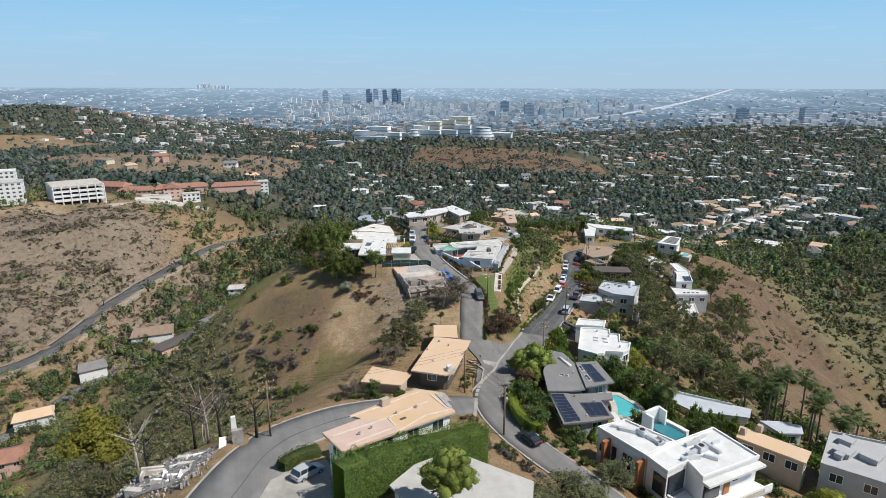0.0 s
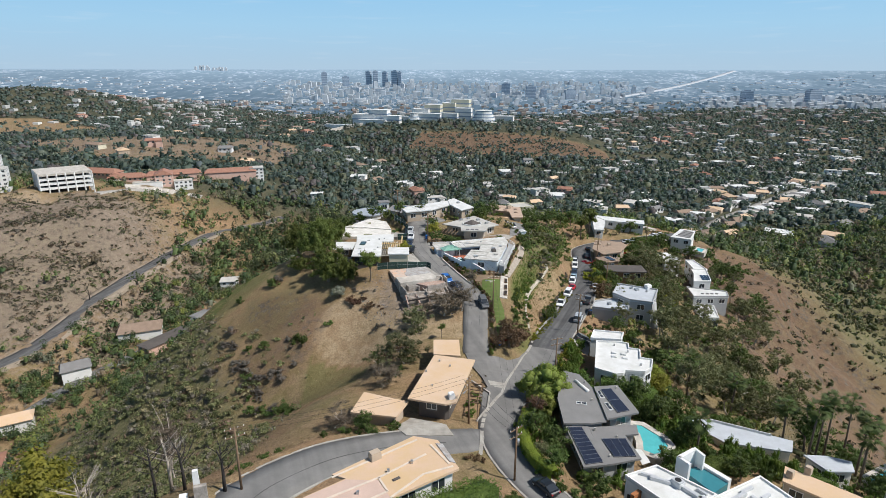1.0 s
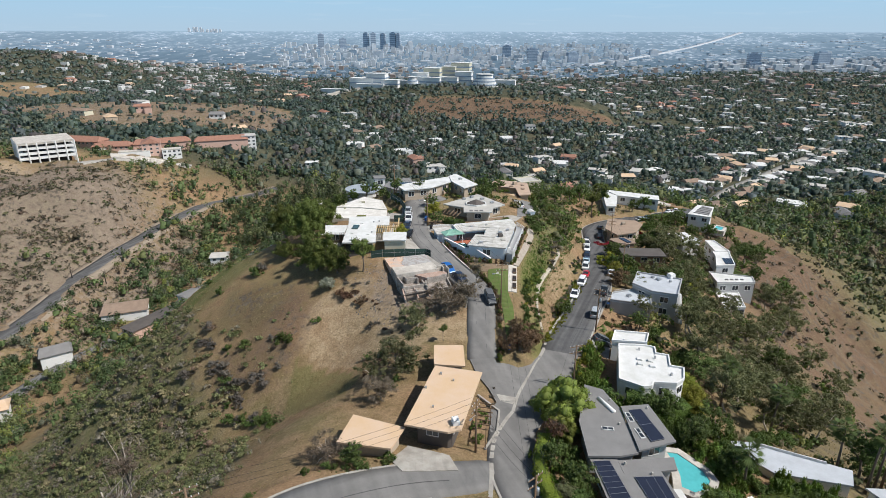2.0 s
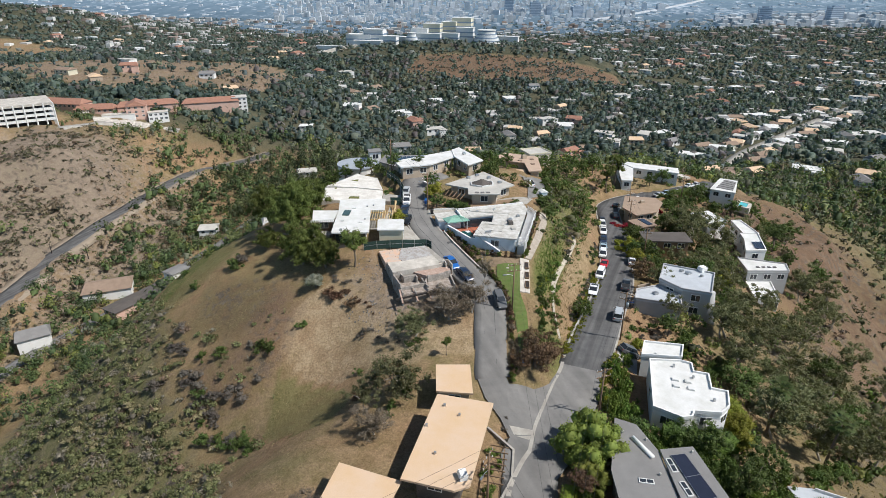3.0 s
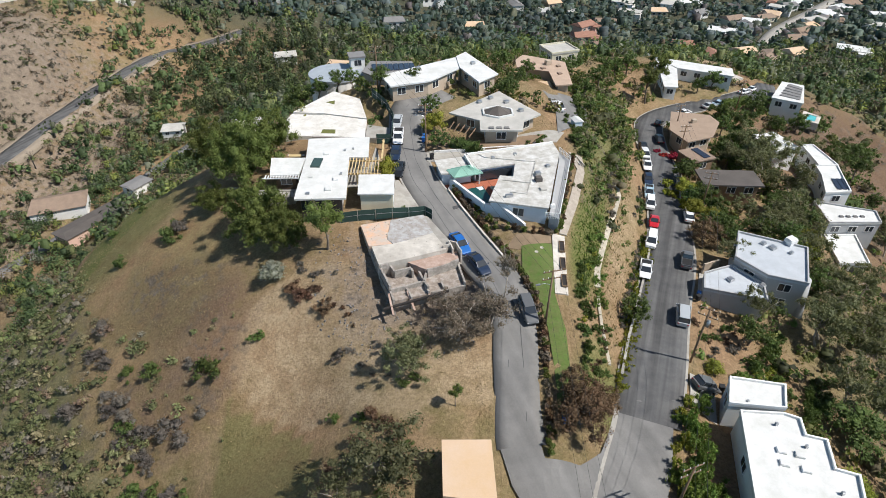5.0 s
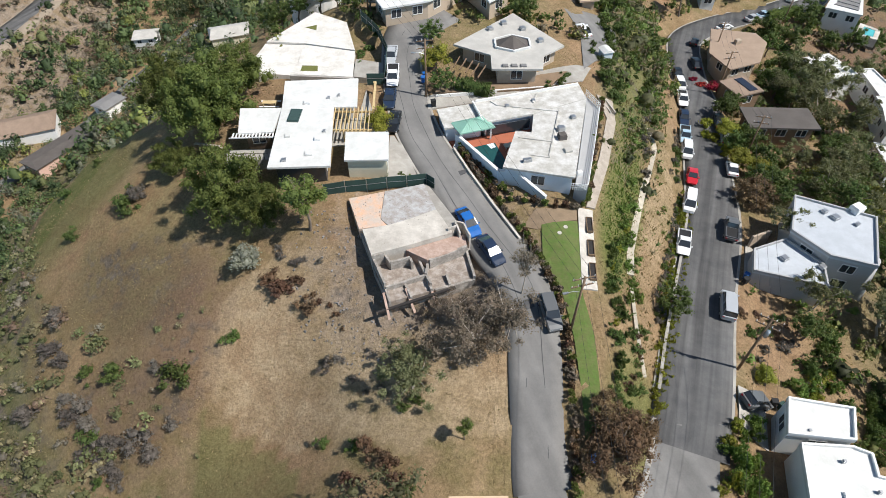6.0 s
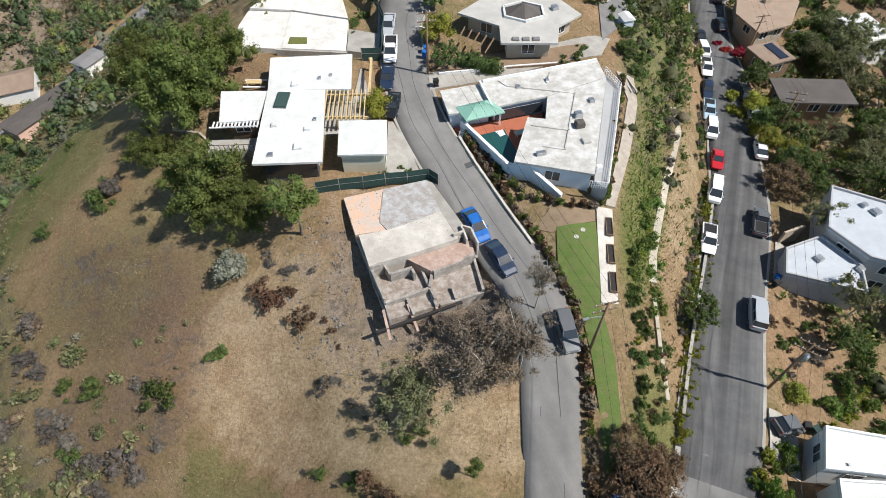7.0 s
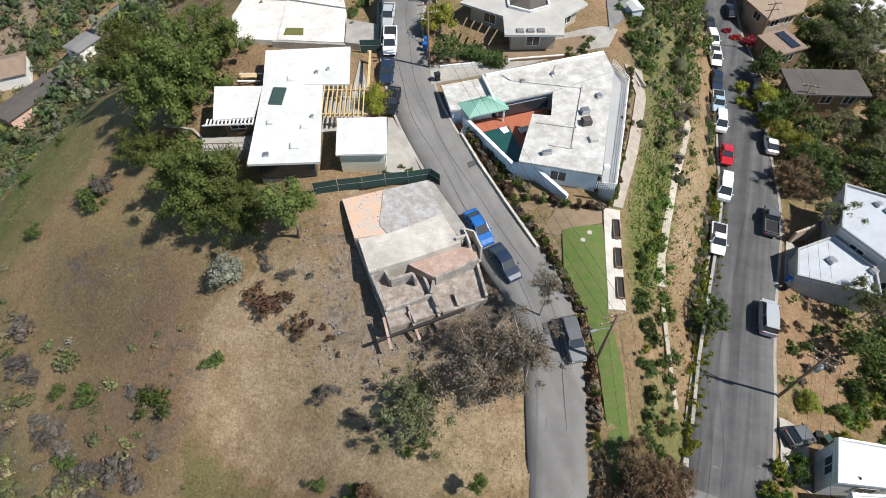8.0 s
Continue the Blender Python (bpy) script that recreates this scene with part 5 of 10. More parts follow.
def trunk_shape(seed, lobes, bend=0.15, lean=0.0, thick=0.07, limbs=9):
    """A trunk of unit height 1 below a crown of radius 1 centred at 1: limbs reach into its lobes."""
    rng = random.Random(seed)
    s = Shape()
    top = Vector((lean + rng.uniform(-bend, bend), rng.uniform(-bend, bend), 0.62))
    mid = top * 0.5 + Vector((rng.uniform(-bend, bend) * 0.6, rng.uniform(-bend, bend) * 0.6, 0))
    s.tube([(0, 0, -0.15), (0, 0, 0.02), mid, top], [thick * 1.35, thick * 1.1, thick * 0.85, thick * 0.7], 7)
    for c in lobes[:limbs]:
        end = Vector((c[0] * 0.9, c[1] * 0.9, 1 + c[2] * 0.9))
        m = top.lerp(end, 0.5) + Vector((rng.uniform(-0.1, 0.1), rng.uniform(-0.1, 0.1), 0.08))
        s.tube([top - Vector((0, 0, 0.05)), m, end], [thick * 0.55, thick * 0.32, thick * 0.1], 5)
    return s


TREE_KINDS = {}


def tree_kind(name, leaf, bark, variants, n, lobes, size, flat, lobe, thick=0.07, lean=0.0, spread=0.7, core=0.68, reach=(0.25, 0.75), limbs=9):
    made = []
    for k in range(variants):
        seed = sum(map(ord, name)) * 7 + k
        me, c = crown_mesh("crown", leaf, seed, n, lobes, size, flat, lobe, spread, core, reach)
        made.append((me, trunk_shape(seed, c, thick=thick, lean=lean, limbs=limbs).mesh("trunk", bark, True)))
    TREE_KINDS[name] = made


tree_kind("oak", OAK, BARK, 3, 15000, 110, 0.024, 0.9, 0.19, 0.07, 0.0, 1.6, 0.55, (0.2, 0.9))
tree_kind("eucalyptus", EUCALYPTUS, PALE_BARK, 5, 3400, 40, 0.034, 1.1, 0.19, 0.042, 0.12, 1.5, 0.5, (0.12, 0.96), 9)
tree_kind("dry_eucalyptus", DRY_LEAF, PALE_BARK, 3, 7000, 60, 0.022, 1.0, 0.17, 0.042, 0.12, 1.2, 0.35, (0.12, 1.0), 22)
tree_kind("garden_tree", GREEN_BUSH, BARK, 4, 2000, 40, 0.045, 0.9, 0.24, 0.07, 0.0, 1.5, 0.55, (0.3, 0.88))
tree_kind("round_tree", ROUND_LEAF, BARK, 2, 13000, 150, 0.026, 0.92, 0.22, 0.07, 0.0, 1.4, 0.85, (0.3, 0.84))
tree_kind("russet_tree", RED_BUSH, BARK, 2, 7000, 60, 0.027, 0.9, 0.2, 0.06, 0.0, 1.5, 0.5, (0.3, 0.88), 14)
tree_kind("yellow_tree", YELLOW_LEAF, BARK, 2, 3600, 22, 0.044, 0.85, 0.36)
tree_kind("silver_tree", SILVER_LEAF, BARK, 1, 1900, 18, 0.06, 0.8, 0.34, 0.06, 0, 1.0)
tree_kind("olive_tree", EUCALYPTUS, BARK, 2, 3600, 26, 0.04, 0.8, 0.3, 0.07, 0.0, 0.8, 0.4)
tree_kind("dark_conifer", OAK, BARK, 2, 3000, 20, 0.05, 1.7, 0.34)


def tree(kind, x, y, r, h, label, rng, category="tree", name="tree", group=""):
    """A tree of crown radius r and height h."""
    crown, trunk = rng.choice(TREE_KINDS[kind])
    r *= 1.15
    z = soil(x, y)
    t = thing(name, x, y, z, label, category, group, rng.uniform(0, 360))
    dome = 0.95 if kind == "oak" else 0.75
    mid = max(h - r * dome, r * 0.55)
    tr = part("trunk", trunk, None, t)
    tr.scale = (r * 0.9, r * 0.9, mid)
    cr = part("crown", crown, None, t)
    cr.location, cr.scale = (0, 0, mid), (r, r, (h - mid) / 0.92)
    return t


PLANTED = [
    ("oak", "oak_tree", "broad dark green oak on the dry knoll", "oaks on the knoll", [(-42.3, 194.5, 6.6, 12.5), (-49.0, 201.6, 5.0, 11), (-36.1, 178.5, 5.6, 10.5), (-30.6, 175.1, 3.4, 7), (-39.0, 203.5, 4.6, 9), (-46, 188, 3.2, 5)]),
    ("dark_conifer", "pine_tree", "slim dark green pine with a bare trunk", "", [(-24.2, 173.1, 2.8, 8), (-5.6, 147.0, 0.9, 3.4), (57.2, 271.9, 3.5, 11), (51.7, 262.0, 3.0, 10)]),
    ("silver_tree", "silver_tree", "pale silvery shrubby tree on bare soil", "", [(-31.9, 170.0, 2.4, 3.2)]),
    ("russet_tree", "russet_tree", "reddish brown tree with thin foliage beside the street", "", [(9.0, 145.3, 4.0, 6), (11.6, 147.4, 2.6, 4.4), (41.2, 189.5, 3.6, 5), (10.8, 118.5, 1.8, 5), (8.6, 149.3, 2.0, 3.8)]),
    ("dry_eucalyptus", "dry_tree", "grey-brown tree with sparse dry foliage", "dry trees", [(-5.1, 156.6, 4.6, 7.5), (-0.9, 158.0, 4.0, 7.5), (-6.5, 160.6, 2.6, 5), (-16.0, 129.8, 3.6, 5), (-21.9, 113.3, 3.0, 4.5), (1.5, 163.5, 2.0, 8), (-52, 116, 3.2, 13), (-46, 104, 2.0, 8)]),
    ("eucalyptus", "eucalyptus_tree", "grey-green eucalyptus with pale limbs", "eucalyptus trees", [(-13.3, 138.4, 4.8, 8), (-18.3, 136.9, 3.0, 6), (-11.0, 152.9, 3.3, 5), (-11.9, 155.7, 2.4, 4), (51.8, 167.2, 5, 10), (56, 162.7, 5, 10), (46.7, 138.5, 5, 10), (50, 164.9, 4, 9), (63.5, 155.5, 5, 9), (41.8, 179.8, 2.6, 7), (40.5, 167.5, 2.8, 7), (96.0, 211.0, 5, 9), (100.8, 207.8, 4.5, 9), (90.6, 204.3, 4, 8), (63.5, 217.4, 5, 9), (71.3, 214.7, 5, 9), (59.5, 198.9, 4.5, 8)]),
    ("eucalyptus", "eucalyptus_tree", "tall grey-green eucalyptus on the slope below the houses", "eucalyptus trees", [(62, 190, 4.6, 9), (66, 203, 5, 9), (56, 193, 4, 8), (70, 227, 5, 9), (94.8, 247.4, 4, 6), (78, 232, 4.5, 8), (67, 168, 5, 10), (70, 158, 4.5, 9), (58, 148, 4.6, 9), (52, 144, 4.5, 9), (74, 148, 5, 9), (64, 138, 4.6, 9), (48, 154, 4.2, 9), (60, 177, 4.2, 9), (84, 188, 4, 8), (92, 196, 4.5, 9), (55, 183, 3.5, 7)]),
    ("garden_tree", "garden_tree", "leafy green garden tree", "garden trees", [(12.0, 109.0, 2.6, 5), (9.6, 112.8, 2.2, 5), (21.6, 166.1, 2.3, 4.5), (-18.0, 111.9, 2.0, 3.6), (46.9, 205.5, 3.6, 6), (43.6, 204, 2.4, 5), (46.4, 216, 2.6, 5), (44.4, 194, 2.4, 5), (45.9, 193.5, 2.6, 5), (-7.5, 201.0, 2.2, 4), (-4.1, 201.1, 1.8, 2.6), (-1.0, 200.0, 1.6, 2.4), (72, 256, 4, 6), (6.7, 221.5, 2.6, 5), (19.0, 205.0, 1.8, 2.6), (48.2, 201, 3.0, 5), (49, 219, 3, 5), (60, 228, 3.5, 6), (66, 236, 3.5, 6), (84, 262, 3.5, 6), (-39, 232, 3, 7), (-35, 231.5, 2.6, 6), (-30.5, 231, 2.4, 6), (-42, 238, 3, 7), (-27, 230, 2, 5), (2, 245, 3, 6), (-9, 243, 3, 6), (9, 256, 3, 6), (26, 256, 3, 6), (28, 246, 2.4, 5), (31, 129, 3, 6), (28, 130.5, 2.4, 5), (22, 131, 2.4, 4)]),
    ("garden_tree", "garden_tree", "dense green tree between the gardens", "garden trees", [(38, 126, 3.2, 6), (33, 121, 2.8, 6), (36, 115, 3, 6), (30, 107, 2.6, 5), (33, 103, 2.4, 5), (11, 103, 2.0, 4), (41, 107, 2.4, 5), (65.5, 109.5, 2.6, 5), (70, 113, 3, 5.5), (76, 121, 3, 5), (67, 119, 2.6, 5), (73, 116, 2.4, 4.5), (64, 124, 3, 6), (-20, 224, 2.4, 6), (-9, 214, 2.2, 4), (-13, 225.5, 2.2, 5), (38, 163, 2.2, 5), (76, 275.5, 3, 6), (105, 262, 3.4, 6), (88, 255, 3, 5), (112, 250, 5, 7), (36, 258, 3, 7), (40, 268, 3.4, 8), (46, 276, 3, 7), (30, 264, 2.6, 6), (52, 284, 3.2, 8), (88, 268, 2.6, 5), (95, 257, 3, 6), (68, 246, 2.6, 6), (70, 271, 2.4, 5), (34, 284, 3, 7), (20, 262, 2.8, 6), (-4, 250, 3, 7), (10, 228, 2.2, 5), (13, 238, 2.2, 5), (26, 224, 2.0, 4), (27, 236, 2.4, 5), (16.5, 99.5, 2.4, 4)]),
    ("round_tree", "round_tree", "round bright green clipped tree", "", [(13.5, 125.9, 4.8, 7.2), (-4.7, 70.0, 3.1, 11.6), (12.0, 119.8, 2.4, 4.2)]),
    ("yellow_tree", "yellow_tree", "yellow-green tree in leaf", "", [(-16.4, 191.5, 2.2, 3.6), (43.0, 199.5, 2.2, 4.2), (44.6, 209.0, 2.3, 4.4), (45.6, 197, 2.4, 4.4), (-60.6, 98, 6.0, 16.5), (-8.6, 206.5, 2.6, 5), (46.9, 209.8, 2.5, 3.5), (53.9, 91.3, 3, 5), (38.6, 134.5, 2.2, 5.6), (39.6, 139, 2.2, 5.4), (37.6, 131.2, 1.8, 4.6), (30, 156.5, 1.5, 2.2)]),
    ("olive_tree", "olive_tree", "grey-green olive tree above the street", "", [(11.5, 80.7, 4, 5), (6.5, 77.6, 3, 4), (9.8, 106.3, 1.8, 3), (15, 82, 3, 4), (20, 88, 3, 4.4), (-55, 88, 3.6, 6)]),
]
rng = random.Random(11)
for kind, name, label, group, spots in PLANTED:
    for x, y, r, h in spots:
        tree(kind, x, y, r, h, label, rng, "tree", name, group)
        MASKS.append(rect(x, y, 0.8, 0.8))

MASKS.append([(38.5, 110), (57, 105), (63, 109), (64, 114), (57, 119.5), (41, 126)])       # yards of the long shed
# eucalyptus grove on the eastern slope, planted without order
grove = 0
while grove < 34:
    x, y = rng.uniform(44, 112), rng.uniform(108, 262)
    edge = 40 + 0.0 * y if y < 190 else 50 + (y - 190) * 0.25
    if x < edge + 6 or x > 78 + (y - 108) * 0.25 or any(inside(inset(p, -1.5), np.array([x]), np.array([y]))[0] for p in MASKS if len(p) > 2 and abs(p[0][0] - x) < 40 and abs(p[0][1] - y) < 40):
        continue
    tree("eucalyptus" if rng.random() < 0.7 else "garden_tree", x, y, rng.uniform(2.4, 4.6), rng.uniform(5, 10), "grey-green tree on the slope below the houses", rng, "tree", "slope_tree", "trees on the eastern slope")
    grove += 1

# trees in the gardens between the lower street and the spur
garden = 0
while garden < 30:
    x, y = rng.uniform(44, 68), rng.uniform(184, 236)
    if x < 42 + (y - 184) * 0.12 or any(inside(inset(q, -1.0), np.array([x]), np.array([y]))[0] for q in MASKS if len(q) > 2 and abs(q[0][0] - x) < 40 and abs(q[0][1] - y) < 40):
        continue
    tree(rng.choice(("garden_tree", "garden_tree", "eucalyptus", "olive_tree", "yellow_tree")), x, y, rng.uniform(2.0, 3.2), rng.uniform(4, 7.5), "leafy tree in a hillside garden", rng, "tree", "garden_tree", "garden trees")
    garden += 1

# bare burnt trees above the slope


def bare_tree(x, y, h, mat, label, seed):
    r = random.Random(seed)
    t = thing("bare_tree", x, y, ground(x, y), label, "tree", "burnt trees")
    s = Shape()
    s.tube([(0, 0, -0.3), (0.05, 0, h * 0.3), (r.uniform(-.2, .2), r.uniform(-.2, .2), h * 0.62), (r.uniform(-.4, .4), r.uniform(-.4, .4), h * 0.85)], [0.26, 0.2, 0.13, 0.07], 7)
    part("trunk", s, mat, t, smooth=True)
    for k in range(11):
        a, z0 = r.uniform(0, 6.28), h * r.uniform(0.35, 0.8)
        l = h * r.uniform(0.15, 0.34)
        e = Vector((math.cos(a) * l * 0.8, math.sin(a) * l * 0.8, z0 + l * 0.75))
        b = Shape().tube([(0, 0, z0), e * 0.5 + Vector((0, 0, z0 * 0.5)) + Vector((0.1, 0, 0)), e], [0.07, 0.045, 0.015], 5)
        for q in range(3):
            a2 = a + r.uniform(-1.2, 1.2)
            f = e + Vector((math.cos(a2), math.sin(a2), 0.9)) * l * 0.4
            b.tube([e * 0.6 + Vector((0, 0, z0 * 0.4)), f], [0.03, 0.01], 4)
        part("branch", b, mat, t)
    return t


for i, (x, y, h, m) in enumerate([(-33.2, 92.6, 7.5, CHAR), (-45, 97.5, 9, CHAR), (-40.6, 97, 8, CHAR), (-51.5, 92, 8.5, PALE_BARK), (-48, 88.5, 7, CHAR), (-43.5, 99, 10, PALE_BARK), (-56, 99, 7, PALE_BARK), (-178, 322, 7, CHAR), (-192, 318, 6, CHAR)]):
    bare_tree(x, y, h, m, "leafless fire-scorched tree on the slope" if m is CHAR else "bare grey tree with fine twigs above the slope", 40 + i)

# shrubs on the open slope
BUSH = {}
for name, leaf, n, size in (("green_shrub", GREEN_BUSH, 620, 0.068), ("grey_shrub", GREY_BUSH, 950, 0.058), ("russet_shrub", RED_BUSH, 560, 0.085), ("bright_shrub", HEDGE, 480, 0.077), ("yellow_shrub", YELLOW_LEAF, 380, 0.1), ("crimson_shrub", RED_FLOWER, 600, 0.09)):
    BUSH[name] = [crown_mesh(name, leaf, 60 + k + n, n, 13, size * 0.95, 0.85, 0.31, 1.5, 0.62, (0.2, 0.8))[0] for k in range(4)]
SHRUB_LABEL = {"green_shrub": "dark green shrub on the dry slope", "grey_shrub": "grey twiggy shrub on the dry slope", "russet_shrub": "reddish dried shrub on bare soil", "bright_shrub": "bright green leafy garden shrub", "yellow_shrub": "yellow-green flowering shrub on the planted bank", "crimson_shrub": "crimson flowering bougainvillea beside the street"}


def shrub(name, x, y, r, h, rng, group="shrubs on the slope"):
    ob = new(name, rng.choice(BUSH[name]))
    if x < -20 and y > 136:
        r, h = r * 1.35, h * 1.35
    ob.matrix_basis = pose(x, y, soil(x, y) + h * 0.28, 0, 0, rng.uniform(0, 360))
    ob.scale = (r, r * rng.uniform(0.85, 1.1), h * 0.72)
    return tagged(ob, SHRUB_LABEL[name], "shrub", group)


for x, y, r, h in [(-52.2, 183.1, 2.3, 2.6), (-69.4, 193.1, 1.3, 1.4), (-61.6, 181.4, 1.4, 1.5), (-65.3, 198.7, 1.0, 1.2), (-42.3, 186.6, 1.2, 1.4), (-33.4, 161.4, 1.2, 1.4), (-39.4, 157.6, 2.1, 2.6), (-12.2, 150.9, 1.2, 1.4), (-10.4, 151.5, 1.1, 1.2), (-17.3, 147.7, 1.2, 1.5), (-52.1, 154.0, 1.4, 1.5), (-49.0, 160.3, 1.6, 1.8), (-53.2, 160.4, 1.3, 1.5), (-40.6, 188.6, 1.4, 2.0), (-21, 149, 1.0, 1.1)]:
    shrub("green_shrub", x, y, r, h, rng)
for x, y, r, h in [(-43.8, 152.5, 2.6, 1.8), (-59.9, 168.7, 2.0, 1.6), (-60.1, 165.0, 1.8, 1.5), (-57.9, 162.9, 1.6, 1.4), (-42.9, 159.5, 1.0, 1.0), (-40.3, 153.8, 1.2, 1.0), (-50.0, 153.1, 1.3, 1.2), (-51.4, 184.6, 1.6, 2.2), (-62, 158, 2, 1.6)]:
    shrub("grey_shrub", x, y, r, h, rng)
for x, y, r, h in [(-13.5, 145.5, 1.6, 2.2), (-15.4, 147, 1.5, 2.0), (-12.4, 143.6, 1.3, 1.8), (-27.5, 166.3, 1.8, 1.5), (-28.6, 167.4, 1.3, 1.2), (-23.9, 163.7, 1.3, 1.2), (-25.6, 166.8, 0.6, 0.6), (-20, 141, 1.2, 1.2), (-17, 144, 1.4, 1.3)]:
    shrub("russet_shrub", x, y, r, h, rng)
for x, y, r, h in [(48.5, 226.5, 2.0, 2.4), (47, 229, 1.6, 2.0), (46.2, 231.5, 1.3, 2), (66.4, 249, 1.6, 2), (8.5, 147, 0.6, 0.8), (-157, 296, 3, 3)]:
    shrub("crimson_shrub", x, y, r, h, rng, "bougainvilleas")

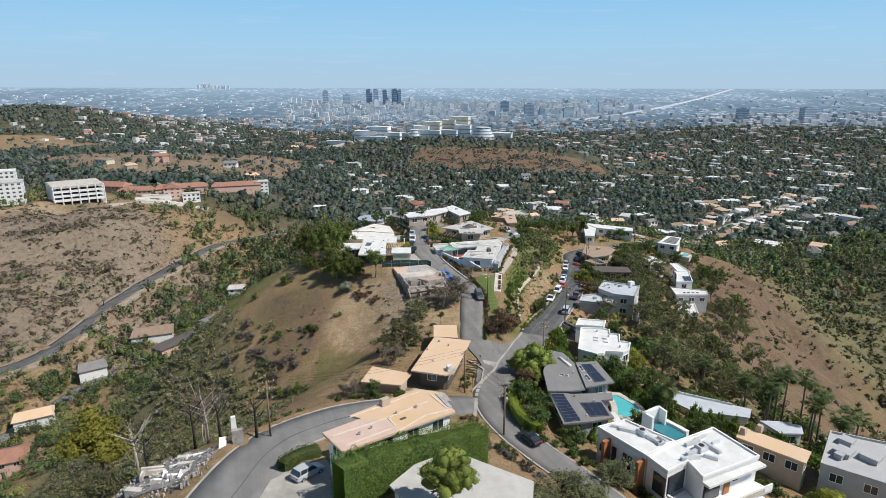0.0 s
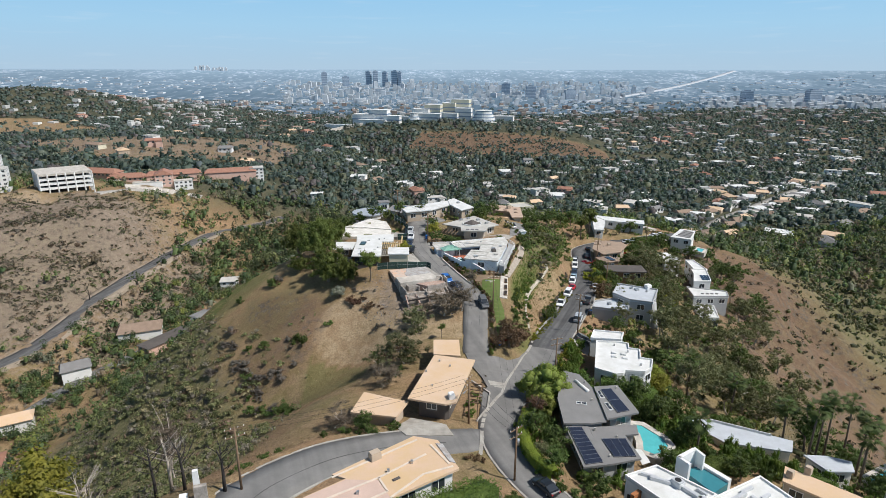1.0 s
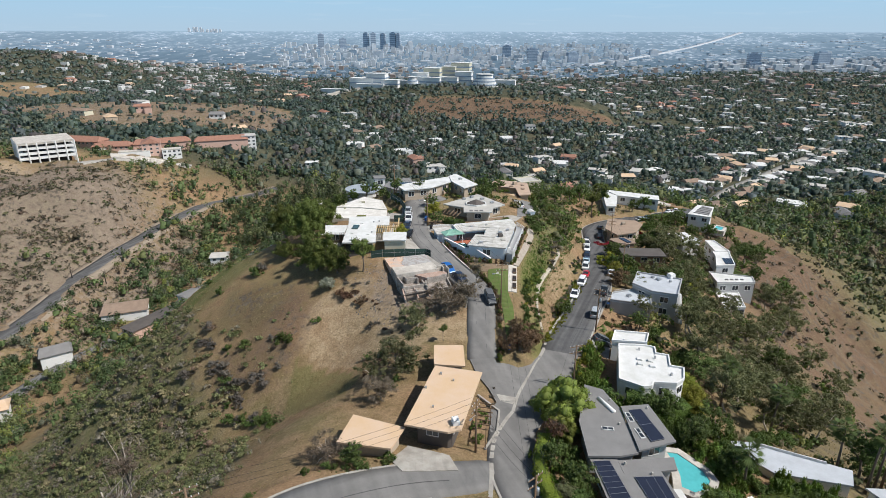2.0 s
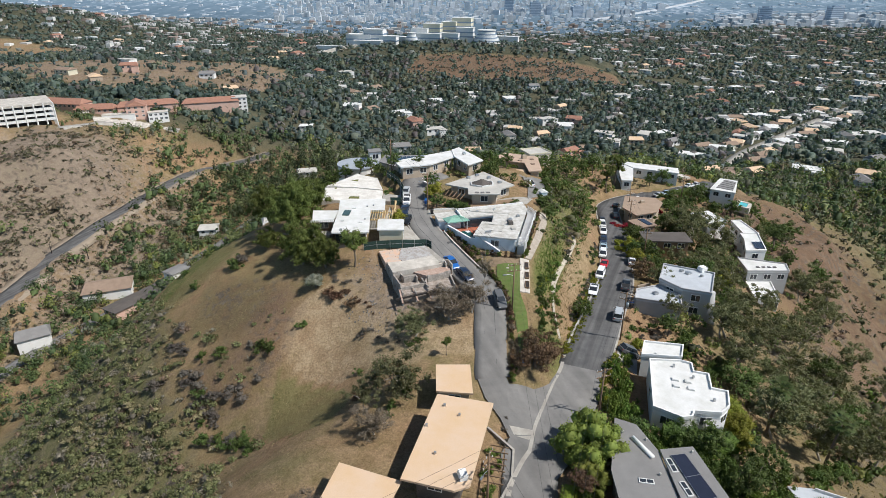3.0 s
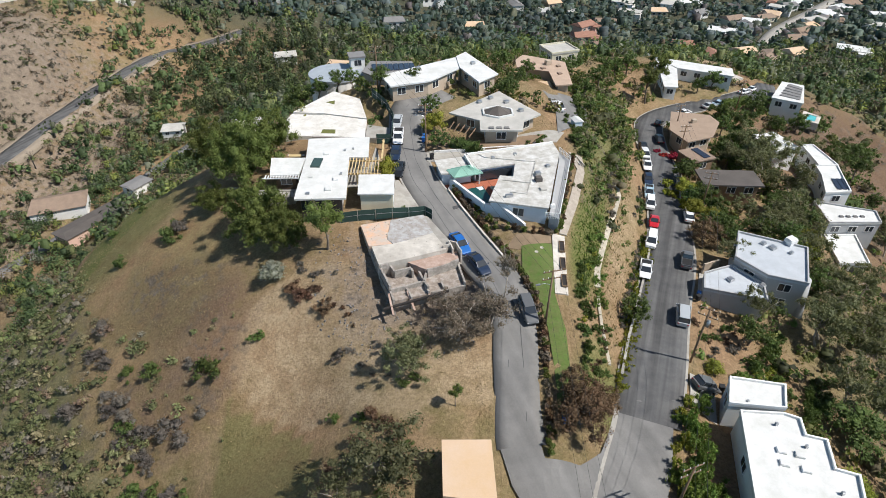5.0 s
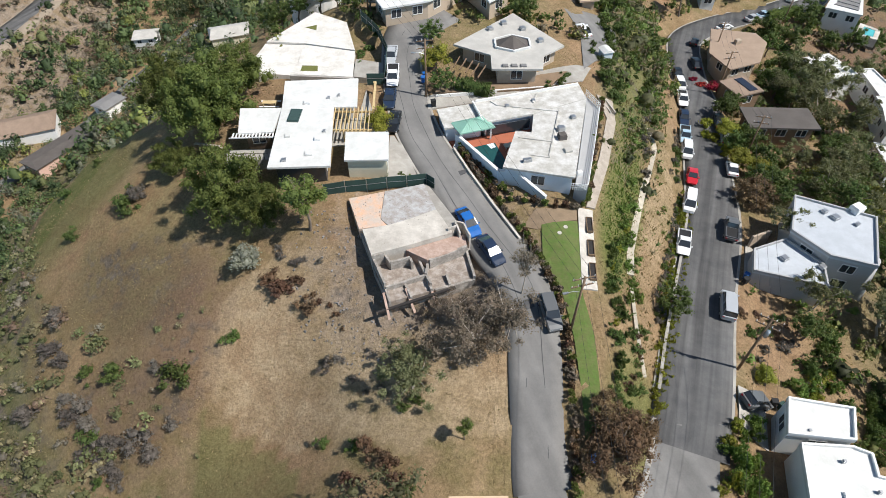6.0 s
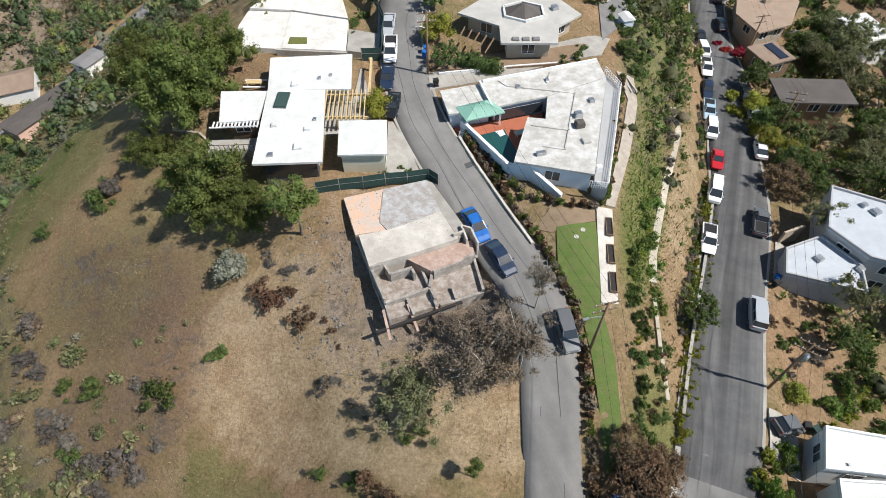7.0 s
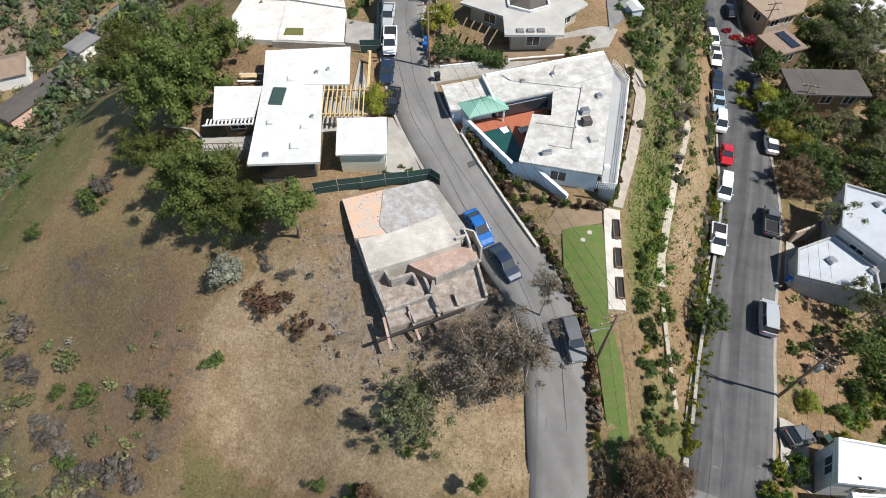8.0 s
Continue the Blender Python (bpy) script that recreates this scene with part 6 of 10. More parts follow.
# planted banks and garden edges: (kind, from, to, count, radius, height)
for kind, x0, y0, x1, y1, n, r, h in [
    ("yellow_shrub", 14.6, 150, 24.2, 175, 54, 0.5, 0.9), ("bright_shrub", 19.5, 135, 24, 149, 26, 1.3, 2.4), ("yellow_shrub", 18.8, 137, 22.4, 149, 8, 1.0, 2.2), ("bright_shrub", 24, 131.5, 37, 130.6, 14, 1.5, 2.6), ("bright_shrub", 17.5, 130, 26, 128.5, 10, 1.4, 2.4), ("yellow_shrub", 12, 160, 17, 178, 6, 0.8, 0.9), ("green_shrub", 13, 152, 15, 160, 8, 0.9, 1.1), ("green_shrub", 19, 200, 26, 240, 24, 1.6, 1.8), ("green_shrub", 15, 160, 19, 186, 7, 0.8, 0.9), ("bright_shrub", 16, 172, 18.5, 184, 6, 0.9, 0.7), ("yellow_shrub", 24.8, 176, 30.4, 189, 26, 0.55, 1.0), ("green_shrub", 21, 190, 33, 222, 14, 1.1, 1.2), ("grey_shrub", 22, 186, 30, 214, 12, 1.2, 1.2), ("green_shrub", 27, 200, 40, 244, 20, 1.8, 2.0),
    ("bright_shrub", 23.5, 131.5, 33, 129, 9, 1.4, 2.2), ("bright_shrub", 18.6, 139, 22.4, 132, 12, 1.3, 2.4), ("bright_shrub", 22.4, 134, 22.6, 147, 12, 1.1, 2.2), ("yellow_shrub", 37.8, 132.4, 39.8, 142, 14, 1.2, 3.4), ("green_shrub", 28.5, 127.5, 34, 124, 10, 1.8, 3.4), ("bright_shrub", 33.4, 122, 34.4, 109, 14, 1.7, 3.2), ("green_shrub", 36, 121, 36.6, 111, 10, 1.8, 3.4), ("bright_shrub", 20.5, 100.8, 31, 106.6, 16, 1.5, 3.0), ("green_shrub", 38, 128, 42, 127, 8, 1.7, 3.0), ("green_shrub", 11.5, 104, 12.4, 122, 16, 1.5, 3.2), ("bright_shrub", 26.5, 103, 33, 109, 9, 1.5, 2.8), ("green_shrub", 29.6, 124, 31.8, 119.4, 8, 1.5, 2.8), ("green_shrub", 40, 108, 45, 112, 7, 1.5, 2.6), ("yellow_shrub", 17.4, 154.2, 31.9, 188.6, 52, 0.42, 0.8), ("grey_shrub", 18.6, 163, 28.4, 186.5, 30, 0.7, 0.7), ("green_shrub", 18.8, 164, 29.6, 189, 30, 0.65, 0.8), ("green_shrub", 29.4, 191, 33.6, 203, 12, 0.9, 1.1), ("grey_shrub", 28.4, 190, 34.6, 208, 14, 0.8, 0.9), ("bright_shrub", 21.4, 168, 30.0, 188, 12, 0.6, 0.8), ("green_shrub", 29.5, 163, 37, 165.5, 8, 0.8, 1.2), ("grey_shrub", 30.5, 159, 39, 164, 9, 0.8, 1.0), ("russet_shrub", 32, 162, 41, 167, 7, 0.6, 0.8), ("green_shrub", 37, 157, 45, 166, 12, 1.4, 2.2), ("bright_shrub", 33, 155.2, 41, 157, 8, 1.1, 1.8), ("green_shrub", 38, 147, 46, 156, 10, 1.5, 2.4), ("bright_shrub", 41.6, 113.2, 50.4, 110.7, 16, 1.5, 4.0), ("bright_shrub", 50.4, 110.7, 57.4, 107.2, 13, 1.5, 3.8), ("green_shrub", 43, 112.0, 56, 107.2, 14, 1.4, 3.6), ("bright_shrub", 22, 135, 24, 146, 8, 1.2, 2.0), ("bright_shrub", 9.2, 117, 8.4, 103, 9, 1.1, 2.0), ("yellow_shrub", 7.8, 118, 7.6, 104, 7, 0.8, 1.4), ("green_shrub", 10.2, 101, 16, 92, 7, 1.3, 2), ("green_shrub", -25.5, 109.5, -12, 113.2, 9, 1.2, 1.6), ("green_shrub", -29.5, 105, -34, 96, 6, 1.0, 1.0), ("russet_shrub", -1.5, 106, 0.5, 104, 3, 0.9, 1.1),
    ("bright_shrub", -1.4, 119, 1.2, 126, 5, 1.1, 1.5), ("grey_shrub", 1.5, 127, 3.4, 134, 5, 0.6, 0.7), ("green_shrub", -6.5, 133, -2, 133.2, 4, 0.8, 1.3), ("yellow_shrub", 32, 152, 40, 158, 7, 1.1, 1.5), ("yellow_shrub", 37, 150, 40, 134, 9, 1.3, 2.2), ("green_shrub", 38, 152, 48, 158, 8, 1.5, 2), ("russet_shrub", 29.5, 166, 33, 166, 3, 0.8, 0.8),
    ("yellow_shrub", 41, 214, 43.5, 200, 7, 1.6, 2.4), ("bright_shrub", 60, 222, 70, 240, 8, 1.8, 2.4), ("bright_shrub", 70, 262, 90, 266, 9, 1.5, 2), ("yellow_shrub", 57, 248, 70, 252, 6, 1.4, 1.8), ("green_shrub", 8, 200, 13, 204, 6, 0.9, 1.2), ("green_shrub", 17, 222, 21, 206, 5, 1.1, 1.4), ("green_shrub", -20.5, 209, -18.5, 226, 8, 0.9, 1.2), ("bright_shrub", 38.4, 113, 39.4, 126, 9, 1.5, 3.0), ("bright_shrub", 14, 102, 24, 103, 6, 1.2, 2.2), ("green_shrub", -1, 98, 6, 92, 9, 1.2, 1.8), ("grey_shrub", 1, 95, 8, 88, 9, 1.2, 1.6), ("russet_shrub", 3, 95, 6, 91, 4, 0.9, 1.1), ("green_shrub", 18, 92, 26, 86, 8, 1.4, 2), ("green_shrub", 44, 96, 52, 92, 8, 1.5, 2.2), ("bright_shrub", 55, 108, 70, 106, 9, 1.6, 2.4), ("green_shrub", 46, 128, 60, 136, 12, 1.8, 2.4), ("crimson_shrub", 74, 112, 82, 108, 5, 1.6, 2), ("grey_shrub", -30, 172, -22, 168, 5, 0.7, 0.6), ("green_shrub", -50, 148, -36, 140, 12, 1.3, 1.3), ("grey_shrub", -56, 160, -42, 144, 12, 1.4, 1.2), ("russet_shrub", -26, 168, -18, 160, 7, 0.5, 0.5), ("grey_shrub", -22, 158, -14, 152, 8, 0.8, 0.8), ("green_shrub", -16, 132, -10, 142, 7, 1.0, 1.2), ("green_shrub", 11.2, 149, 13.4, 172, 26, 1.0, 1.5), ("bright_shrub", 14.6, 163, 17.4, 180, 14, 1.2, 1.3), ("yellow_shrub", 15.6, 151.5, 24.4, 173.5, 60, 0.5, 0.9), ("yellow_shrub", 25.4, 176, 31.6, 191, 26, 0.6, 1.0), ("russet_shrub", 12.6, 152, 15.4, 160, 6, 0.7, 0.8)]:
    for k in range(n):
        f = (k + rng.uniform(0.1, 0.9)) / n
        shrub(kind, x0 + (x1 - x0) * f + rng.gauss(0, r * 0.6), y0 + (y1 - y0) * f + rng.gauss(0, r * 0.6), r * rng.uniform(0.7, 1.3), h * rng.uniform(0.75, 1.25), rng, "planted banks")


def hedge(name, points, w, h, leaf, label, leaf_size=0.10, density=75, top=None):
    """A clipped hedge along a line: a solid core grown over with leaves."""
    rows = smooth_line([(x, y, w) for x, y in points], 1.0)
    l, r = ribbon_edges(rows)
    z = height(rows[:, 0], rows[:, 1])
    rg = np.random.default_rng(len(points) * 13 + int(abs(points[0][0]) * 10))
    n = int(density * len(rows) * (h + w))
    i = rg.integers(0, len(rows) - 1, n)
    f, u, k = rg.random(n), rg.random(n), rg.random(n)
    where = np.where(rg.random(n) < w / (w + 2 * h), 0, 1)
    side = np.where(where == 0, u, np.where(u < 0.5, 0, 1))
    hh = np.where(where == 0, 1.0, k) * h
    a = l[i] * (1 - f)[:, None] + l[i + 1] * f[:, None]
    b = r[i] * (1 - f)[:, None] + r[i + 1] * f[:, None]
    p = a * (1 - side)[:, None] + b * side[:, None]
    zz = z[i] * (1 - f) + z[i + 1] * f
    bulge = np.array([0.18 * h * noise.noise((x * 0.7, y * 0.7, 3)) for x, y in p])
    pts = np.column_stack([p, zz + hh + bulge * (hh / h)]) + rg.normal(0, 0.10, (n, 3))
    out = np.column_stack([(b - a) * np.where(side < 0.5, -1, 1)[:, None] * where[:, None] / w, 1 - where * 0.8])
    v, q = leaves(pts, out, np.full(n, leaf_size), rg, 0.6)
    core = ribbon(np.column_stack([rows[:, :2], np.full(len(rows), w * 0.78)]), h * 0.93, 3, h)
    k0 = len(v)
    verts = np.vstack([v, np.array(core.v)])
    quads = np.vstack([q, np.array(core.f) + k0])
    ob = new(name, mesh_np(name, verts, quads, leaf))
    MASKS.append([tuple(t) for t in l[::3]] + [tuple(t) for t in r[::3][::-1]])
    return tagged(ob, label, "hedge", "hedges")


hedge("hedge", [(-17.6, 74.8), (-14.4, 77.9), (-10.4, 80.6), (-6.2, 83.5), (-1.9, 86.6), (0.4, 88.8)], 3.0, 6.3, HEDGE, "tall clipped green hedge along the pink-roofed house", 0.11, 95)
hedge("hedge", [(33, 105), (38, 108.5), (43, 109.6)], 2.2, 2.6, HEDGE, "green hedge behind the modern house")
hedge("hedge", [(41.6, 113.4), (46.0, 112.4), (50.4, 110.9), (54.2, 109.4), (57.2, 107.4)], 1.8, 2.4, GREEN_BUSH, "tall dense green hedge beside the long shed")
hedge("hedge", [(10.6, 100.5), (8.2, 105), (7.6, 112), (9.4, 119)], 1.6, 1.9, LIME_HEDGE, "leafy yellow-green hedge beside the rising street")
hedge("hedge", [(25.3, 131), (31, 129.6), (36.5, 131.5)], 1.8, 3.2, HEDGE, "green hedge between two gardens")
hedge("hedge", [(75, 263), (84, 267)], 2.4, 2, HEDGE, "clipped green hedge beside the bend of the street")
hedge("hedge", [(-26.8, 82.8), (-25.2, 85.6), (-22.8, 87.6)], 1.7, 1.6, GREEN_BUSH, "low green hedge beside the driveway")
hedge("hedge", [(-5.2, 201.6), (-0.2, 199.9)], 1.5, 1.8, GREEN_BUSH, "dark green hedge under the hexagonal roof")

# row of small dark cypresses along the crest street, and round the pool house
CONE = [crown_mesh("dark_shrub", RED_BUSH if k == 2 else DRY_LEAF if k == 1 else OAK, 300 + k, 260, 5, 0.2, 1.0, 0.4, 0.9)[0] for k in range(3)]
row = smooth_line([(4.9, 141.5, 1), (5.6, 149, 1), (6.0, 156, 1), (6.0, 161, 1), (5.2, 165.5, 1), (3.2, 171.2, 1), (0.5, 176.6, 1), (-2.8, 183.0, 1), (-5.0, 187.5, 1)], 0.72)
row2 = smooth_line([(9.6, 176.6, 1), (11.6, 178.4, 1), (13, 184, 1), (14.6, 190, 1), (16.4, 196.4, 1), (17.4, 199.2, 1)], 1.0)
row3 = smooth_line([(1.2, 178.0, 1), (5.8, 176.8, 1), (9.2, 176.4, 1)], 0.9)
row4 = smooth_line([(-4.6, 187.4, 1), (-0.6, 181.2, 1), (1.4, 179.2, 1)], 0.9)
for x, y, _ in np.vstack([row, row2, row3, row4]):
    ob = new("hedge_shrub", rng.choice(CONE))
    s = rng.uniform(0.62, 0.82)
    ob.matrix_basis = pose(x + rng.gauss(0, 0.08), y + rng.gauss(0, 0.08), ground(x, y) + 0.45, 0, 0, rng.uniform(0, 360))
    ob.scale = (s, s, rng.uniform(0.7, 1.0))
    tagged(ob, "small dark brown-green shrub in a planted row", "shrub", "row of shrubs along the street")
    MASKS.append(rect(x, y, 0.6, 0.6))


def palm(x, y, h, rng):
    t = thing("palm_tree", x, y, ground(x, y), "tall fan palm with a slim bare trunk", "tree", "palms")
    lean = rng.uniform(-0.5, 0.5)
    s = Shape().tube([(0, 0, -0.5), (lean * 0.3, 0, h * 0.5), (lean, 0, h)], [0.24, 0.17, 0.15], 7)
    part("trunk", s, BARK, t, smooth=True)
    for k in range(46):
        a, up = rng.uniform(0, 6.283), rng.uniform(-1.1, 1.1)
        l = rng.uniform(1.7, 2.5)
        d = Vector((math.cos(a) * math.cos(up), math.sin(a) * math.cos(up), math.sin(up)))
        side = d.cross(Vector((0, 0, 1))).normalized()
        c = Vector((lean, 0, h))
        m = c + d * l * 0.55
        f = Shape()
        for j in range(7):
            w = (j - 3) / 3
            tip = m + d * l * 0.5 * (1 - 0.35 * w * w) + side * w * l * 0.5 - Vector((0, 0, 0.25 + 0.2 * w * w))
            e = side * 0.17
            f.add([m - e, m + e, tip], [(0, 1, 2)])
        f.add([c - side * 0.03, c + side * 0.03, m + side * 0.03, m - side * 0.03], [(0, 1, 2, 3)])
        part("frond", f, PALM_LEAF, t)


for x, y, h in [(59, 118, 11), (61, 119, 12), (64, 121, 13), (66.5, 116, 12), (56, 121, 9.5), (70, 124, 14), (72, 121, 12), (75, 117, 11), (65, 113, 10), (79, 120, 11), (82, 116, 10), (53, 134, 9), (46, 139, 9), (36.6, 112.6, 7), (68, 110, 10)]:
    palm(x, y, h, rng)


# woods and chaparral, which nobody could count


def clumps(name, xs, ys, radius, tall, per, size, mat, seed, label, core=1, tones=None):
    rg = np.random.default_rng(seed)
    n = len(xs)
    z = surface(xs, ys)
    k = np.repeat(np.arange(n), per)
    lob = rg.normal(0, 1, (n, 5, 3))
    lob /= np.linalg.norm(lob, axis=2)[:, :, None]
    lob *= rg.uniform(0.2, 0.62, (n, 5, 1))
    d = rg.normal(0, 1, (len(k), 3))
    d /= np.linalg.norm(d, axis=1)[:, None]
    d[:, 2] = np.where(d[:, 2] < -0.3, -d[:, 2], d[:, 2])
    p = (lob[k, rg.integers(0, 5, len(k))] + d * 0.5) * np.column_stack([radius[k], radius[k], tall[k] * 0.5])
    p += np.column_stack([xs[k], ys[k], z[k] + tall[k] * 0.45])
    v, q = leaves(p, d + [0, 0, 0.3], size * (radius[k] / radius.mean()), rg, 1.0)
    if core:
        grow = rg.uniform(0.42, 0.68, (n, core)) * (0.66 if per > 20 else 1.0)
        rad = np.stack([radius[:, None] * grow, radius[:, None] * grow, tall[:, None] * grow * 0.6], 2).reshape(-1, 3)
        mid = (np.column_stack([xs, ys, z + tall * 0.42])[:, None] + lob[:, :core] * np.column_stack([radius, radius, tall * 0.5])[:, None] * 0.95).reshape(-1, 3)
        cv, cq = lumps(mid, rad, len(v))
        v, q = np.vstack([v, cv]), np.vstack([q, cq])
    me = mesh_np(name, v, q, mat)
    if tones:
        share = np.array([t[1] for t in tones], float)
        col = np.array([t[0] for t in tones])[rg.choice(len(tones), n, p=share / share.sum())] * rg.uniform(0.75, 1.3, (n, 1))
        tint = np.ones((len(v), 4), np.float32)
        tint[:4 * len(k), :3] = np.repeat(col[k], 4, axis=0)
        tint[4 * len(k):, :3] = np.repeat(col, (len(v) - 4 * len(k)) // n, axis=0) if core else 1
        me.color_attributes.new("tint", "FLOAT_COLOR", "POINT").data.foreach_set("color", tint.ravel())
    return tagged(new(name, me), label, kind="stuff")


def scatter(n, x0, x1, y0, y1, keep, seed, masked=True):
    rg = np.random.default_rng(seed)
    x, y = rg.uniform(x0, x1, n), rg.uniform(y0, y1, n)
    ok = rg.random(n) < keep(x, y)
    x, y = x[ok], y[ok]
    if masked:
        bad = np.zeros(len(x), bool)
        for poly in MASKS:
            bx, by = [c[0] for c in poly], [c[1] for c in poly]
            near = np.nonzero((x > min(bx)) & (x < max(bx)) & (y > min(by)) & (y < max(by)))[0]
            if len(near):
                bad[near] |= inside(poly, x[near], y[near])
        x, y = x[~bad], y[~bad]
    return x, y, rg


def patchy(x, y, scale, lo, hi, z=0.0):
    return np.clip((np.array([noise.fractal((a / scale, b / scale, z), 1.0, 2.0, 3) for a, b in zip(x, y)]) - lo) / (hi - lo), 0, 1)

# ---- paving, walls and fences ----


def pad(name, poly, mat, label, lift=0.16, level=None, kind="structure"):
    MASKS.append(poly)
    if level is None:
        ob = new(name, paving(poly, min(lift, 0.17) if lift < 0.4 else lift).mesh(name, mat))
    else:
        ob = new(name, Shape().prism(poly, level - 1.5, level).mesh(name, mat))
    return tagged(ob, label, kind=kind)


def free_wall(name, points, w, h, mat, label, coping=None, category="wall", level=None):
    """A garden wall along a line, following the ground or with a level top."""
    t = house(name, 0, 0, label, category)
    body, cap = Shape(), Shape()
    for a, b in zip(points, points[1:]):
        a, b = Vector(a), Vector(b)
        s = (b - a).normalized()
        s = Vector((-s.y, s.x)) * w / 2
        za, zb = ground(*a), ground(*b)
        ta, tb = (za + h, zb + h) if level is None else (level, level)
        q = [tuple(a - s), tuple(b - s), tuple(b + s), tuple(a + s)]
        body.prism(q, [za - 0.8, zb - 0.8, zb - 0.8, za - 0.8], [ta, tb, tb, ta])
        s *= 1.35
        q = [tuple(a - s), tuple(b - s), tuple(b + s), tuple(a + s)]
        cap.prism(q, [ta - 0.004, tb - 0.004, tb - 0.004, ta - 0.004], [ta + 0.1, tb + 0.1, tb + 0.1, ta + 0.1])
    part("wall_body", body, mat, t)
    if coping:
        part("coping", cap, coping, t)
    return t


for line, i0, i1, nm in ((UPPER_SOUTH, 4, -6, "kerb_near"), (UPPER_NORTH, 1, -8, "kerb_upper"), (LOWER, 3, -4, "kerb_lower"), (COURT, 6, -2, "kerb_court")):
    for side in (1, -1):
        i0 = 18 if nm == "kerb_upper" and side == 1 else i0
        structure(nm, edge_line(line, i0, i1, side, 0.05, 0.32, 0.035), CONCRETE, "worn concrete kerb beside the street")
# pale gutter strip across the junction, and the centre lines
gut = smooth_line([(5.6, 126.6, 0.5), (6.2, 128.8, 0.5), (7.2, 132.2, 0.5), (9.5, 137.8, 0.5), (11.3, 141.8, 0.55), (13.6, 146.6, 0.6), (14.9, 150.4, 0.5)], 0.8)
structure("gutter", ribbon(gut, 0.118, 3, 0.3), CONCRETE, "pale concrete gutter across the junction")
court_gut = smooth_line([(0.4, 106.8, 0.6), (0.9, 111, 0.6), (1.2, 115, 0.6), (2.2, 120, 0.6), (4.0, 124, 0.6), (5.6, 126.6, 0.6)], 0.8)
structure("gutter", ribbon(court_gut, 0.118, 3, 0.4), CONCRETE, "pale concrete gutter at the mouth of the side street")
pad("driveway_white_villa", [(25.6, 154.5), (29.0, 153.6), (26.9, 147.4), (23.9, 149.8)], CONCRETE, "pale concrete driveway with a parked car", 0.3)
pad("driveway_grey_house", [(33.4, 172.2), (36.2, 178.6), (39.6, 177.4), (36.4, 171.2)], CONCRETE, "concrete driveway before the grey stucco house", 0.3)
pad("driveway_garage", [(-14.9, 181.2), (-10.6, 181.0), (-12.4, 186), (-14.4, 190.0), (-15.0, 190)], CONCRETE, "pale concrete driveway beside the garage", 0.22)
pad("driveway_tan_house", [(-10.8, 117.0), (-4.8, 114.6), (-3.6, 111.6), (-11.2, 110.6), (-13.0, 112.8)], CONCRETE, "pale patterned concrete driveway", 0.22)
pad("driveway_near", [(-27.6, 80.5), (-25, 83.6), (-21.6, 86.4), (-19.8, 83.4), (-17.8, 77.4), (-18.6, 70), (-28.4, 70)], CONCRETE, "concrete forecourt with a parked car", 0.3)
pad("path_pool_house", [(16.6, 200.6), (19.2, 200.2), (18.6, 194.6), (15.6, 185), (12.4, 177), (11.2, 177), (14.4, 186), (17.2, 195)], STONE, "pale gravel path round the pool house", 0.2)
pad("court_terracotta", [(15.6, 207), (17.5, 221), (15.8, 231), (23.0, 231.5), (25.5, 226), (24, 218), (19, 212)], ASPHALT, "grey asphalt forecourt of the terracotta house", 0.35)
pad("driveway_pool_house", [(-9.6, 196.2), (14.8, 203.4), (17, 208), (14.6, 208), (-9.8, 199.6)], CONCRETE, "worn concrete drive behind the pool house", 0.25)
pad("yard_hexagon_house", [(-8.6, 200.2), (9, 201), (12.6, 205.4), (6.4, 204.2), (-7, 203)], material("bare_yard_soil", (0.27, 0.19, 0.125), 0.95, 0.2, 1.5, 8, 0.3), "bare brown planting bed below the hexagonal house", 0.45)
free_wall("garden_wall", [(-8.4, 199.4), (2, 200.9), (8.6, 201.2)], 0.25, 0.5, WHITE_WALL, "low white garden wall below the hexagonal house")
free_wall("garden_wall", [(2.0, 171.6), (-0.8, 176.9), (-3.9, 183.0), (-5.9, 187.4)], 0.3, 0.4, SLAB, "low whitish street wall under the dark shrubs")
free_wall("retaining_wall", [(16.2, 153.6), (19.2, 161), (23.4, 170.4), (27.4, 179.4), (31.6, 190)], 0.35, 0.55, CONCRETE, "low stone retaining wall above the lower street")
free_wall("garden_path_wall", [(15.8, 168.2), (16.6, 172), (18.6, 177.4), (21, 183.5), (23.4, 189), (25.4, 194), (25.8, 199)], 0.9, 0.3, STONE, "crumbling pale stone edging on the planted bank")
free_wall("garden_wall", [(14.9, 155), (14.6, 160), (15.4, 166)], 0.4, 0.4, STONE, "crumbling pale stone edging on the planted bank")
free_wall("garden_wall", [(-44.5, 192.5), (-40, 190.4), (-37.4, 187.6)], 0.3, 0.5, STONE, "low pale wall at the edge of the knoll")
free_wall("kerb_wall", [(0.2, 131.0), (3.4, 126.6), (2.6, 121.5), (0.4, 117)], 0.3, 0.35, CONCRETE, "low curved concrete wall round the corner garden")

structure("lawn", paving([(6.6, 147), (6.8, 152), (6.8, 158), (6.2, 164), (4.6, 169), (4.9, 173.6), (9.6, 174.4), (9.3, 169), (8.5, 164), (9.1, 158), (8.8, 152), (8.2, 147)], 0.13), LAWN, "bright green lawn strip beside the crest street")
MASKS.append([(6.4, 147), (6.4, 160), (5, 167), (5, 174.5), (10.4, 174.5), (9.4, 160), (8.6, 147)])
structure("apron", paving([(3.4, 131.9), (6.8, 131.2), (5.9, 129.0), (3.9, 129.8)], 0.112), CONCRETE, "pale concrete corner of the junction")
